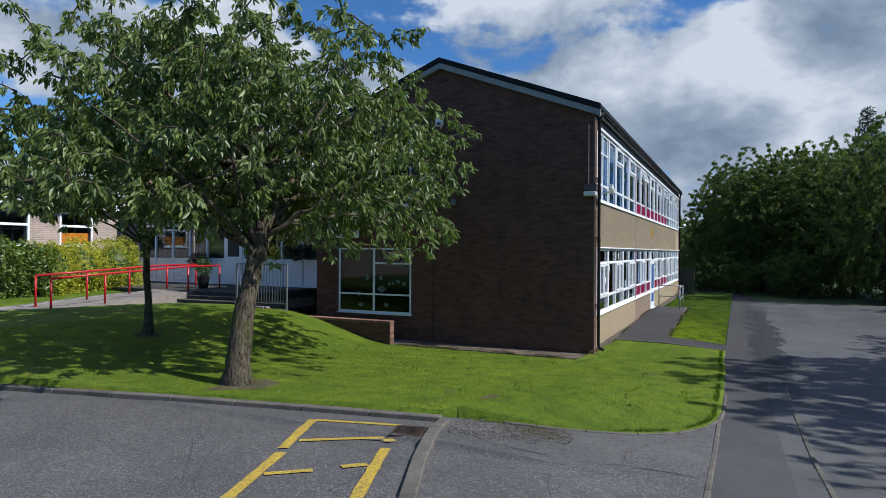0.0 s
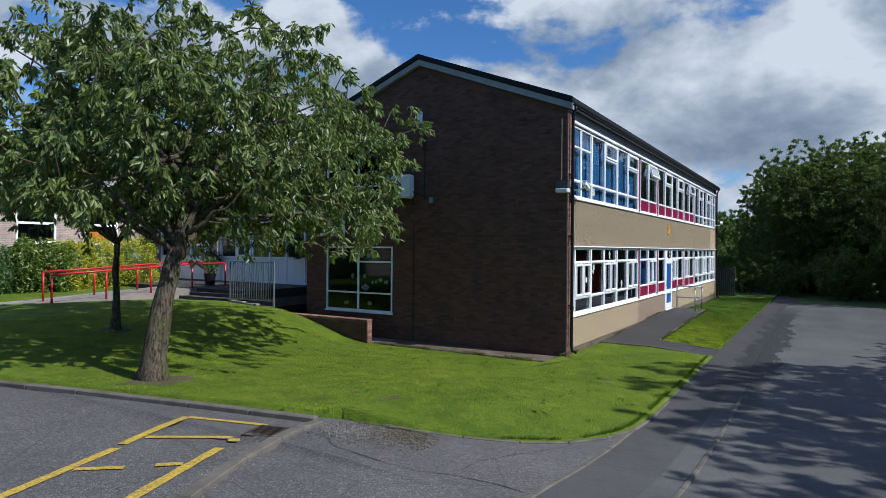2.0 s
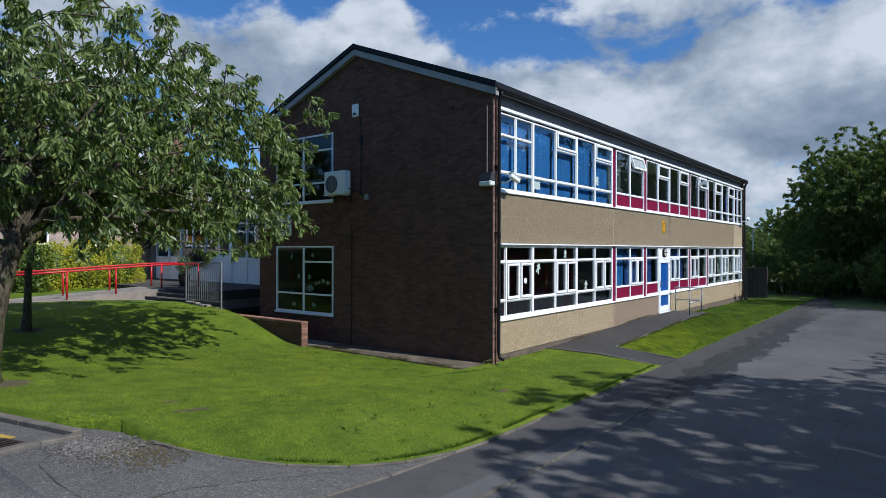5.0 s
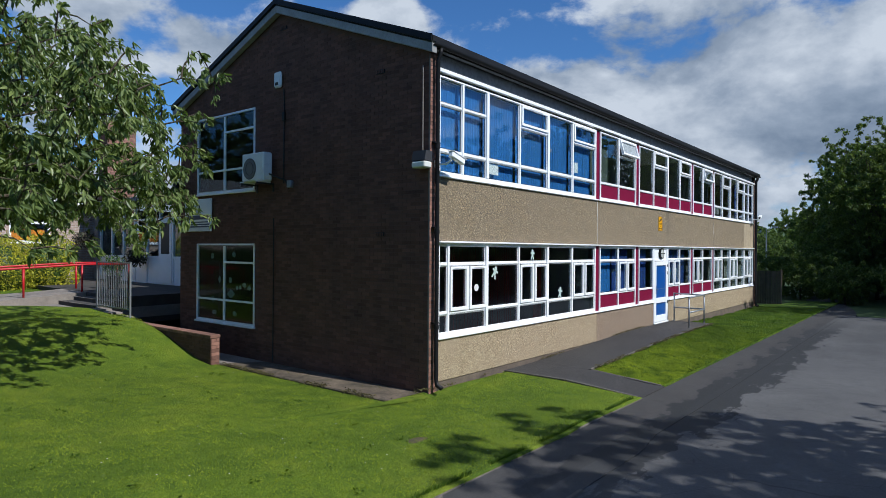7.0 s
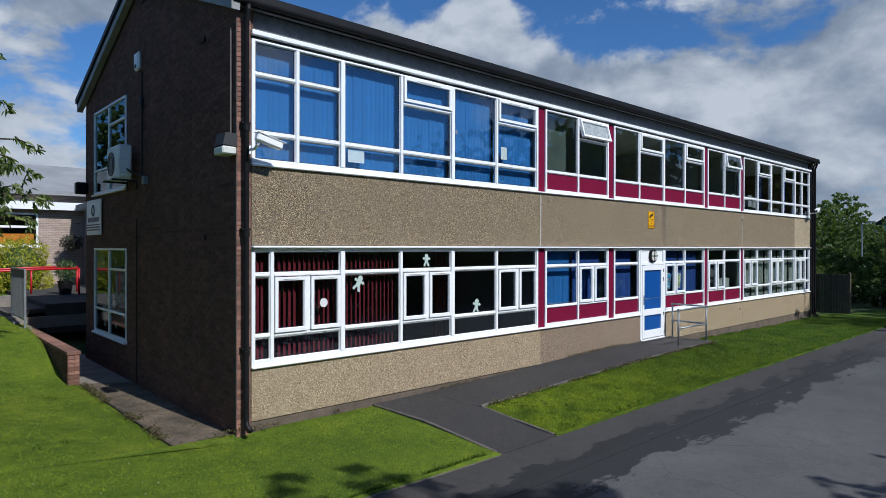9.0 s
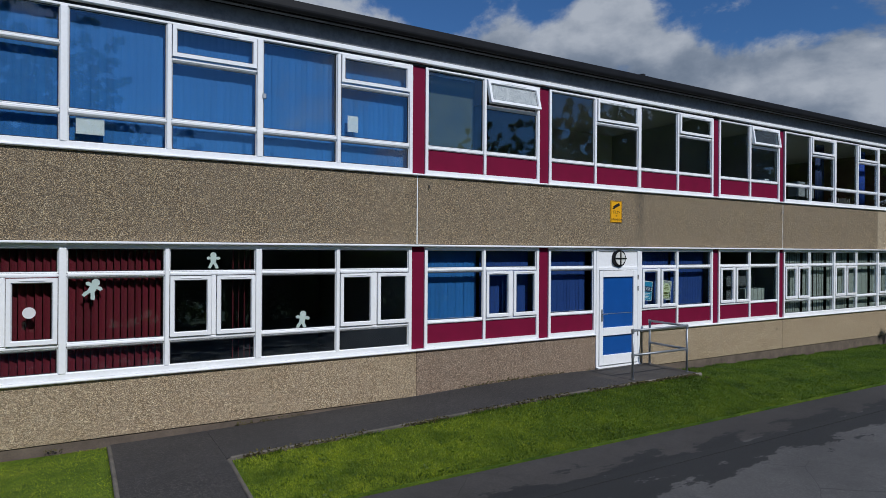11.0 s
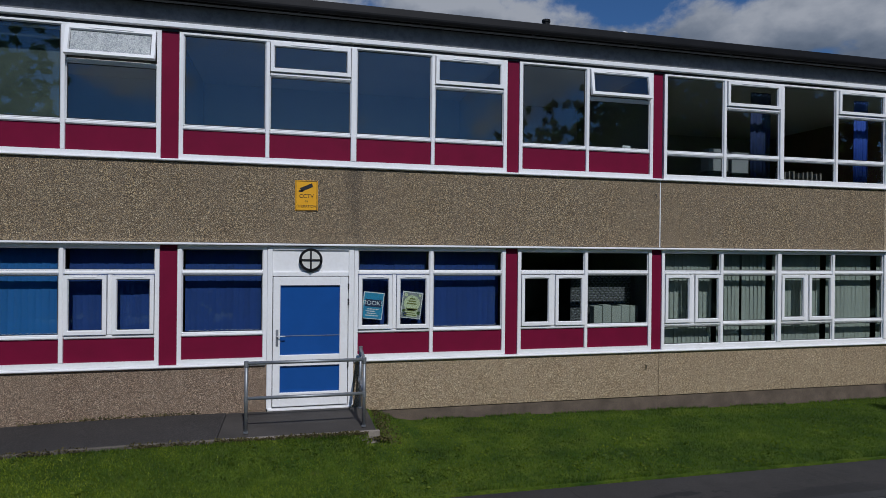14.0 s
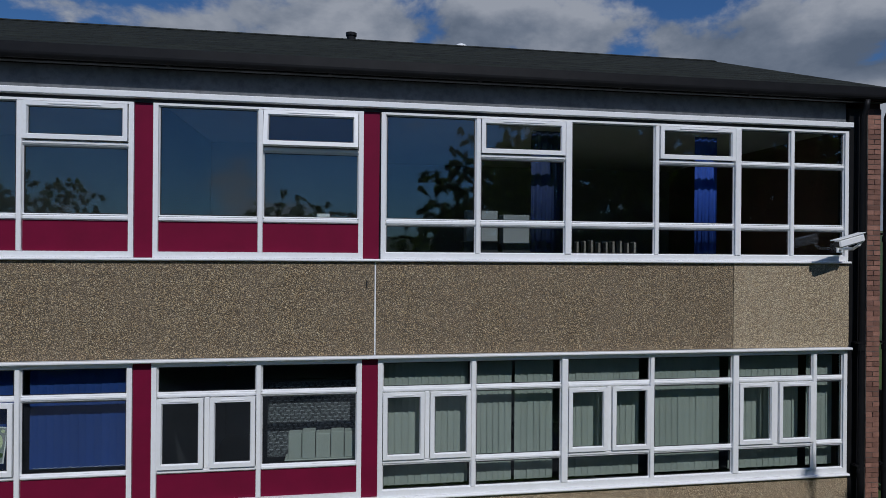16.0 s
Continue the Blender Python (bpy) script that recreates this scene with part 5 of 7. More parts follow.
part("lintel", box(0.29, LEN - 0.29, 0.10, 0.2, Z_HEAD, 2.75), PLASTER, school)


def blind(x0, x1, z0, z1, mat, label, open_by=0.0, y=0.13, loose=2.5, chain=False):
    """A vertical blind: head rail and hanging slats, turned by open_by degrees."""
    b = thing("vertical_blind", label, "blind", (x0, y, z1), group="vertical blinds")
    part("head_rail", soft(0, x1 - x0, -0.025, 0.025, -0.04, 0.0, b=0.004), WHITE, b)
    n = max(3, round((x1 - x0) / 0.092))
    me = Shape()
    h = z1 - z0 - 0.045
    for k in range(7):
        u = -0.050 + 0.100 * k / 6
        bend = 0.006 * math.cos(u * 33)
        me.v += [(u, bend, -0.042), (u, bend, -0.042 - h)]
    me.f = [(2 * k, 2 * k + 1, 2 * k + 3, 2 * k + 2) for k in range(6)]
    me = me.mesh("slat", mat)
    for i in range(n):
        ob = new("slat", me)
        ob.parent = b
        ob.location = (0.05 + (x1 - x0 - 0.1) * i / (n - 1), random.uniform(-0.004, 0.004), 0)
        ob.rotation_euler = (0, 0, radians(open_by + random.uniform(-loose, loose)))
    if chain:
        link = [(0.05 + (x1 - x0 - 0.1) * k / (4 * n), -0.016, z0 - z1 + 0.026 - 0.014 * abs(math.sin(k * math.pi / 4))) for k in range(4 * n + 1)]
        part("bead_chain", Shape().tube(link, 0.0022, 4), PAPER, b, "white bead chain along the hem")
    return b


for a, b in zip(A_UP[1:], A_UP[2:]):
    blind(a + 0.03, b - 0.03, 3.72, 5.62, BLUE_BLIND, "bright blue vertical blind drawn across an upper window", 1, loose=1.0)
blind(0.30, 1.05, 3.72, 5.62, BLUE_BLIND, "bright blue vertical blind drawn across an upper window", 1, loose=1.0)
for a, b in zip(A_LO, A_LO[1:]):
    if b < 3.3:
        blind(a + 0.06, b - 0.04, 0.62, 2.375, RED_BLIND, "dark red vertical blind on the ground floor", 38)
    elif b < 4.6:
        blind(a + 0.9, b - 0.04, 0.62, 2.375, RED_BLIND, "bunched dark red vertical blind", 70)
for a, b in ((7.47, 8.66), (8.74, 9.92), (10.35, 11.50), (13.0, 14.16), (14.24, 15.45)):
    blind(a, b, 1.045, 2.375, NAVY_BLIND if a > 8 else BLUE_BLIND, "blue vertical blind drawn on the ground floor", 0.5, y=0.20, loose=0.5, chain=True)
for a, b, o in ((18.58, 19.76, 9), (19.86, 20.38, 8), (20.42, 20.98, 8), (21.12, 22.26, 4), (22.40, 23.52, 2), (23.66, 24.80, 4), (24.93, 25.37, 3)):
    blind(a, b, 0.62, 2.375, GREY_BLIND, "grey-green vertical blind on the ground floor", o, y=0.22, loose=1.5)


def curtain(x0, x1, z0, z1, y, mat, label):
    s, n = Shape(), 26
    for i in range(n + 1):
        x = lerp(x0, x1, i / n)
        d = 0.014 * math.sin(i * 0.85) + 0.006 * math.sin(i * 2.3)
        s.v += [(x, y + d, z0), (x, y + d, z1), (x, y + d + 0.006, z1), (x, y + d + 0.006, z0)]
    for i in range(n):
        k = 4 * i
        for q in range(4):
            r = (q + 1) % 4
            s.f.append((k + q, k + r, k + 4 + r, k + 4 + q))
    solid("curtain", s, mat, label, "curtain", smooth=True)


# Sheet added behind the first pane to give its hazy grey-green tone.
screen = thing("roller_blind", "dull grey-green sheet added behind the glass for a hazy pane", "blind", (7.47, 0.30, 5.60))
part("cloth", soft(0.0, 1.18, -0.004, 0.004, -1.75, -0.02, b=0.002), SCREEN, screen)
part("roller", Shape().tube([(-0.02, 0.02, 0.0), (1.20, 0.02, 0.0)], 0.024, 12), WHITE, screen, smooth=True)
curtain(20.66, 21.12, 3.68, 5.5, 0.3, NAVY_CLOTH, "gathered dark blue curtain in an upper room")
curtain(23.15, 23.5, 3.68, 5.5, 0.3, BLUE_CURTAIN, "gathered bright blue curtain in an upper room")

# ---------------------------------------------------------------- gable windows and fittings


def gable_window(y0, y1, z0, z1, label):
    s = Shape()
    m = (y0 + y1) / 2
    t_low, t_top = z0 + (z1 - z0) * 0.285, z0 + (z1 - z0) * 0.765
    s.ring(0, -0.012, 0.06, y0, y1, z0, z1, 0.045, 0.045, 0.055, 0.045)
    w = part("window", s, WHITE, school, label)
    part("mullion", soft(-0.012, 0.045, m - 0.026, m + 0.04, z0 + 0.07, z1 - 0.06), WHITE, w)
    for a in ((y0 + 0.045, m - 0.026, t_top - 0.026, t_top + 0.026), (y0 + 0.045, m - 0.026, t_low - 0.024, t_low + 0.024), (m + 0.026, y1 - 0.045, t_low - 0.024, t_low + 0.024)):
        part("transom", soft(-0.011, 0.06, *a), WHITE, w)
    for a in ((y0 + 0.045, m - 0.026, z0 + 0.055, t_low - 0.024), (m + 0.026, y1 - 0.045, z0 + 0.055, t_low - 0.024), (y0 + 0.045, m - 0.026, t_low + 0.024, t_top - 0.026),
              (m + 0.026, y1 - 0.045, t_low + 0.024, z1 - 0.045), (y0 + 0.045, m - 0.026, t_top + 0.026, z1 - 0.045)):
        g = part("pane", box(0.02, 0.026, *a), DULL_GLASS, w)
        g.visible_shadow = False
    part("window_sill", soft(-0.06, 0.03, y0 - 0.03, y1 + 0.03, z0 - 0.045, z0 - 0.002), WHITE, w)
    return w


gable_window(*GABLE_WINDOWS[0], "white upper gable window with dark glass")
gable_window(*GABLE_WINDOWS[1], "white lower gable window with paper cut-outs")
for i, (y, z, w, h) in enumerate(((6.95, 2.12, 0.13, 0.16), (6.0, 2.16, 0.14, 0.14), (6.62, 1.52, 0.12, 0.16), (6.15, 1.52, 0.13, 0.15), (5.55, 1.42, 0.16, 0.12), (5.85, 1.34, 0.10, 0.1),
                                  (5.72, 1.36, 0.09, 0.1), (6.92, 1.02, 0.15, 0.15), (6.12, 1.18, 0.3, 0.2), (6.85, 0.68, 0.2, 0.12), (5.95, 0.70, 0.16, 0.13), (5.35, 1.36, 0.14, 0.12))):
    s, n = Shape(), 12
    ring = [(y + w / 2 * math.cos(2 * math.pi * k / n) * (1 + 0.18 * ((k + i) % 3 - 1)), z + h / 2 * math.sin(2 * math.pi * k / n) * (1 + 0.15 * ((k * 2 + i) % 3 - 1))) for k in range(n)]
    s.prism(ring, 0, 0.030, 0.033)
    s.v = [(p[0], 5.56 + (p[1] - 5.10) * 1.047, 0.335 + (p[2] - 0.45) * 1.03) for p in s.v]
    solid("paper_cutout", s, PAPER, "pale paper cut-out stuck inside the gable window", "decoration", group="paper cut-outs in the window")

ac = thing("air_conditioner", "white outdoor air-conditioning unit on a wall bracket", "air conditioner", (-0.08, 5.12, 3.80))
part("casing", soft(-0.30, -0.04, -0.43, 0.43, 0.03, 0.70, b=0.03), AC_WHITE, ac)
part("fan_grille", Shape().disc((-0.295, 0.1, 0.33), (-1, 0, 0), 0.25, 0.012, 28), FAN_GREY, ac)
for r in (0.15, 0.24):
    ring = [(-0.312, 0.1 + r * math.cos(a), 0.33 + r * math.sin(a)) for a in [2 * math.pi * k / 24 for k in range(25)]]
    part("grille_ring", Shape().tube(ring, 0.006, 5, cap=False), DARKMETAL, ac)
part("service_cover", soft(-0.30, -0.08, -0.455, -0.43, 0.12, 0.40, b=0.01), AC_WHITE, ac)
for y in (-0.32, 0.32):
    part("foot", soft(-0.40, -0.02, y - 0.03, y + 0.03, 0.0, 0.03), WHITE, ac)
    part("bracket", Shape().box(-0.40, 0.075, y - 0.02, y + 0.02, -0.04, -0.004).box(0.05, 0.075, y - 0.02, y + 0.02, -0.2, -0.041), DARKMETAL, ac)
part("hose", Shape().tube([(-0.15, -0.44, 0.2), (-0.12, -0.62, 0.12), (0.05, -0.78, 0.05), (0.055, -0.92, -0.15)], 0.02), DARKMETAL, ac)

alarm = thing("alarm_box", "white burglar alarm box with a dark emblem", "alarm", (0.0, 4.60, 6.02))
part("cover", soft(-0.09, 0.0, -0.13, 0.13, 0.0, 0.37, b=0.035), AC_WHITE, alarm)
part("strobe", soft(-0.097, -0.08, -0.06, 0.06, 0.05, 0.12, b=0.006), DARK_GRILLE, alarm)
conduit = thing("cable_conduit", "dark cable conduit running down the brick gable", "conduit", (0, 4.40, 3.68))
part("cable", Shape().tube([(-0.02, 0.02, 2.3), (-0.02, 0, 2.0), (-0.02, 0, 0.1)], 0.016, 6), DARKMETAL, conduit)
part("junction", soft(-0.06, 0.0, -0.04, 0.04, 1.55, 1.75), DARKMETAL, conduit)
part("switch_box", soft(-0.09, 0.0, -0.34, -0.20, -0.02, 0.14), GALV, conduit)
pipe = thing("cable_conduit", "thin dark cable down the gable wall to the ground", "conduit", (0, 4.78, -0.42))
part("cable", Shape().tube([(-0.015, 0, 3.4), (-0.015, 0, 0.0)], 0.013, 6), DARKMETAL, pipe)
wall_con = thing("cable_conduit", "pale conduit on the gable corner above the floodlight", "conduit", (-0.015, 0.14, 4.1))
part("cable", Shape().tube([(0, 0, 1.65), (0, 0, 0)], 0.014, 6), CONCRETE, wall_con)
flood = thing("floodlight", "grey corner floodlight with a pale lens", "lamp", (-0.02, 0.06, 3.80))
part("housing", Shape().prism([(-0.22, 0.12), (-0.18, 0.30), (0.0, 0.30), (0.0, 0.10)], 1, -0.16, 0.16), DARK_GRILLE, flood)
part("lens", soft(-0.23, -0.01, -0.165, 0.165, -0.02, 0.10, b=0.02), LENS, flood)
for y, z, l in ((1.28, 5.79, "terracotta"), (1.27, 2.52, "terracotta"), (4.45, 7.36, "dark")):
    v = thing("air_brick", "dark %s air brick in the gable" % l, "vent", (0, y, z), group="air bricks")
    part("vent_body", box(-0.018, 0.01, -0.11, 0.11, 0.0, 0.075), INK, v)
    for k in range(5):
        part("vent_bar", box(-0.026, -0.018, -0.10 + k * 0.045, -0.075 + k * 0.045, 0.008, 0.067), BRICK, v)
plate = thing("school_sign", "pale blue-grey school sign with a round emblem", "sign", (0, 8.11, 2.70))
part("board", soft(-0.05, -0.016, -0.67, 0.67, 0.0, 0.87, b=0.012), PLATE, plate)
part("emblem", Shape().tube([(-0.055, 0.11 * math.cos(a), 0.60 + 0.13 * math.sin(a)) for a in [2 * math.pi * k / 24 for k in range(25)]], 0.014, 6, cap=False), NAVY, plate)
for z0, z1, h in ((0.32, 0.43, 0.52), (0.235, 0.265, 0.60), (0.17, 0.205, 0.60), (0.11, 0.145, 0.60)):
    part("text_bar", box(-0.055, -0.05, -h, h, z0, z1), NAVY, plate)
hood = thing("wall_speaker", "black wall speaker at the rear corner of the gable", "speaker", (0.0, 8.98, 3.76))
part("cabinet", soft(-0.26, 0.0, -0.12, 0.12, 0.0, 0.30, b=0.03), BLACK, hood)


def cctv(x, y, z, aim, label):
    c = thing("security_camera", label, "camera", (x, y, z))
    turn = Matrix.Translation((0, -0.22, 0.12)) @ Matrix.Rotation(radians(aim), 4, "Z") @ Matrix.Rotation(radians(14), 4, "Y")
    part("housing", Shape().soft(-0.04, 0.40, -0.055, 0.055, -0.055, 0.06, b=0.02, turn=turn), WHITE, c)
    part("hood", Shape().soft(-0.05, 0.44, -0.065, 0.065, 0.062, 0.074, b=0.004, turn=turn), WHITE, c)
    part("lens", Shape().box(0.40, 0.406, -0.04, 0.04, -0.035, 0.04, turn=turn), INK, c)
    part("arm", Shape().tube([(0, 0.19, -0.03), (0, -0.1, -0.03), (0.0, -0.2, 0.02), (0.03, -0.22, 0.09)], 0.022), WHITE, c)
    part("wall_plate", soft(-0.05, 0.05, 0.13, 0.16, -0.09, 0.05), WHITE, c)
    return c


cctv(0.16, -0.20, 3.90, 4, "white security camera on an arm at the near corner")
cctv(25.24, -0.20, 3.90, 184, "white security camera on an arm at the far corner")


# ---------------------------------------------------------------- signs and stickers


def letters(text, size, mat, parent, at, name="lettering"):
    cu = bpy.data.curves.new(name, "FONT")
    cu.body, cu.size, cu.extrude, cu.align_x = text, size, 0.001, "CENTER"
    tmp = bpy.data.objects.new(name, cu)
    scene.collection.objects.link(tmp)
    dg = bpy.context.evaluated_depsgraph_get()
    me = bpy.data.meshes.new_from_object(tmp.evaluated_get(dg))
    bpy.data.objects.remove(tmp)
    me.materials.clear()
    me.materials.append(mat)
    ob = new(name, me)
    ob.parent = parent
    ob.matrix_basis = Matrix.Translation(at) @ Matrix.Rotation(radians(90), 4, "X")
    return ob


sg = thing("warning_sign", "yellow camera warning sign on the pebbled panel", "sign", (12.163, -0.05, 2.945))
part("plate", soft(-0.175, 0.175, 0.0, 0.012, 0.0, 0.48, b=0.004), SIGN_YELLOW, sg)
part("pictogram", Shape().box(-0.10, 0.10, -0.004, 0.0, -0.03, 0.03, turn=Matrix.Translation((0.0, 0, 0.37)) @ Matrix.Rotation(radians(-24), 4, "Y")).box(-0.12, -0.05, -0.004, 0.0, 0.30, 0.325), INK, sg)
letters("CCTV", 0.085, INK, sg, (0, -0.003, 0.205))
letters("IN", 0.05, INK, sg, (0, -0.003, 0.135))
letters("OPERATION", 0.055, INK, sg, (0, -0.003, 0.055))
part("border", Shape().box(-0.165, 0.165, -0.003, 0.0, 0.008, 0.016).box(-0.165, 0.165, -0.003, 0.0, 0.464, 0.472).box(-0.165, -0.157, -0.003, 0.0, 0.017, 0.463).box(0.157, 0.165, -0.003, 0.0, 0.017, 0.463), INK, sg)

for x, mat, word, tilt in ((13.22, CYAN, "BOOKS", -6), (13.86, LIME, "", -7)):
    p = thing("poster", "%s paper poster tilted inside a casement" % ("blue" if word else "green and yellow"), "poster", (x, 0.035, 1.21))
    p.rotation_euler = (0, radians(-tilt), 0)
    part("sheet", box(-0.17, 0.17, 0.0, 0.003, 0.0, 0.44), PAPER, p)
    part("print", box(-0.155, 0.155, -0.004, -0.001, 0.015, 0.425), mat, p)
    if word:
        letters(word, 0.10, PAPER, p, (0, -0.008, 0.23))
        part("print_band", box(-0.13, 0.13, -0.007, -0.005, 0.20, 0.32), NAVY, p)
    else:
        part("print_circle", Shape().disc((0.0, -0.0042, 0.25), (0, -1, 0), 0.135, 0.0006, 20), CREAM, p)
        part("print_foot", box(-0.10, 0.11, -0.0048, -0.0042, 0.03, 0.16), CREAM, p)
        for u, w, r, tone in ((-0.115, 0.385, 0.030, CREAM), (-0.10, 0.06, 0.035, NAVY), (0.125, 0.10, 0.030, HEDGE_LEAF), (-0.125, 0.12, 0.024, HEDGE_LEAF), (0.12, 0.39, 0.022, CREAM)):
            part("print_leaf", Shape().disc((u, -0.0052, w), (0, -1, 0), r, 0.0006, 12), tone, p)
        for k in range(3):
            part("text_bar", box(-0.085 + 0.02 * k, 0.08 - 0.015 * k, -0.007, -0.005, 0.235 + 0.04 * k, 0.255 + 0.04 * k), OLIVE, p)
    for k in range(4):
        part("text_bar", box(-0.11 + 0.02 * (k % 2), 0.10 - 0.03 * (k % 3), -0.007, -0.005, 0.05 + 0.035 * k, 0.065 + 0.035 * k), PAPER if word else OLIVE, p)


def sticker(x, z, size, lean):
    """A plain white cut-out: a round top on a stubby four-armed shape."""
    s = Shape()
    t = Matrix.Translation((x, 0.0, z)) @ Matrix.Rotation(radians(lean), 4, "Y")
    half = ((0.0, 0.46), (0.12, 0.42), (0.18, 0.30), (0.15, 0.18), (0.30, 0.20), (0.40, 0.12), (0.33, 0.02), (0.16, 0.04), (0.15, -0.14), (0.26, -0.32), (0.30, -0.46), (0.14, -0.48), (0.03, -0.24))
    ring = [(x, z) for x, z in half] + [(-0.92 * x, z + 0.05 * x) for x, z in half[:0:-1]]
    s.prism([(size * x, size * z) for x, z in ring], 1, -0.002, 0.001)
    s.v = [tuple(t @ Vector(p)) for p in s.v]
    return solid("window_sticker", s, MINT, "white cut-out sticker on dark glass", "sticker", group="white window stickers")


sticker(3.80, 2.16, 0.26, 0)
sticker(2.23, 1.78, 0.30, 25)
sticker(5.17, 1.20, 0.31, 8)
solid("window_sticker", Shape().disc((1.51, -0.03, 1.48), (0, -1, 0), 0.075, 0.003, 18), PAPER, "round white sticker on a casement", "sticker", group="white window stickers")
for x, z, w, h in ((2.19, 3.99, 0.34, 0.22), (6.03, 4.44, 0.19, 0.27), (17.80, 4.235, 0.16, 0.06)):
    solid("paper_note", soft(x - w / 2, x + w / 2, 0.016, 0.020, z - h / 2, z + h / 2, b=0.001), PAPER, "white paper note behind the upper glass", "paper")
solid("shelf_of_folders", Shape().soft(17.3, 18.3, 0.30, 0.55, 0.98, 1.0).soft(17.35, 17.52, 0.32, 0.5, 1.0, 1.34).soft(17.53, 17.7, 0.32, 0.5, 1.0, 1.36).soft(17.71, 17.9, 0.32, 0.5, 1.0, 1.33).soft(17.91, 18.08, 0.32, 0.5, 1.0, 1.35).soft(18.09, 18.25, 0.32, 0.5, 1.0, 1.34),
      GREY_BLIND, "row of pale folders on a window shelf", "folders")
WEAVE = material("dark_patterned_cloth", (0.020, 0.022, 0.026), 0.9, second=(0.035, 0.038, 0.042), scale=4.0, fine=(0.20, 0.21, 0.21), fine_scale=30, fine_amount=0.75)
screen = thing("patterned_blind", "dark patterned roller blind behind the folders", "blind", (17.04, 0.66, 1.98))
part("cloth", box(0.0, 1.26, -0.004, 0.004, -1.05, -0.02), WEAVE, screen)
part("roller", Shape().tube([(-0.02, 0.02, 0.0), (1.28, 0.02, 0.0)], 0.022, 12), DARK_GRILLE, screen, smooth=True)
dash = Shape()
for r in range(19):
    for k in range(13):
        u, w = 0.05 + 0.092 * k + 0.046 * (r % 2) + random.uniform(-0.008, 0.008), -0.08 - 0.048 * r
        dash.soft(u - 0.024, u + 0.024, -0.010, -0.0045, w - 0.005 - random.uniform(0, 0.004), w + 0.005, b=0.002)
part("weave", dash, PALE_ROOF, screen, "rows of small grey woven dashes", kind="stuff")
solid("window_shelf", soft(19.55, 22.35, 0.26, 0.66, 3.600, 3.658, b=0.006), TIMBER, "dark wooden shelf below an upper window", "shelf")
for x0, x1, z0, z1 in ((19.70, 20.20, 3.66, 3.93), (20.25, 20.68, 3.66, 3.90)):
    solid("storage_box", soft(x0, x1, 0.31, 0.62, z0, z1, b=0.012), DARK_GRILLE, "dark storage box on the window shelf", "box", group="storage boxes")
for x0, x1, z0, z1 in ((19.75, 20.19, 3.932, 4.36), (20.27, 20.65, 3.902, 4.31)):
    solid("paper_stack", soft(x0, x1, 0.33, 0.58, z0, z1, b=0.006), PALE_ROOF, "pale grey upright paper stack in an upper room", "papers", group="paper stacks")
for k in range(10):
    x = 21.16 + 0.106 * k
    solid("picture_book", soft(x - 0.017 + 0.004 * (k % 3), x + 0.017, 0.07, 0.19, 3.647, 3.925 + 0.010 * (k * 5 % 4), b=0.004), CONCRETE, "pale brown upright book on the window shelf", "book", group="books on the shelf")
solid("entry_keypad", soft(4.50, 4.56, -0.07, -0.05, 4.66, 4.74, b=0.008), GALV, "small grey sensor on a window frame", "sensor")

# ---------------------------------------------------------------- slab and rails by the side door
solid("door_slab", soft(11.004, 13.12, -1.42, -0.112, -0.55, -0.175, b=0.008), PAVING, "worn concrete slab at the side door", "slab", "structure")
solid("edging", soft(11.0, 13.165, -1.475, -1.4215, -0.5, -0.170, b=0.010), CONCRETE, "worn pale edge of the door slab", "edging", "structure")
hr = thing("door_railing", "galvanised tube railing beside the side door", "railing", (11.36, -1.26, -0.165))
for x, y in ((0, 0), (1.60, 0.0), (1.66, 1.02)):
    part("post", Shape().tube([(x, y, 0), (x, y, 0.95)], 0.024, 10), GALV, hr, smooth=True)
    part("post_foot", Shape().disc((x, y, 0.0), (0, 0, 1), 0.034, 0.02, 12), GALV, hr)
for z in (0.95, 0.47):
    part("rail", Shape().tube([(0, 0, z), (1.60, 0, z)], 0.024, 10), GALV, hr, smooth=True)
    part("rail", Shape().tube([(1.60, 0.0, z), (1.66, 1.02, z)], 0.024, 10), GALV, hr, smooth=True)
    for x, y in ((0, 0), (1.6, 0), (1.66, 1.02)):
        part("tee", Shape().tube([(x, y, z - 0.05), (x, y, z + 0.028)], 0.031, 10), GALV, hr)

# ---------------------------------------------------------------- gable apron, low wall, balustrade
APRON = material("mossy_broken_concrete", (0.21, 0.155, 0.110), 0.95, second=(0.060, 0.046, 0.032), scale=2.2, fine=(0.045, 0.045, 0.022), fine_scale=25, fine_amount=0.6, bump=0.6, bump_scale=30, coords="World")
solid("apron_slab", soft(-0.88, -0.004, -0.06, 5.0, -0.8, -0.455, b=0.02), APRON, "broken concrete apron along the gable", "slab", "structure")
solid("sunken_yard", box(-0.90, -0.004, 5.004, 10.3, -0.8, -0.46), CONCRETE, "shaded concrete strip behind the low wall", "slab", "structure")
low_wall = thing("low_brick_wall", "low red-brown brick retaining wall with a flat top", "wall", (0, 0, 0))
part("wall_core", box(-1.108, -0.912, 5.012, 10.30, -0.6, 0.40), DARK_MORTAR, low_wall)
for i in range(23):
    y = 5.0 + i * 0.23
    part("coping_brick", soft(-1.13, -0.89, y + 0.004, y + 0.226, 0.405, 0.475, b=0.008), RED_BRICK, low_wall)
bal = thing("balustrade", "grey steel balustrade with upright bars", "railing", (-1.30, 8.36, 0.45))
for y, z in ((0.0, 0.0), (1.92, 0.1)):
    part("post", box(-0.02, 0.02, y - 0.02, y + 0.02, z - 0.1, 1.52), GALV, bal)
part("top_rail", box(-0.022, 0.022, 0.021, 1.899, 1.485, 1.52), GALV, bal)
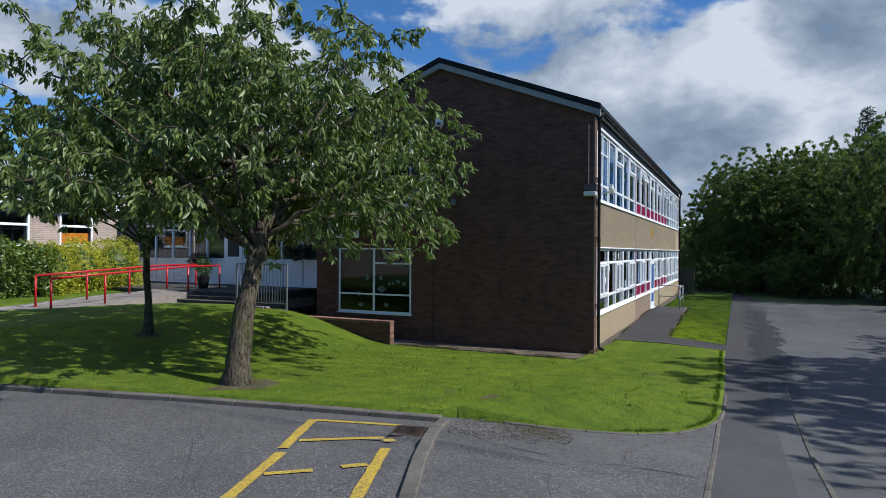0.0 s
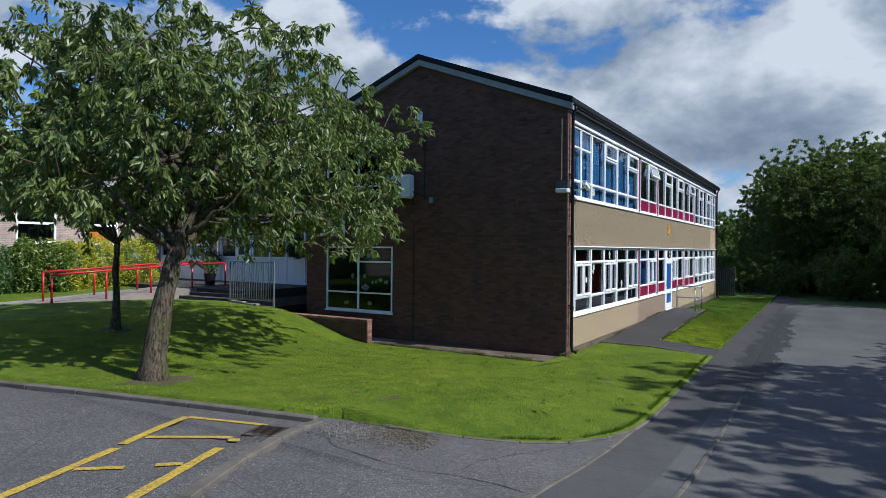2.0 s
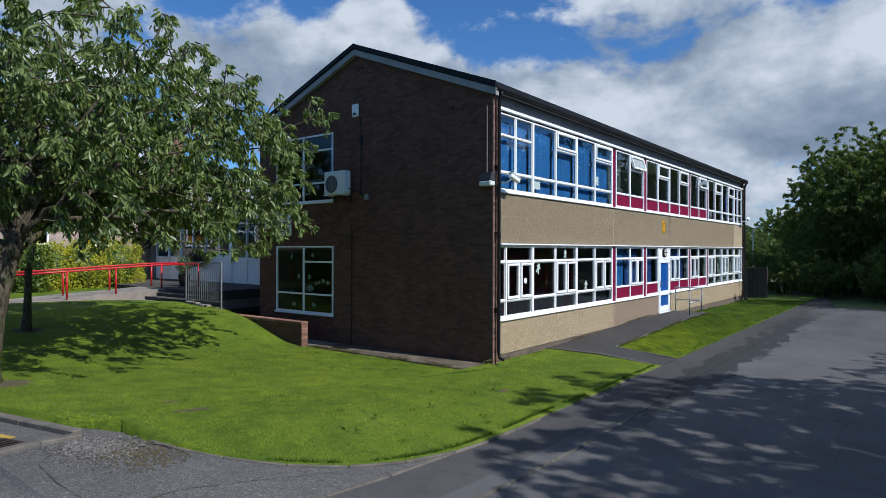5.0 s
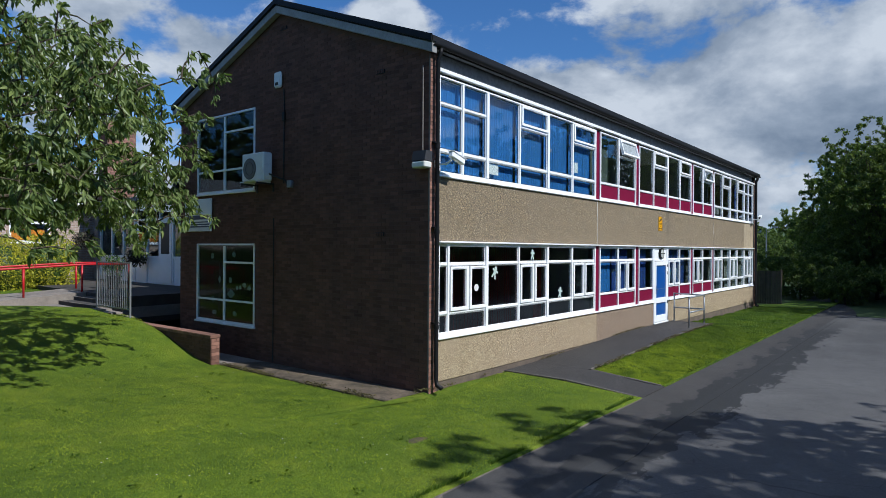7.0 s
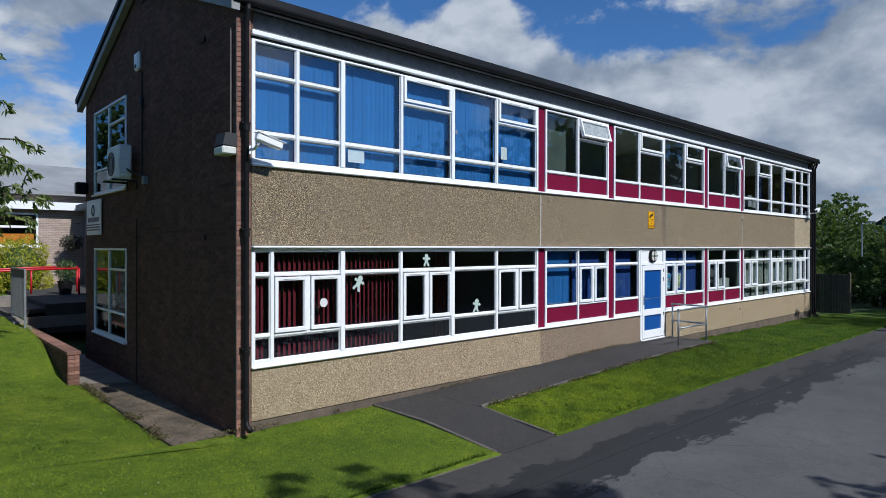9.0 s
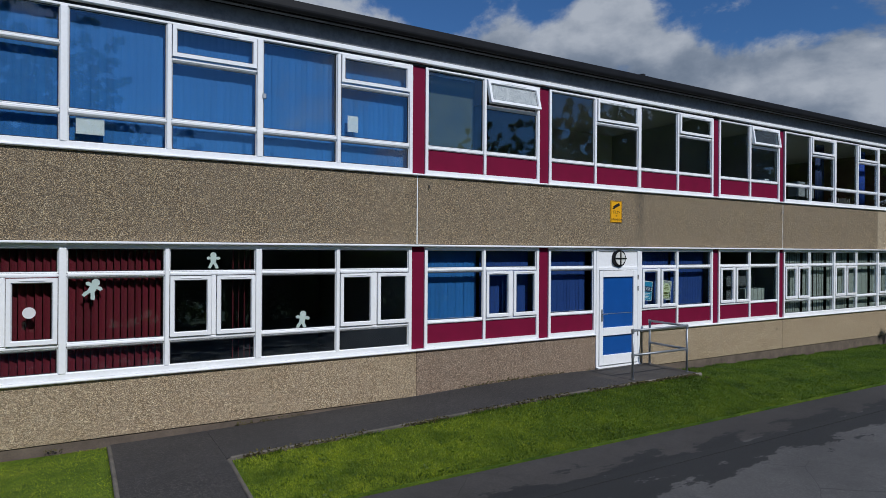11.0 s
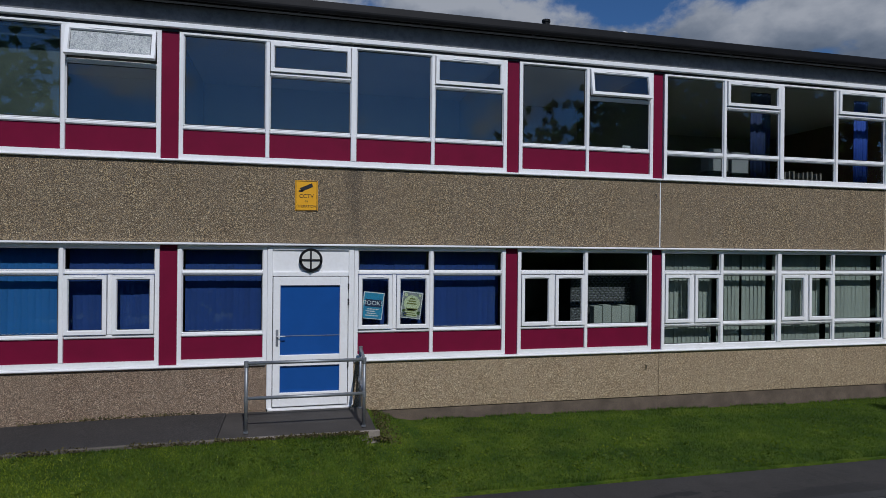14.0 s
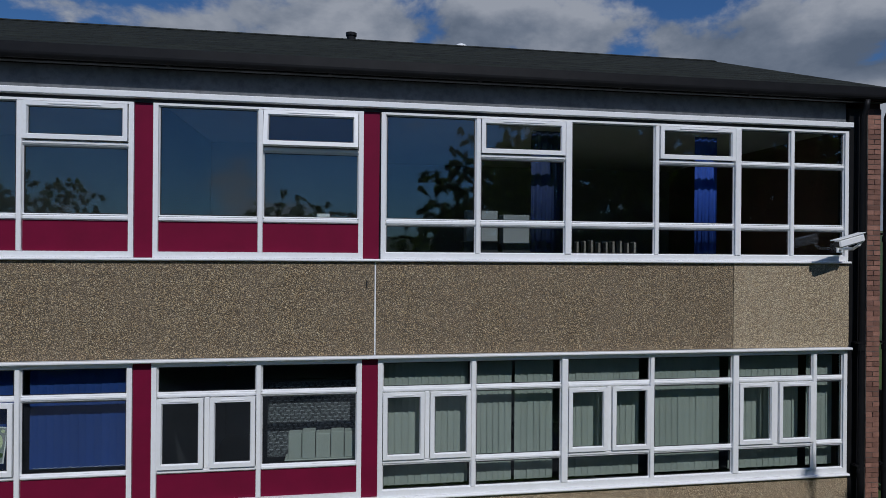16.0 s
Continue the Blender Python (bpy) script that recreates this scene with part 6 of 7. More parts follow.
part("bottom_rail", box(-0.015, 0.015, 0.021, 1.899, 0.34, 0.37), GALV, bal)
for i in range(17):
    y = 0.12 + i * 0.104
    part("bar", box(-0.008, 0.008, y - 0.008, y + 0.008, 0.371, 1.484), GALV, bal)
for y0, y1, z0, z1 in ((8.5, 9.1, 0.35, 0.62), (9.12, 9.7, 0.4, 0.68), (9.72, 10.3, 0.45, 0.72)):
    solid("edging_stone", soft(-1.42, -1.14, y0, y1, z0, z1), CONCRETE, "rough stone block at the top of the bank", "stone")

strip("gravel_strip", PALE_GRAVEL, axis((-8.5, 0.4, -0.6)), lambda x: 14.76 if x > -5.6 else 14.5, lambda x: 15.48, lambda x, y: 0.70 + 0.16 * step(-6, -1, x), 4, "pale gravel strip along the ramp", "gravel", 0.2)

# ---------------------------------------------------------------- entrance: platform, steps, ramp, red rails, porch
solid("entrance_platform", Shape().box(-0.55, 8.6, 10.32, 19.6, 0.2, 0.965), PAVING, "dark concrete entrance platform", "platform", "structure")
steps = thing("entrance_steps", "three shallow concrete entrance steps", "steps")
for i, x in enumerate((-1.35, -0.95)):
    part("step", soft(x, -0.555, 10.35, 12.75, 0.3, 0.762 + 0.102 * i, b=0.015), PAVING, steps)
    part("nosing", soft(x - 0.012, x + 0.06, 10.36, 12.74, 0.763 + 0.102 * i, 0.768 + 0.102 * i, b=0.002), KERB, steps)
ramp_s = Shape().prism([(-5.6, 0.5), (-5.6, 0.70), (-0.56, 0.96), (-0.56, 0.5)], 1, 12.85, 14.75)
solid("entrance_ramp", ramp_s, CONCRETE, "sloping concrete ramp up to the entrance", "ramp", "structure")


def red_rail(pts, label):
    """A handrail over posts: ground points with the rail 0.88 m above."""
    r = thing("handrail", label, "railing", pts[0], group="red handrails of the ramp")
    o = Vector(pts[0])
    top = [tuple(Vector(p) - o + Vector((0, 0, 0.88))) for p in pts]
    part("rail", Shape().tube(top, 0.032, 10), RED_PAINT, r, smooth=True)
    for p, q in zip(pts, top):
        b = Vector(p) - o
        part("post", Shape().tube([tuple(b), q], 0.030, 10), RED_PAINT, r, smooth=True)
        part("post_foot", Shape().disc(tuple(b), (0, 0, 1), 0.07, 0.012, 12), RED_PAINT, r)
    return r


rz = lambda x: 0.70 + 0.26 * (x + 5.6) / 5.04
red_rail([(x, 13.0, rz(x)) for x in (-5.22, -3.65, -2.18, -0.64)] + [(0.75, 13.0, 0.965)], "bright red tubular handrail along the ramp")
red_rail([(x, 14.42, rz(x)) for x in (-4.76, -3.22, -1.75)] + [(-0.27, 14.42, 0.965), (1.0, 14.42, 0.965)], "bright red tubular handrail at the back of the ramp")

porch = thing("entrance_porch", "white glazed entrance porch with panelled lower half", "porch", (2.6, 9.0, 0.965))
PL = 10.55
ys = [0.0, 0.95, 1.9, 2.85, 3.75, 4.7, 5.65, 6.6, 7.55, 8.5, 9.5, PL]
for y in ys:
    part("porch_mullion", soft(-0.04, 0.06, y - 0.035, y + 0.035, 0.0, 2.95), WHITE, porch)
for z in (0.04, 0.98, 2.35, 2.92):
    for a, b in zip(ys, ys[1:]):
        part("porch_transom", soft(-0.035, 0.055, a + 0.036, b - 0.036, z - 0.04, z + 0.04), WHITE, porch)
for a, b in zip(ys, ys[1:]):
    part("porch_panel", box(0.0, 0.03, a + 0.036, b - 0.036, 0.081, 0.939), WHITE, porch, "white boarded panel")
    for z0, z1 in ((1.021, 2.309), (2.391, 2.879)):
        g = part("porch_pane", box(0.005, 0.011, a + 0.036, b - 0.036, z0, z1), GLASS, porch)
        g.visible_shadow = False
part("porch_door", soft(-0.06, -0.036, 4.74, 5.61, 0.06, 2.32, b=0.006), WHITE, porch, "white panelled entrance door")
part("porch_door_pane", box(-0.064, -0.061, 4.88, 5.47, 1.1, 2.2), DARK_GRILLE, porch)
part("porch_roof", Shape().prism([(-0.45, 2.98), (-0.45, 3.12), (3.2, 3.75), (3.2, 3.6)], 1, -0.3, PL + 0.1), PALE_ROOF, porch, "pale sheet roof")
part("porch_fascia", soft(-0.5, -0.455, -0.32, PL + 0.12, 2.93, 3.15), GREY_BOARD, porch)
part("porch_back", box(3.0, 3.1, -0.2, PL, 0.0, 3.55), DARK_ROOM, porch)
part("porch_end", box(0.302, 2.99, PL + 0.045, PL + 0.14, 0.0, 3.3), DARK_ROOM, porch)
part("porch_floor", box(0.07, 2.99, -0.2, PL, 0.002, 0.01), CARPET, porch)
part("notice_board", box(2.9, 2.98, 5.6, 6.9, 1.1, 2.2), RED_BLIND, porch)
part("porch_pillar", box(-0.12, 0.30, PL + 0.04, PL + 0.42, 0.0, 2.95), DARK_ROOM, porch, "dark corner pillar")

back = thing("back_building", "single-storey buff brick wing with white fascia", "building", (0, 20.0, 0.5))
WINS = ((-7.4, -5.6, 1.95, 3.25), (-3.02, -1.60, 1.95, 3.25), (-0.48, 0.88, 1.95, 3.25))
part("wall", slab_with_holes(1, 0.0, 0.3, -30, 2.85, 0.0, 3.4, WINS), PINK_BRICK, back, "buff brick wall")
for i in range(38):
    part("brick_course", box(-12, 2.84, -0.004, 0.0, i * 0.09 + 0.006, i * 0.09 + 0.008), MORTAR, back) if i % 1 == 0 and not any(w[2] - 0.02 < i * 0.09 < w[3] + 0.02 for w in WINS) else None
part("fascia_board", soft(-30.2, 3.0, -0.35, -0.30, 3.38, 3.68), WHITE, back, "white fascia board")
part("flat_roof", box(-30.2, 3.0, -0.298, 12, 3.42, 3.70), PALE_ROOF, back)
part("side_wall", box(2.856, 3.1, 0.0, 10, 0.0, 3.4), PINK_BRICK, back)
part("inner_wall", box(-29.9, 2.8, 4.0, 4.2, 0.0, 3.4), DARK_ROOM, back)
part("inner_floor", box(-29.9, 2.8, 0.31, 3.99, 0.2, 0.4), CARPET, back)
for x0, x1, z0, z1 in WINS:
    s = Shape()
    m = z0 + (z1 - z0) * 0.58
    s.ring(1, -0.02, 0.06, x0, x1, z0, z1, 0.07, 0.07, 0.07, 0.07)
    w = part("window", s, WHITE, back, "white two-light window")
    part("transom", soft(x0 + 0.07, x1 - 0.07, -0.018, 0.058, m - 0.045, m + 0.045), WHITE, w)
    for c, d in ((z0 + 0.07, m - 0.045), (m + 0.045, z1 - 0.07)):
        part("pane", box(x0 + 0.07, x1 - 0.07, 0.02, 0.026, c, d), GLASS, w).visible_shadow = False
    part("window_sill", soft(x0 - 0.05, x1 + 0.05, -0.07, 0.03, z0 - 0.05, z0 - 0.002), WHITE, w)
solid("orange_board", soft(-0.38, 0.76, 20.12, 20.16, 2.52, 2.92, b=0.01), ORANGE, "orange display board behind a window", "board")
wl = thing("bulkhead_light", "round white bulkhead light on the buff wall", "lamp", (-1.02, 20.0, 3.50))
part("lamp_base", Shape().disc((0, 0, 0), (0, -1, 0), 0.19, 0.06, 22), BLACK, wl)
part("diffuser", Shape().disc((0, -0.055, 0), (0, -1, 0), 0.15, 0.03, 22), LENS, wl)
part("guard", Shape().box(-0.18, 0.18, -0.1, -0.087, -0.012, 0.012).box(-0.012, 0.012, -0.101, -0.088, -0.18, 0.18), BLACK, wl)
hall = thing("assembly_hall", "taller hall with pale roof behind the wing", "building", (0, 25, 0.5))
part("wall", box(-16, 12, 0, 9, 0, 4.3), PINK_BRICK, hall)
part("roof", Shape().prism([(-0.5, 4.302), (-0.5, 4.5), (4.5, 6.2), (9.5, 4.5), (9.5, 4.302)], 0, -16.4, 12.4), PALE_ROOF, hall, "pale sheet roof")
chim = thing("chimney", "square red brick chimney stack with a pot", "chimney", (3.72, 20.6, 3.3))
part("stack", box(-0.59, 0.59, -0.4, 0.4, 0.0, 4.30), MORTAR, chim)
for r in range(57):
    z = r * 0.075
    for k in range(6):
        a = -0.59 + 0.2275 * k - (0.11 if r % 2 else 0)
        x0, x1 = max(-0.59, a) + 0.005, min(0.59, a + 0.2275) - 0.005
        if x1 - x0 > 0.04:
            part("brick", box(x0, x1, -0.41, -0.401, z + 0.005, z + 0.070), RED_BRICK, chim)
part("brick_face", box(-0.60, -0.592, -0.4, 0.4, 0.0, 4.30), BRICK_SET, chim)
part("cap", soft(-0.66, 0.66, -0.47, 0.47, 4.301, 4.42), CONCRETE, chim)
part("pot", Shape().tube([(0, 0, 4.42), (0, 0, 4.78)], [0.22, 0.19], 16), GALV, chim)


def potted(x, y, z, r, label):
    p = thing("planter", label, "plant pot", (x, y, z))
    part("pot", Shape().tube([(0, 0, 0), (0, 0, 0.42)], [0.16, 0.22], 14), BLACK, p)
    tuft(part_name="foliage", parent=p, centre=(0, 0, 0.75), radii=(0.28, 0.28, 0.42), n=420, size=0.10, mat=HEDGE_LEAF)


def tuft(part_name, parent, centre, radii, n, size, mat):
    v, f = leaf_cloud(ball_points(n, centre, radii, 0.25), size, 0.5, random.Random(7))
    me = bpy.data.meshes.new(part_name)
    me.from_pydata(v, [], f)
    me.materials.append(mat)
    ob = new(part_name, me)
    ob.parent = parent
    return ob


RNG = np.random.default_rng(4)


def ball_points(n, centre, radii, hollow=0.4):
    d = RNG.normal(size=(n, 3))
    d /= np.linalg.norm(d, axis=1)[:, None]
    r = (hollow ** 3 + (1 - hollow ** 3) * RNG.random(n)) ** (1 / 3)
    return np.array(centre) + d * r[:, None] * np.array(radii)


def leaf_cloud(points, length, droop, rng=None, width=0.42, ways=None, plain=False):
    """Folded leaves (or plain pointed ones) at the points, hanging by droop (0: any way, 1: straight down)."""
    n = len(points)
    d = RNG.normal(size=(n, 3))
    d /= np.linalg.norm(d, axis=1)[:, None]
    d = d * (1 - droop) + np.array([0, 0, -1.0]) * droop
    if ways is not None:
        d += 0.55 * ways
    d /= np.linalg.norm(d, axis=1)[:, None]
    side = np.cross(d, RNG.normal(size=(n, 3)))
    side /= np.linalg.norm(side, axis=1)[:, None] + 1e-9
    up = np.cross(side, d)
    l = length * RNG.uniform(0.7, 1.25, n)[:, None]
    a = points
    sag = np.array([0, 0, -0.10]) * l
    tip = a + d * l + sag * 1.4
    w = l * width / 2
    if plain:
        m = a + d * l * 0.45 + up * l * 0.05
        v = np.stack([a, m + side * w, tip, m - side * w], axis=1).reshape(-1, 3)
        return v.tolist(), np.arange(4 * n).reshape(-1, 4).tolist()
    q1, q2 = a + d * l * 0.30 + up * l * 0.06, a + d * l * 0.68 + up * l * 0.05 + sag * 0.5
    v = np.stack([a, q1 + side * w * 0.85, q2 + side * w * 0.80, tip, q2 - side * w * 0.80, q1 - side * w * 0.85], axis=1).reshape(-1, 3)
    k = np.arange(n)[:, None] * 6
    f = np.concatenate([k + np.array([0, 1, 2, 3]), k + np.array([0, 3, 4, 5])], axis=1).reshape(-1, 4)
    return v.tolist(), f.tolist()


potted(0.55, 13.6, 0.965, 0.2, "dark pot with a leafy shrub by the entrance")
for x, y, z in ((2.2, 10.9, 2.25), (2.18, 15.6, 1.85), (1.9, 19.35, 2.55)):
    hb = thing("hanging_basket", "dark hanging basket full of trailing plants", "hanging basket", (x, y, z), group="hanging baskets")
    part("chain", Shape().tube([(0, 0, 0.25), (0, 0, 0.75), (0.36, 0, 0.80)], 0.012, 5), DARKMETAL, hb)
    part("bowl", Shape().tube([(0, 0, -0.15), (0, 0, 0.0), (0, 0, 0.1)], [0.10, 0.24, 0.27], 14), BLACK, hb)
    tuft("foliage", hb, (0, 0, 0.05), (0.42, 0.42, 0.32), 620, 0.09, FLOWER)

for x, z in ((7.47, 3.49), (18.36, 3.40), (18.2, 0.30)):
    hk = thing("wall_hook", "small rusty iron hook fixed in the pebbled panel", "hook", (x, -0.036, z), group="wall hooks")
    part("spike", Shape().tube([(0, 0.01, 0), (0, -0.03, 0), (0.0, -0.035, -0.06)], 0.008, 6), DARKMETAL, hk)

# ---------------------------------------------------------------- trees


def raw_mesh(name, v, f, mat):
    me = bpy.data.meshes.new(name)
    me.from_pydata(v, [], f)
    me.materials.append(mat)
    return me


def tree(name, label, at, trunk, r0, crown, radii, limbs, twigs, per_twig, leaf, droop, bark, leaves, seed, drop=0.25, hollow=0.35, low=-0.75, bumps=0.22, side=7, dome=1.0, fan=1, leader=(0, 0, 0), thick=0.52, gaps=-9.0, lift=0.0, plain=False):
    """A tapered trunk, curving limbs, twigs to points of an uneven crown, and leaves hanging along the twigs.
    at: foot; trunk, crown, radii: metres from the foot."""
    rnd = random.Random(seed)
    rng = np.random.default_rng(seed)
    root = thing(name, label, "tree", at)
    fork = Vector(trunk[-1])
    s = Shape()
    n = len(trunk)
    pts, rad = [], []
    for i in range(n * 6 - 5):
        a, t = i // 6, (i % 6) / 6
        p = Vector(trunk[a]).lerp(Vector(trunk[min(a + 1, n - 1)]), t)
        k = i / (n * 6 - 6)
        pts.append(p + Vector((rnd.uniform(-1, 1), rnd.uniform(-1, 1), 0)) * r0 * 0.05)
        rad.append(r0 * (1.0 - 0.30 * k + 0.55 * math.exp(-k * 12)))
    pts[0] = Vector((0, 0, -0.12))
    s.tube(pts, rad, 18)
    for i, q in enumerate(s.v):
        centre = pts[min(i // 18, len(pts) - 1)]
        d = Vector(q) - centre
        s.v[i] = tuple(centre + d * (1 + 0.20 * noise.noise((q[0] * 6, q[1] * 6, q[2] * 1.6 + seed)) + 0.10 * noise.noise((q[0] * 15, q[1] * 15, q[2] * 4))))
    part("trunk", s, bark, root, smooth=True)
    lead = Vector(leader)
    if lead.length > 0:
        part("leader", Shape().tube([fork - lead * 0.08, fork + lead * 0.35 + Vector((0.05, -0.04, 0)), fork + lead * 0.7, fork + lead * 1.1], [r0 * 0.72, r0 * 0.58, r0 * 0.42, r0 * 0.16], 10), bark, root, smooth=True)
    c, R = Vector(crown), Vector(radii)
    nodes, node_r = [], []
    for i in range(limbs):
        a = 2 * math.pi * (i + rnd.uniform(-0.3, 0.3)) / limbs
        e = rnd.uniform(-0.30, 0.95)
        end = c + Vector((R.x * math.cos(a) * math.cos(e), R.y * math.sin(a) * math.cos(e), R.z * math.sin(e))) * rnd.uniform(0.62, 0.86)
        foot = fork + lead * rnd.uniform(-0.1, 0.95)
        mid = foot.lerp(end, 0.42) + Vector((rnd.uniform(-1, 1), rnd.uniform(-1, 1), rnd.uniform(-0.2, 0.9))) * 0.09 * (end - foot).length
        m = 9
        line = []
        for k in range(m):
            t = k / (m - 1)
            p = foot * (1 - t) ** 2 + mid * 2 * t * (1 - t) + end * t * t
            p = p + Vector((rnd.uniform(-1, 1), rnd.uniform(-1, 1), rnd.uniform(-1, 1))) * 0.035 * (k > 0)
            line.append(p)
        rr = [r0 * thick * (1 - 0.86 * (k / (m - 1)) ** 0.8) for k in range(m)]
        part("limb", Shape().tube(line, rr, side), bark, root, smooth=True)
        nodes += line[2:]
        node_r += rr[2:]
    d = rng.normal(size=(twigs, 3))
    d /= np.linalg.norm(d, axis=1)[:, None]
    d[:, 2] = np.sign(d[:, 2]) * np.abs(d[:, 2]) ** dome
    rr = (hollow + (1 - hollow) * rng.random(twigs) ** 0.55)
    bump = np.array([1 + bumps * noise.noise((q[0] * 2.1 + seed, q[1] * 2.1, q[2] * 2.1)) + bumps * 0.6 * noise.noise((q[0] * 5.1, q[1] * 5.1 + seed, q[2] * 5.1)) for q in d])
    ends = np.array(tuple(c)) + d * (rr * bump)[:, None] * np.array(tuple(R))
    q = (ends - np.array(tuple(c))) / np.array(tuple(R))
    ends = ends[q[:, 2] > low + lift * (0.85 * q[:, 1] - 0.5 * q[:, 0]) + 0.08 * rng.normal(size=len(q))]
    keep = [noise.noise((q[0] * 0.95 + seed, q[1] * 0.95, q[2] * 1.5)) > gaps for q in ends]
    ends = ends[np.array(keep)]
    ends = ends[np.argsort(((ends - np.array(tuple(fork))) ** 2).sum(1))]
    spots = np.zeros((len(nodes) + 2 * twigs, 3))
    spots[:len(nodes)] = [tuple(p) for p in nodes]
    used = len(nodes)
    sh = Shape()
    lp, lw = [], []
    for q in ends:
        k = int(np.argmin(((spots[:used] - q) ** 2).sum(1)))
        a = Vector(spots[k])
        q = Vector(q)
        mid = a.lerp(q, 0.55) + Vector((0, 0, 0.10 * (q - a).length))
        tip = q + Vector((rnd.uniform(-.1, .1), rnd.uniform(-.1, .1), -drop * rnd.uniform(0.3, 1.0)))
        spots[used], spots[used + 1] = tuple(mid), tuple(q)
        used += 2
        line = [a, mid, q, tip]
        sh.tube(line, [0.016, 0.011, 0.006, 0.003], 3 if plain else 4, cap=False)
        way = (tip - mid).normalized()
        for _ in range(max(1, per_twig // fan)):
            u = (0.25 + 0.75 * rnd.random()) * 3
            i = min(2, int(u))
            p = line[i].lerp(line[i + 1], u - i) + Vector((rnd.gauss(0, 0.05), rnd.gauss(0, 0.05), rnd.gauss(0, 0.035)))
            for _ in range(fan):
                lp.append((p.x + rnd.gauss(0, 0.018), p.y + rnd.gauss(0, 0.018), p.z + rnd.gauss(0, 0.012)))
                lw.append((way.x, way.y, way.z * 0.3))
    part("twig_growth", sh, bark, root, kind="stuff")
    v, f = leaf_cloud(np.array(lp), leaf, droop, ways=np.array(lw), width=0.55 if plain else 0.36, plain=plain)
    ob = new("crown", raw_mesh("crown", v, f, leaves))
    ob.parent = root
    tagged(ob, kind="stuff")
    return root


tree("cherry_tree", "leafy cherry tree with a leaning mossy trunk", (-8.56, 3.26, lawn_a(-8.56, 3.26)), [(0, 0, 0), (0.06, 0.01, 0.7), (0.20, -0.03, 1.4), (0.36, -0.08, 2.05)], 0.185,
     (1.91, 1.54, 3.50), (4.8, 4.1, 3.2), 24, 3600, 40, 0.122, 0.45, BARK, LEAF, 3, 0.26, hollow=0.10, low=-0.30, bumps=0.30, fan=4, leader=(0.45, 0.35, 1.9), thick=0.34, gaps=-0.25, lift=0.13)
tree("cherry_tree", "slim young cherry tree on the grass bank", (-6.5, 7.7, lawn_a(-6.5, 7.7)), [(0, 0, 0), (0.04, 0.05, 0.7), (0.10, 0.2, 1.3), (0.25, 0.4, 1.9)], 0.085,
     (0.2, 0.8, 3.3), (2.8, 2.8, 1.85), 11, 620, 36, 0.135, 0.5, BARK, LEAF, 8, 0.3, fan=4, thick=0.4, low=-0.30, gaps=-0.3)

# woodland: three built trees, then copies
wood_a = tree("woodland_tree", "dense green broadleaf tree of the wood edge", (37, -5.2, -0.5), [(0, 0, 0), (0.1, 0, 1.2), (0.1, 0.1, 2.4)], 0.20,
              (0, 0, 6.0), (4.3, 4.3, 5.2), 14, 1150, 78, 0.135, 0.25, BARK_WOOD, WOOD_LEAF, 21, 0.2, 0.3, -0.95, 0.30, 5, plain=True)
wood_b = tree("woodland_tree", "bushy green broadleaf tree with a ragged top", (34, -10, -0.5), [(0, 0, 0), (-0.1, 0.1, 1.0), (0.0, 0.2, 1.8)], 0.17,
              (0, 0, 5.4), (4.6, 4.6, 5.0), 14, 1150, 78, 0.132, 0.25, BARK_WOOD, WOOD_LEAF, 33, 0.2, 0.3, -0.95, 0.36, 5, plain=True)
wood_c = tree("woodland_tree", "dense green tree in the back row of the wood", (44, -9.5, -0.5), [(0, 0, 0), (0.1, 0, 1.2), (0.1, 0.1, 2.4)], 0.20,
              (0, 0, 5.8), (4.5, 4.5, 5.1), 10, 700, 70, 0.19, 0.25, BARK_WOOD, WOOD_LEAF, 27, 0.2, 0.3, -0.95, 0.30, 4, plain=True)
shrub = tree("shrub", "dark green undergrowth shrub at the wood edge", (29.5, -7, -0.5), [(0, 0, 0), (0.03, 0, 0.25), (0.05, 0.05, 0.5)], 0.06,
             (0, 0, 1.5), (2.1, 2.1, 1.7), 9, 330, 50, 0.12, 0.2, BARK_WOOD, WOOD_LEAF, 44, 0.15, 0.25, -0.98, 0.3, 5, plain=True)


def stand(src, x, y, z, turn_by, k, kz=None):
    ob = copy_thing(src, Matrix.Translation((x, y, z)) @ Matrix.Rotation(radians(turn_by), 4, "Z") @ Matrix.Diagonal((k, k, kz or k, 1)))
    return ob


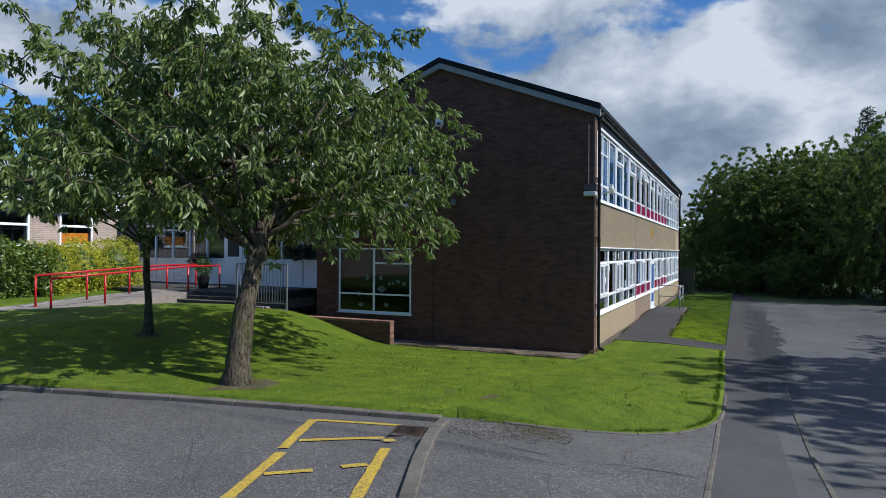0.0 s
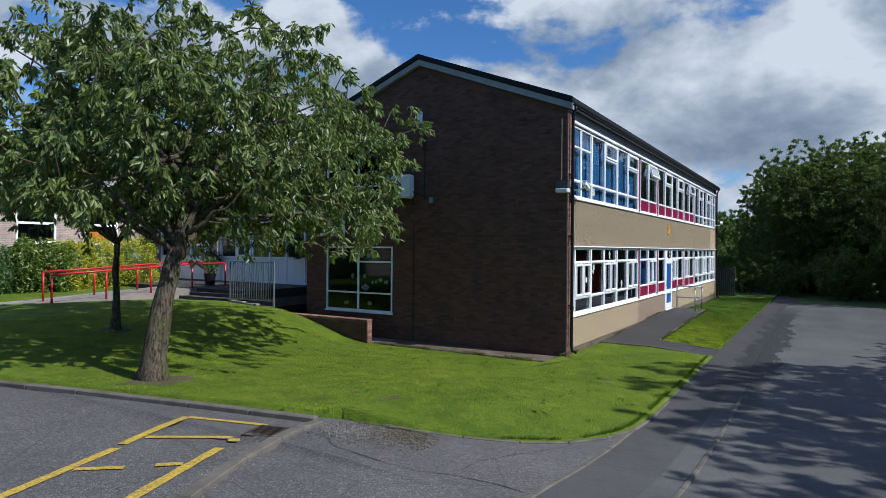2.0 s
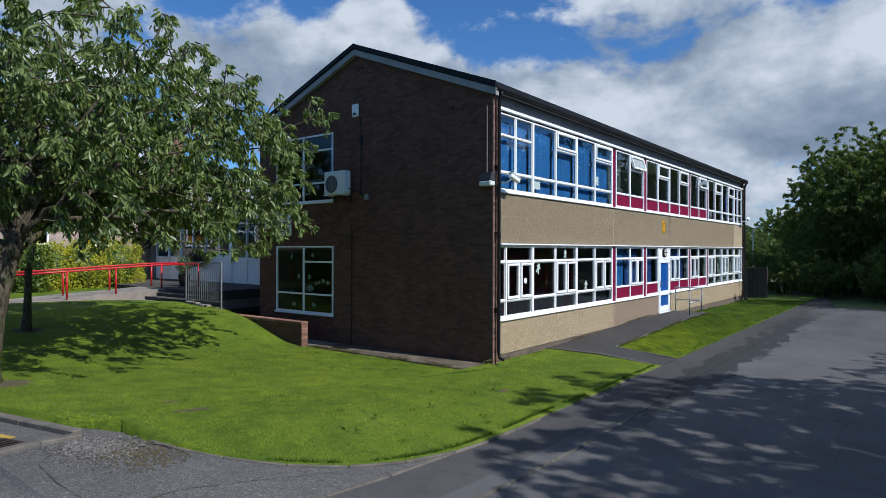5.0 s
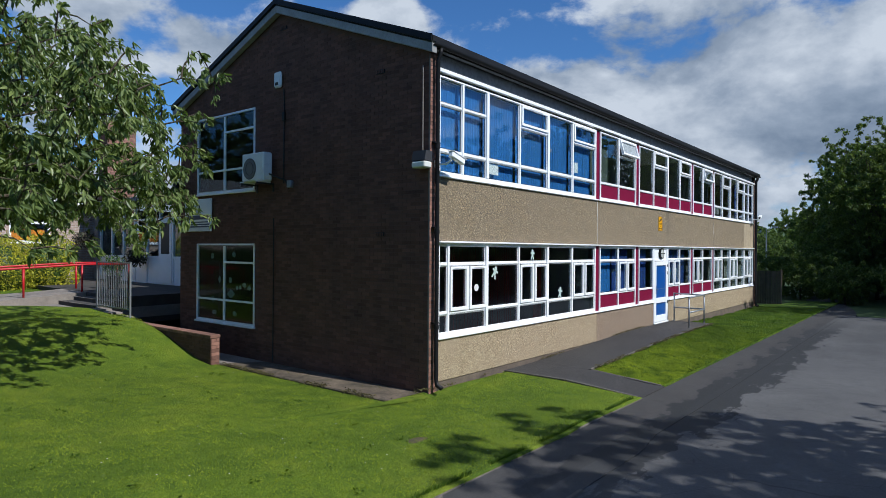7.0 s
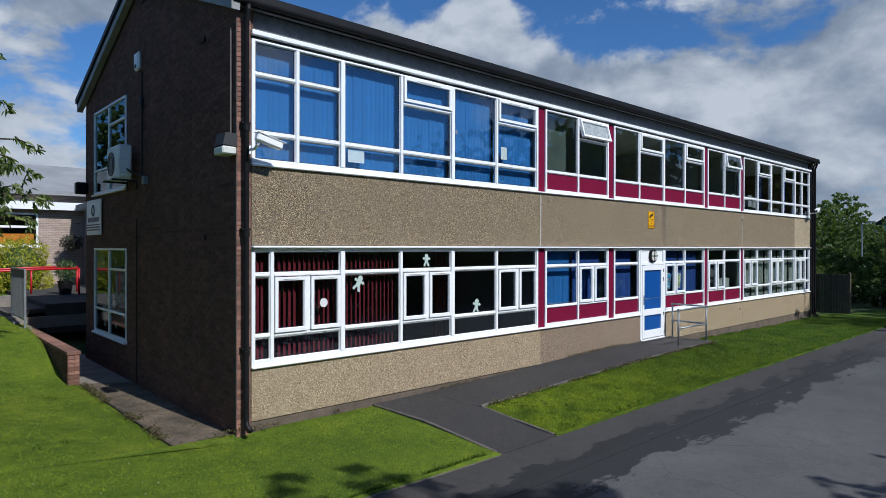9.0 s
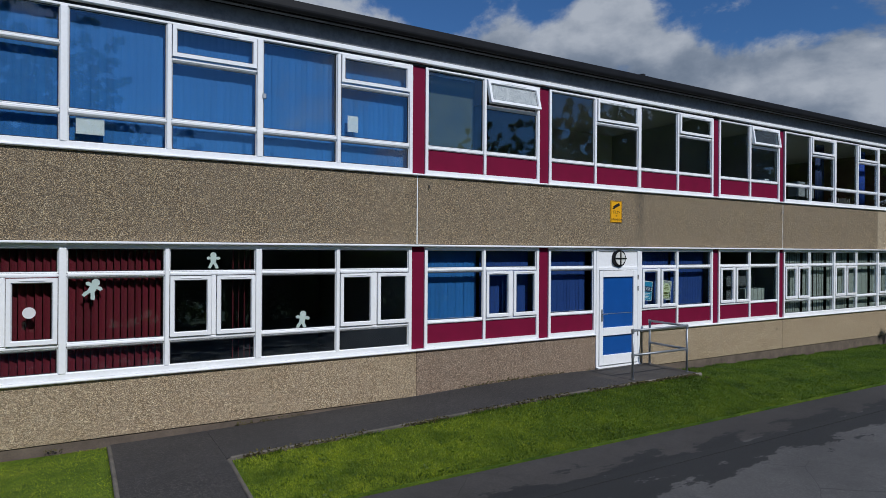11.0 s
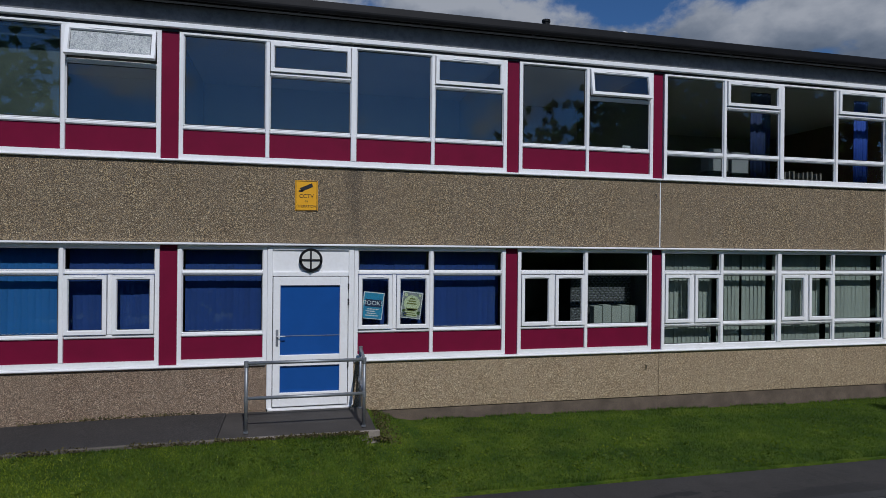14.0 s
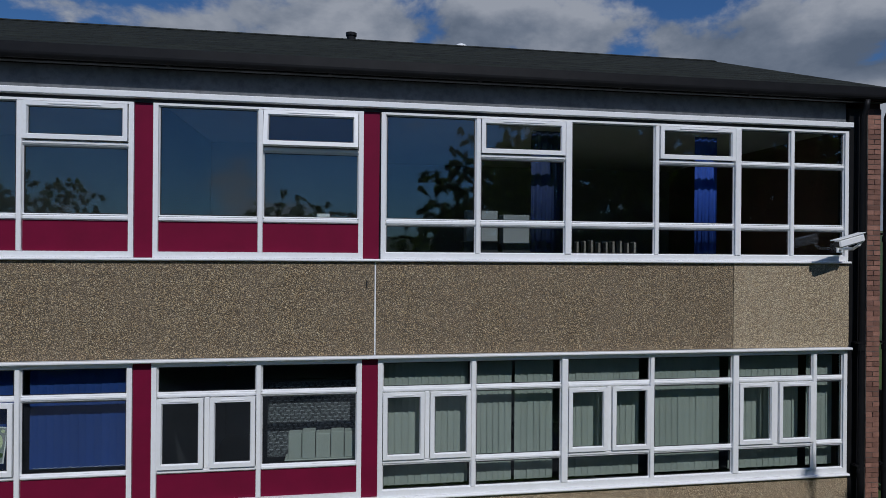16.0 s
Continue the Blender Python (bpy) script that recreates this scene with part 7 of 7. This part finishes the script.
for i, (src, x, y, k, kz) in enumerate((
        (wood_b, 36.5, -4.5, 0.62, 0.82), (wood_b, 47, -4.2, 0.75, 0.70), (wood_a, 40, -8.5, 1.05, 1.06), (wood_a, 31, -13.6, 1.0, 1.10), (wood_c, 28.5, -18.5, 1.05, 1.12),
        (wood_c, 26, -23.5, 1.0, 0.98), (wood_c, 36, -16.5, 1.1, 1.12), (wood_c, 46, -4, 1.0, 0.98), (wood_c, 50, -11, 1.2, 1.15),
        (wood_a, -0.6, -16.1, 1.13, 1.06), (wood_b, 26.0, -11.3, 0.78, 0.98), (wood_b, -5.5, -16.5, 0.98, 1.0), (wood_b, 2.9, -14.6, 0.60, 0.66), (wood_b, 0.4, -14.9, 0.62, 0.70), (wood_c, 5.2, -15.0, 0.60, 0.64), (wood_c, -8.6, 31.5, 0.85, 0.62), (wood_b, 7.6, -14.8, 0.58, 0.62), (wood_c, 15.5, -21, 0.8, 0.62), (wood_c, 23.5, -21.5, 0.8, 0.58), (wood_c, -9, -20, 0.9, 0.85), (wood_c, -20, -19, 1.0, 0.9),
        (wood_c, -12, 40, 1.5, 1.35), (wood_c, -21, 37, 1.5, 1.3), (wood_c, -30, 30, 1.4, 1.2), (wood_c, -40, 12, 1.0, 0.9), (wood_a, 42.5, -3.2, 0.95, 0.95))):
    stand(src, x, y, -0.5, 67 * i + 20, k, kz)
# Row near y -15: unseen shrubs added to darken reflections in lower glass.
for i, (x, y, k) in enumerate(((31.0, -3.4, 0.75), (33.5, -0.9, 0.7), (30.5, -10.2, 1.1), (28.0, -12.6, 1.15), (26.8, -15.4, 1.25), (26, -18.8, 1.2), (36.0, 1.6, 0.9), (32.5, 2.4, 0.7), (29.6, 1.3, 0.55),
                               (35, -3.0, 1.15), (39.5, -2.2, 1.35), (44.5, -1.6, 1.5), (33, -6.6, 1.0), (36, -7.6, 1.25), (40, -5.2, 1.25), (38, 4.8, 1.3), (42, 7.5, 1.2), (2, -15.5, 1.2), (11, -16.5, 1.2), (19, -17, 1.2), (27, -21, 1.2), (-6, -16.5, 1.2), *[(x, -15.2 - 0.5 * (x % 2), 1.25) for x in range(-10, 28, 3)])):
    stand(shrub, x, y, -0.5, 51 * i, k, k * (1.0 + 0.1 * (i % 3)))

fir = thing("conifer", "tall dark conifer rising behind the wood", "tree", (44.5, -13.1, -0.1))
part("trunk", Shape().tube([(0, 0, 0), (0, 0, 14.6)], [0.3, 0.03], 8), BARK_WOOD, fir)
pts, wys = [], []
for i in range(46):
    z = 3.0 + 11.4 * i / 45
    reach = 3.2 * (1 - (z - 2.6) / 12.6) + 0.15
    for k in range(6):
        a = i * 2.4 + k * math.pi / 3 + random.uniform(-.3, .3)
        end = Vector((math.cos(a) * reach, math.sin(a) * reach, z - 0.22 * reach))
        for t in range(int(26 * reach / 2) + 5):
            q = Vector((0, 0, z)).lerp(end, random.random() ** 0.6)
            pts.append((q.x + random.gauss(0, 0.09), q.y + random.gauss(0, 0.09), q.z + random.gauss(0, 0.05)))
            wys.append((math.cos(a), math.sin(a), -0.2))
v, f = leaf_cloud(np.array(pts), 0.26, 0.2, ways=np.array(wys), width=0.3)
ob = new("needles", raw_mesh("needles", v, f, FIR_LEAF))
ob.parent = fir
tagged(ob, kind="stuff")


def hedge(name, label, x0, x1, y0, y1, z0, z1, n, size, mat, step_by=1.15, seed=1):
    """A loosely clipped hedge: rounded mounds side by side, stems inside, leaves thick on the outside."""
    rnd = random.Random(seed)
    h = thing(name, label, "hedge", ((x0 + x1) / 2, (y0 + y1) / 2, z0))
    L, W, H = x1 - x0, y1 - y0, z1 - z0
    count = max(1, round(L / step_by))
    pts, core, s = [], Shape(), Shape()
    for k in range(count):
        cx = -L / 2 + L * (k + 0.5) / count + rnd.uniform(-0.12, 0.12)
        cy = rnd.uniform(-0.12, 0.12)
        rx, ry, rz = L / count * rnd.uniform(0.66, 0.82), W / 2 * rnd.uniform(0.85, 1.05), H * rnd.uniform(0.54, 0.66)
        cz = H * rnd.uniform(0.96, 1.06) - rz
        m = n // count
        d = RNG.normal(size=(m, 3))
        d[:, 1] -= 0.25
        d /= np.linalg.norm(d, axis=1)[:, None]
        r = (np.abs(d) ** 2.6).sum(axis=1) ** (-1 / 2.6)
        lump = np.array([noise.noise((q[0] * 2.2 + x0 + k, q[1] * 2.2, q[2] * 2.2)) * 0.30 + 0.16 * noise.noise((q[0] * 6 + k, q[1] * 6, q[2] * 6)) for q in d])
        r = r * (1 + lump) - np.abs(RNG.normal(0, 0.09, m))
        pts.append(np.array([cx, cy, cz]) + d * r[:, None] * np.array([rx, ry, rz]))
        rows, cols = 7, 14
        base = len(core.v)
        for i in range(rows + 1):
            e = -math.pi / 2 + math.pi * i / rows
            for j in range(cols):
                a = 2 * math.pi * j / cols
                core.v.append((cx + 0.80 * rx * math.cos(e) * math.cos(a), cy + 0.80 * ry * math.cos(e) * math.sin(a), max(0.02, cz + 0.80 * rz * math.sin(e))))
        core.f += [(base + i * cols + j, base + i * cols + (j + 1) % cols, base + (i + 1) * cols + (j + 1) % cols, base + (i + 1) * cols + j) for i in range(rows) for j in range(cols)]
        s.tube([(cx, cy, 0), (cx + 0.1, cy - 0.1, H * 0.5), (cx - 0.05, cy + 0.1, H * 0.85)], [0.04, 0.025, 0.01], 5)
    p = np.concatenate(pts)
    p = p[p[:, 2] > 0.02]
    v, f = leaf_cloud(p, size, 0.15, width=0.5)
    ob = new("foliage", raw_mesh("foliage", v, f, mat))
    ob.parent = h
    tagged(ob, kind="stuff")
    part("stem_growth", s, BARK_WOOD, h, kind="stuff")
    part("inner_growth", core, HEDGE_LEAF, h, smooth=True)
    return h


hedge("hedge", "dark green loosely clipped hedge in front of the wing", -14.0, -4.35, 16.5, 18.3, 0.80, 2.34, 46000, 0.085, HEDGE_LEAF, 1.3, 1)
hedge("shrub", "mid-green glossy laurel shrub by the ramp", -4.4, -2.85, 16.4, 18.1, 0.82, 2.50, 13000, 0.11, LAUREL_LEAF, 0.9, 2)
hedge("golden_shrub", "golden yellow evergreen shrub beside the ramp", -3.05, 0.42, 16.4, 18.5, 0.82, 2.62, 24000, 0.070, GOLD_LEAF, 1.35, 3)

# far side: fence, post, houses on the rise
fence = thing("timber_fence", "weathered close-boarded timber fence by the far gable", "fence", (28.1, -0.85, -0.55))
for i in range(30):
    part("board", soft(-0.012, 0.012, 0.012 + i * 0.118, 0.118 + i * 0.118, 0.0, 1.78 + random.uniform(-0.01, 0.01), b=0.004), TIMBER, fence)
for z in (0.3, 1.45):
    part("fence_rail", box(0.013, 0.06, 0.0, 3.55, z, z + 0.08), TIMBER, fence)
for y in (0.03, 1.8, 3.5):
    part("fence_post", soft(-0.05, 0.05, y - 0.05, y + 0.05, 0.0, 1.85), TIMBER, fence) if y < 0.1 else part("fence_post", soft(0.062, 0.16, y - 0.05, y + 0.05, 0.0, 1.85), TIMBER, fence)
pole = thing("lamp_post", "slim grey lamp post beyond the fence", "lamp post", (58, 5.9, land(58, 5.9)))
part("column", Shape().tube([(0, 0, 0), (0, 0, 5.0), (0.0, -0.6, 5.2)], [0.07, 0.05, 0.04], 8), GALV, pole)
part("lantern", soft(-0.1, 0.1, -1.0, -0.5, 5.15, 5.28, b=0.03), GALV, pole)
for i, (x, y) in enumerate(((380, 74), (400, 52), (365, 92))):
    z = land(x, y)
    h = thing("house", "distant grey house on the green rise", "house", (x, y, z), group="distant houses")
    part("wall", box(-5, 5, -4, 4, -1, 4.2), PALE_ROOF, h)
    part("roof", Shape().prism([(-4.4, 4.2), (0, 6.8), (4.4, 4.2)], 0, -5.2, 5.2), ROOF, h)
far_tree = tree("hedgerow_tree", "distant round hedgerow tree on the rise", (118, 10, land(118, 10) - 0.4), [(0, 0, 0), (0.1, 0, 1.2), (0.1, 0.1, 2.4)], 0.20,
                (0, 0, 5.6), (4.4, 4.4, 4.8), 8, 220, 26, 0.5, 0.25, BARK_WOOD, WOOD_LEAF, 61, 0.2, 0.3, -0.95, 0.30, 4, plain=True)
for i, (x, y, k) in enumerate(((120, 14, 0.9), (140, 7, 1.1), (125, -2, 1.2), (165, 18, 1.0), (110, 24, 0.9), (150, 32, 1.2), (100, -18, 1.3), (85, -8, 1.0), (68, 4.6, 0.42), (74, 7.4, 0.46), (84, 10.5, 0.55), (62, 1.2, 0.5), (95, 15, 0.6), (71, 10.5, 0.36))):
    stand(far_tree, x, y, land(x, y) - 0.4, 80 * i, k)
dome = thing("roof_dome", "small white domed cowl behind the ridge", "vent", (20.45, 4.75, roof_z(4.75)))
part("collar", Shape().tube([(0, 0, -0.05), (0, 0, 0.09)], 0.115, 16), WHITE, dome)
part("cowl", Shape().tube([(0, 0, 0.091), (0, 0, 0.13), (0, 0, 0.17), (0, 0, 0.20)], [0.15, 0.14, 0.10, 0.03], 16), WHITE, dome, smooth=True)
vent = thing("roof_vent", "small black vent pipe on the ridge", "vent", (18.15, 4.56, 8.02))
part("pipe", Shape().tube([(0, 0, 0), (0, 0, 0.12)], 0.09, 12), BLACK, vent)
part("cowl", Shape().tube([(0, 0, 0.1), (0, 0, 0.16)], 0.11, 12), BLACK, vent)


# ---------------------------------------------------------------- mown blades and daisies
def blades(name, label, n, place, tall=1.0, mat=None, broad=1.0):
    pts = []
    while len(pts) < n:
        p = place()
        if p:
            pts.append(p)
    a = np.array(pts)
    m = len(a)
    th = RNG.random(m) * 2 * math.pi
    w = (0.004 + 0.004 * RNG.random(m)) * broad
    h = (0.022 + 0.028 * RNG.random(m)) * tall
    side = np.stack([np.cos(th) * w, np.sin(th) * w, np.zeros(m)], axis=1)
    tip = a + np.stack([RNG.normal(0, 0.014, m), RNG.normal(0, 0.014, m), h], axis=1)
    v = np.stack([a - side, a + side, tip], axis=1).reshape(-1, 3)
    f = np.arange(3 * m).reshape(-1, 3)
    tagged(new(name, raw_mesh(name, v.tolist(), f.tolist(), mat or BLADE)), label, "grass", kind="stuff")


def spot_a():
    x, y = random.uniform(-9.5, 2.4), random.uniform(-3.15, 10.3)
    if y < -0.12:
        if y < south_edge(x) + 0.02 if x < -5.0 else False:
            return None
        if x < -8.0:
            return None
    else:
        if x < kerb_x(y) + 0.14 or x > (-0.92 if y < 5 else -1.15):
            return None
    return (x, y, lawn_a(x, y) - 0.004)


def spot_b():
    x = 3.76 + 14.5 * random.random() ** 0.9
    y = random.uniform(-3.13, -1.56 if x < 13.1 else -0.1)
    if random.random() < step(9.5, 18.0, x + 2.2 * noise.noise((x * 0.9, y * 0.9, 2.0))):
        return None
    return (x, y, lawn_b(x, y) - 0.004)


def spot_c():
    x = random.uniform(8.5, 26)
    y = random.uniform(-3.13, -1.56 if x < 13.1 else -0.1)
    if random.random() > step(9.5, 18.0, x + 2.2 * noise.noise((x * 0.9, y * 0.9, 2.0))):
        return None
    return (x, y, lawn_b(x, y) - 0.004)


def spot_edge():
    """Ragged tufts where the grass meets the path edging, the wall and the footway."""
    k = random.randrange(4)
    if k == 0:
        x, y = random.uniform(13.3, 25.6), -0.07 - abs(random.gauss(0, 0.03))
    elif k == 1:
        x, y = random.uniform(3.8, 26), -3.12 + abs(random.gauss(0, 0.03))
    elif k == 2:
        x, y = random.uniform(4.2, 12.8), -1.58 - abs(random.gauss(0, 0.03))
    else:
        x = random.uniform(-7.5, 2.2)
        y = max(-3.12, south_edge(x) + 0.04 if x < -5 else -3.12) + abs(random.gauss(0, 0.03))
        return (x, y, lawn_a(x, y) - 0.004) if noise.noise((x * 1.7, 3.1, 0)) > -0.25 else None
    if noise.noise((x * 1.7, k * 5.3, 0)) < -0.1:
        return None
    return (x, y, lawn_b(x, y) - 0.004)


blades("grass_blades", "short mown grass blades on the bank", 240000, spot_a, 0.55, None, 0.8)
def near_half(p):
    return p and p[0] + 1.5 * noise.noise((p[0] * 0.8, p[1] * 0.8, 5.0)) + random.gauss(0, 1.5) < 8.0


def spot_b_near():
    p = spot_b()
    return p if near_half(p) else None


def spot_b_far():
    p = spot_b()
    return p if p and not near_half(p) else None


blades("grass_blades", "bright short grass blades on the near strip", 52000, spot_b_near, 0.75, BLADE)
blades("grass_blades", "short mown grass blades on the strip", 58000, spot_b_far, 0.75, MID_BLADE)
blades("grass_blades", "mossy grass blades coloured darker for shade at the far end of the strip", 80000, spot_c, 0.75, MOSS_SHADE_BLADE)
blades("edge_tufts", "ragged tufts of longer grass along the lawn edges", 9000, spot_edge, 1.3, MOSS_SHADE_BLADE)
base_growth = []
for _ in range(1500):
    x = random.uniform(-0.4, 13.2)
    if noise.noise((x * 0.9, 1.7, 0)) < -0.05:
        continue
    y = -0.075 - abs(random.gauss(0, 0.03))
    base_growth.append((x, y, path_z(max(x, 2.4)) + random.uniform(0.0, 0.03)))
for _ in range(1600):
    y = random.uniform(-0.1, 5.0)
    if noise.noise((y * 1.1, 4.4, 0)) < -0.2:
        continue
    x = -0.90 + random.gauss(0.03, 0.05)
    base_growth.append((x, y, -0.465 + random.uniform(0.0, 0.035)))
for _ in range(500):
    x, y = random.uniform(-0.86, -0.02), random.uniform(0.0, 5.0)
    if noise.noise((x * 3.0, y * 1.5, 8.0)) > 0.18:
        base_growth.append((x, y, -0.453))
for _ in range(2600):
    x = random.uniform(3.9, 12.9)
    if noise.noise((x * 1.6, 9.1, 0)) > -0.22:
        y = -1.545 + random.gauss(0, 0.03) + 0.05 * noise.noise((x * 2.3, 2.2, 0))
        base_growth.append((x, y, max(lawn_b(x, y), path_z(x)) + random.uniform(0.0, 0.02)))
for _ in range(700):
    x, y = 13.2 + abs(random.gauss(0, 0.14)), random.uniform(-1.45, -0.08)
    base_growth.append((x, y, lawn_b(x, y) + random.uniform(0.0, 0.02)))
for _ in range(900):
    x = random.uniform(11.0, 13.3)
    base_growth.append((x, -1.49 - abs(random.gauss(0, 0.025)), max(lawn_b(x, -1.5), -0.28) + random.uniform(0.0, 0.02)))
v, f = leaf_cloud(np.array(base_growth), 0.04, 0.0, width=0.5)
tagged(new("wall_foot_weeds", raw_mesh("wall_foot_weeds", v, f, DRY_WEED)), "dry brown weeds and moss along the foot of the walls", "weeds", kind="stuff")
weeds = []
for _ in range(260):
    x, y = random.uniform(-7.5, 25), random.uniform(-3.1, 6)
    if not (x < -1.3 and y > -2.9) and not (13.3 < x and y < -0.25):
        continue
    if x < -1.3 and (x < kerb_x(max(y, 0)) + 0.3 or (y < 0 and y < south_edge(x) + 0.2)):
        continue
    z = lawn_a(x, y) if x < 3 else lawn_b(x, y)
    r = random.uniform(0.02, 0.05)
    weeds += [(x + random.gauss(0, r), y + random.gauss(0, r), z + random.uniform(0.005, 0.03)) for _ in range(9)]
for _ in range(520):
    x, y = random.uniform(3.9, 24.0), random.uniform(-3.05, -1.6)
    if noise.noise((x * 0.7, y * 1.3, 6.0)) > -0.05:
        weeds += [(x + random.gauss(0, 0.03), y + random.gauss(0, 0.03), lawn_b(x, y) + random.uniform(0.01, 0.035)) for _ in range(7)]
v, f = leaf_cloud(np.array(weeds), 0.045, 0.0, width=0.6)
tagged(new("lawn_weeds", raw_mesh("lawn_weeds", v, f, MID_BLADE)), "small broad-leaved weeds in the grass", "weeds", kind="stuff")
dz = Shape()
for i in range(190):
    x, y = (random.gauss(-2.6, 0.9), random.gauss(4.6, 2.0)) if i % 3 == 0 else (random.gauss(-8.2, 0.7), random.gauss(2.0, 1.0)) if i % 3 == 1 else (random.gauss(-2.0, 2.0), random.gauss(-1.2, 0.8))
    if x > -1.2 or y > 8 or (y < 0 and y < max(-2.9, south_edge(x) + 0.2)) or x < kerb_x(max(y, 0.0)) + 0.2:
        continue
    z = lawn_a(x, y) + 0.035
    n = len(dz.v)
    for k in range(6):
        dz.v.append((x + 0.009 * math.cos(k * 1.047), y + 0.009 * math.sin(k * 1.047), z))
    dz.f.append(tuple(range(n, n + 6)))
tagged(new("daisies", dz.mesh("daisies", PAPER, tidy=False)), "scattered small white daisies in the grass", "flowers", kind="stuff")

# ---------------------------------------------------------------- the yard on its own grid
def yard(x, y, z):
    """From the yard's own grid, west and north of the school, to the place's: a little wider and lower."""
    return (1.065 * x + 0.10, 1.085 * y - 0.02 * x * np.clip((y + 3.2) / 3.2, 0, 1) + 0.20, 1.085 * z + 0.012 * x + 0.004 * y - 0.29)


def spread(ob, lift):
    """Lays out the points of a ground piece on the yard's grid, fading out towards the facade."""
    me = ob.data
    v = np.empty(3 * len(me.vertices))
    me.vertices.foreach_get("co", v)
    v = v.reshape(-1, 3)
    ramp_of = lambda a, b, u: (lambda t: t * t * (3 - 2 * t))(np.clip((u - a) / (b - a), 0, 1))
    w = np.maximum(ramp_of(0.4, -0.9, v[:, 0]), ramp_of(8.0, 10.0, v[:, 1]))
    near = w * ramp_of(-200, -60, v[:, 0]) * ramp_of(200, 60, v[:, 1])
    x, y, z = yard(*v.T)
    v += np.stack([(x - v[:, 0]) * near, (y - v[:, 1]) * near, (z - v[:, 2]) * near * lift], axis=1)
    me.vertices.foreach_set("co", v.ravel())
    me.update()


FLAT = ("lawn", "road", "pavement", "forecourt", "ground", "path", "grass_blades", "edge_tufts", "wall_foot_weeds", "lawn_weeds", "daisies",
        "stone_chippings", "soil_crumbs", "bare_earth", "asphalt_crack", "yellow_line", "apron_slab", "sunken_yard")
RAISED = ("entrance_yard", "gravel_strip", "entrance_platform", "entrance_ramp", "orange_board", "edging_stone")
ROOTED = ("cherry_tree", "drain_grate")
GROWN = ("hedge", "golden_shrub", "handrail", "entrance_porch", "back_building", "assembly_hall", "chimney", "planter", "hanging_basket", "balustrade",
         "low_brick_wall", "entrance_steps", "bulkhead_light", "shrub")
FEET = {"low_brick_wall": (-1.0, 5.0, 0.45), "entrance_steps": (-0.9, 11.5, 0.6)}
for ob in [o for o in scene.objects if not o.parent]:
    kind = ob.name.split(".")[0]
    if kind in FLAT:
        high = kind == "lawn" and "hedge" in ob["label"]
        spread(ob, 1.0 if high else 0.0)
    elif kind in RAISED:
        spread(ob, 1.0)
    elif kind in ("kerb", "edging"):
        for stone in ob.children:
            spread(stone, 0.0)
    elif kind in ROOTED:
        x, y, z = ob.location
        ob.location = (*yard(x, y, z)[:2], z)
        ob.scale = ob.scale * (1.075 if kind == "cherry_tree" else 1.0)
    elif kind in GROWN and (ob.location.y > 7 or kind in FEET) and ob.location.x < 8 and ob.location.y < 29:
        foot = Vector(FEET.get(kind, ob.location))
        ob.location = Vector(yard(*foot)) + (ob.location - foot) * 1.078
        ob.scale = ob.scale * 1.078

# ---------------------------------------------------------------- bricks, last


def in_gable_window(y, z, w):
    return any(a - w / 2 + 0.01 < y < b + w / 2 - 0.01 and c - 0.06 < z < d for a, b, c, d in GABLE_WINDOWS) or z + 0.06 > roof_z(y) - 0.36


brick_wall(gable, BRICK, BRICK_SET, DARK_MORTAR, lambda u, z, d: (0.014 - d, u, z), 0.0, WID, -0.8, 7.7, in_gable_window,
           lambda u, z: u < 1.6 and 0.3 < z < 2.5, 0.006)
pier_parts = [o for o in school.children if o.name.startswith("pier") and not o.name.startswith(("pier_core", "pier_board"))]
for p, x0, x1 in ((pier_parts[0], 0.0, 0.228), (pier_parts[1], 25.72, LEN)):
    brick_wall(p, RED_BRICK, RED_BRICK, MORTAR, lambda u, z, d: (u, -0.02 - d, z), x0, x1, -0.5, 5.95, lambda u, z, w: False, lambda u, z: True, 0.010)
core = [o for o in low_wall.children if o.name.startswith("wall_core")][0]
brick_wall(core, RED_BRICK, RED_BRICK, MORTAR, lambda u, z, d: (u, 5.012 - d, z), -1.108, -0.912, -0.35, 0.40, lambda u, z, w: False, lambda u, z: True, 0.010)
brick_wall(core, BRICK, BRICK_SET, DARK_MORTAR, lambda u, z, d: (-1.108 - d, u, z), 5.012, 10.3, -0.20, 0.40, lambda u, z, w: z < lawn_a(-1.2, u) - 0.1, lambda u, z: u < 8, 0.010, 250)
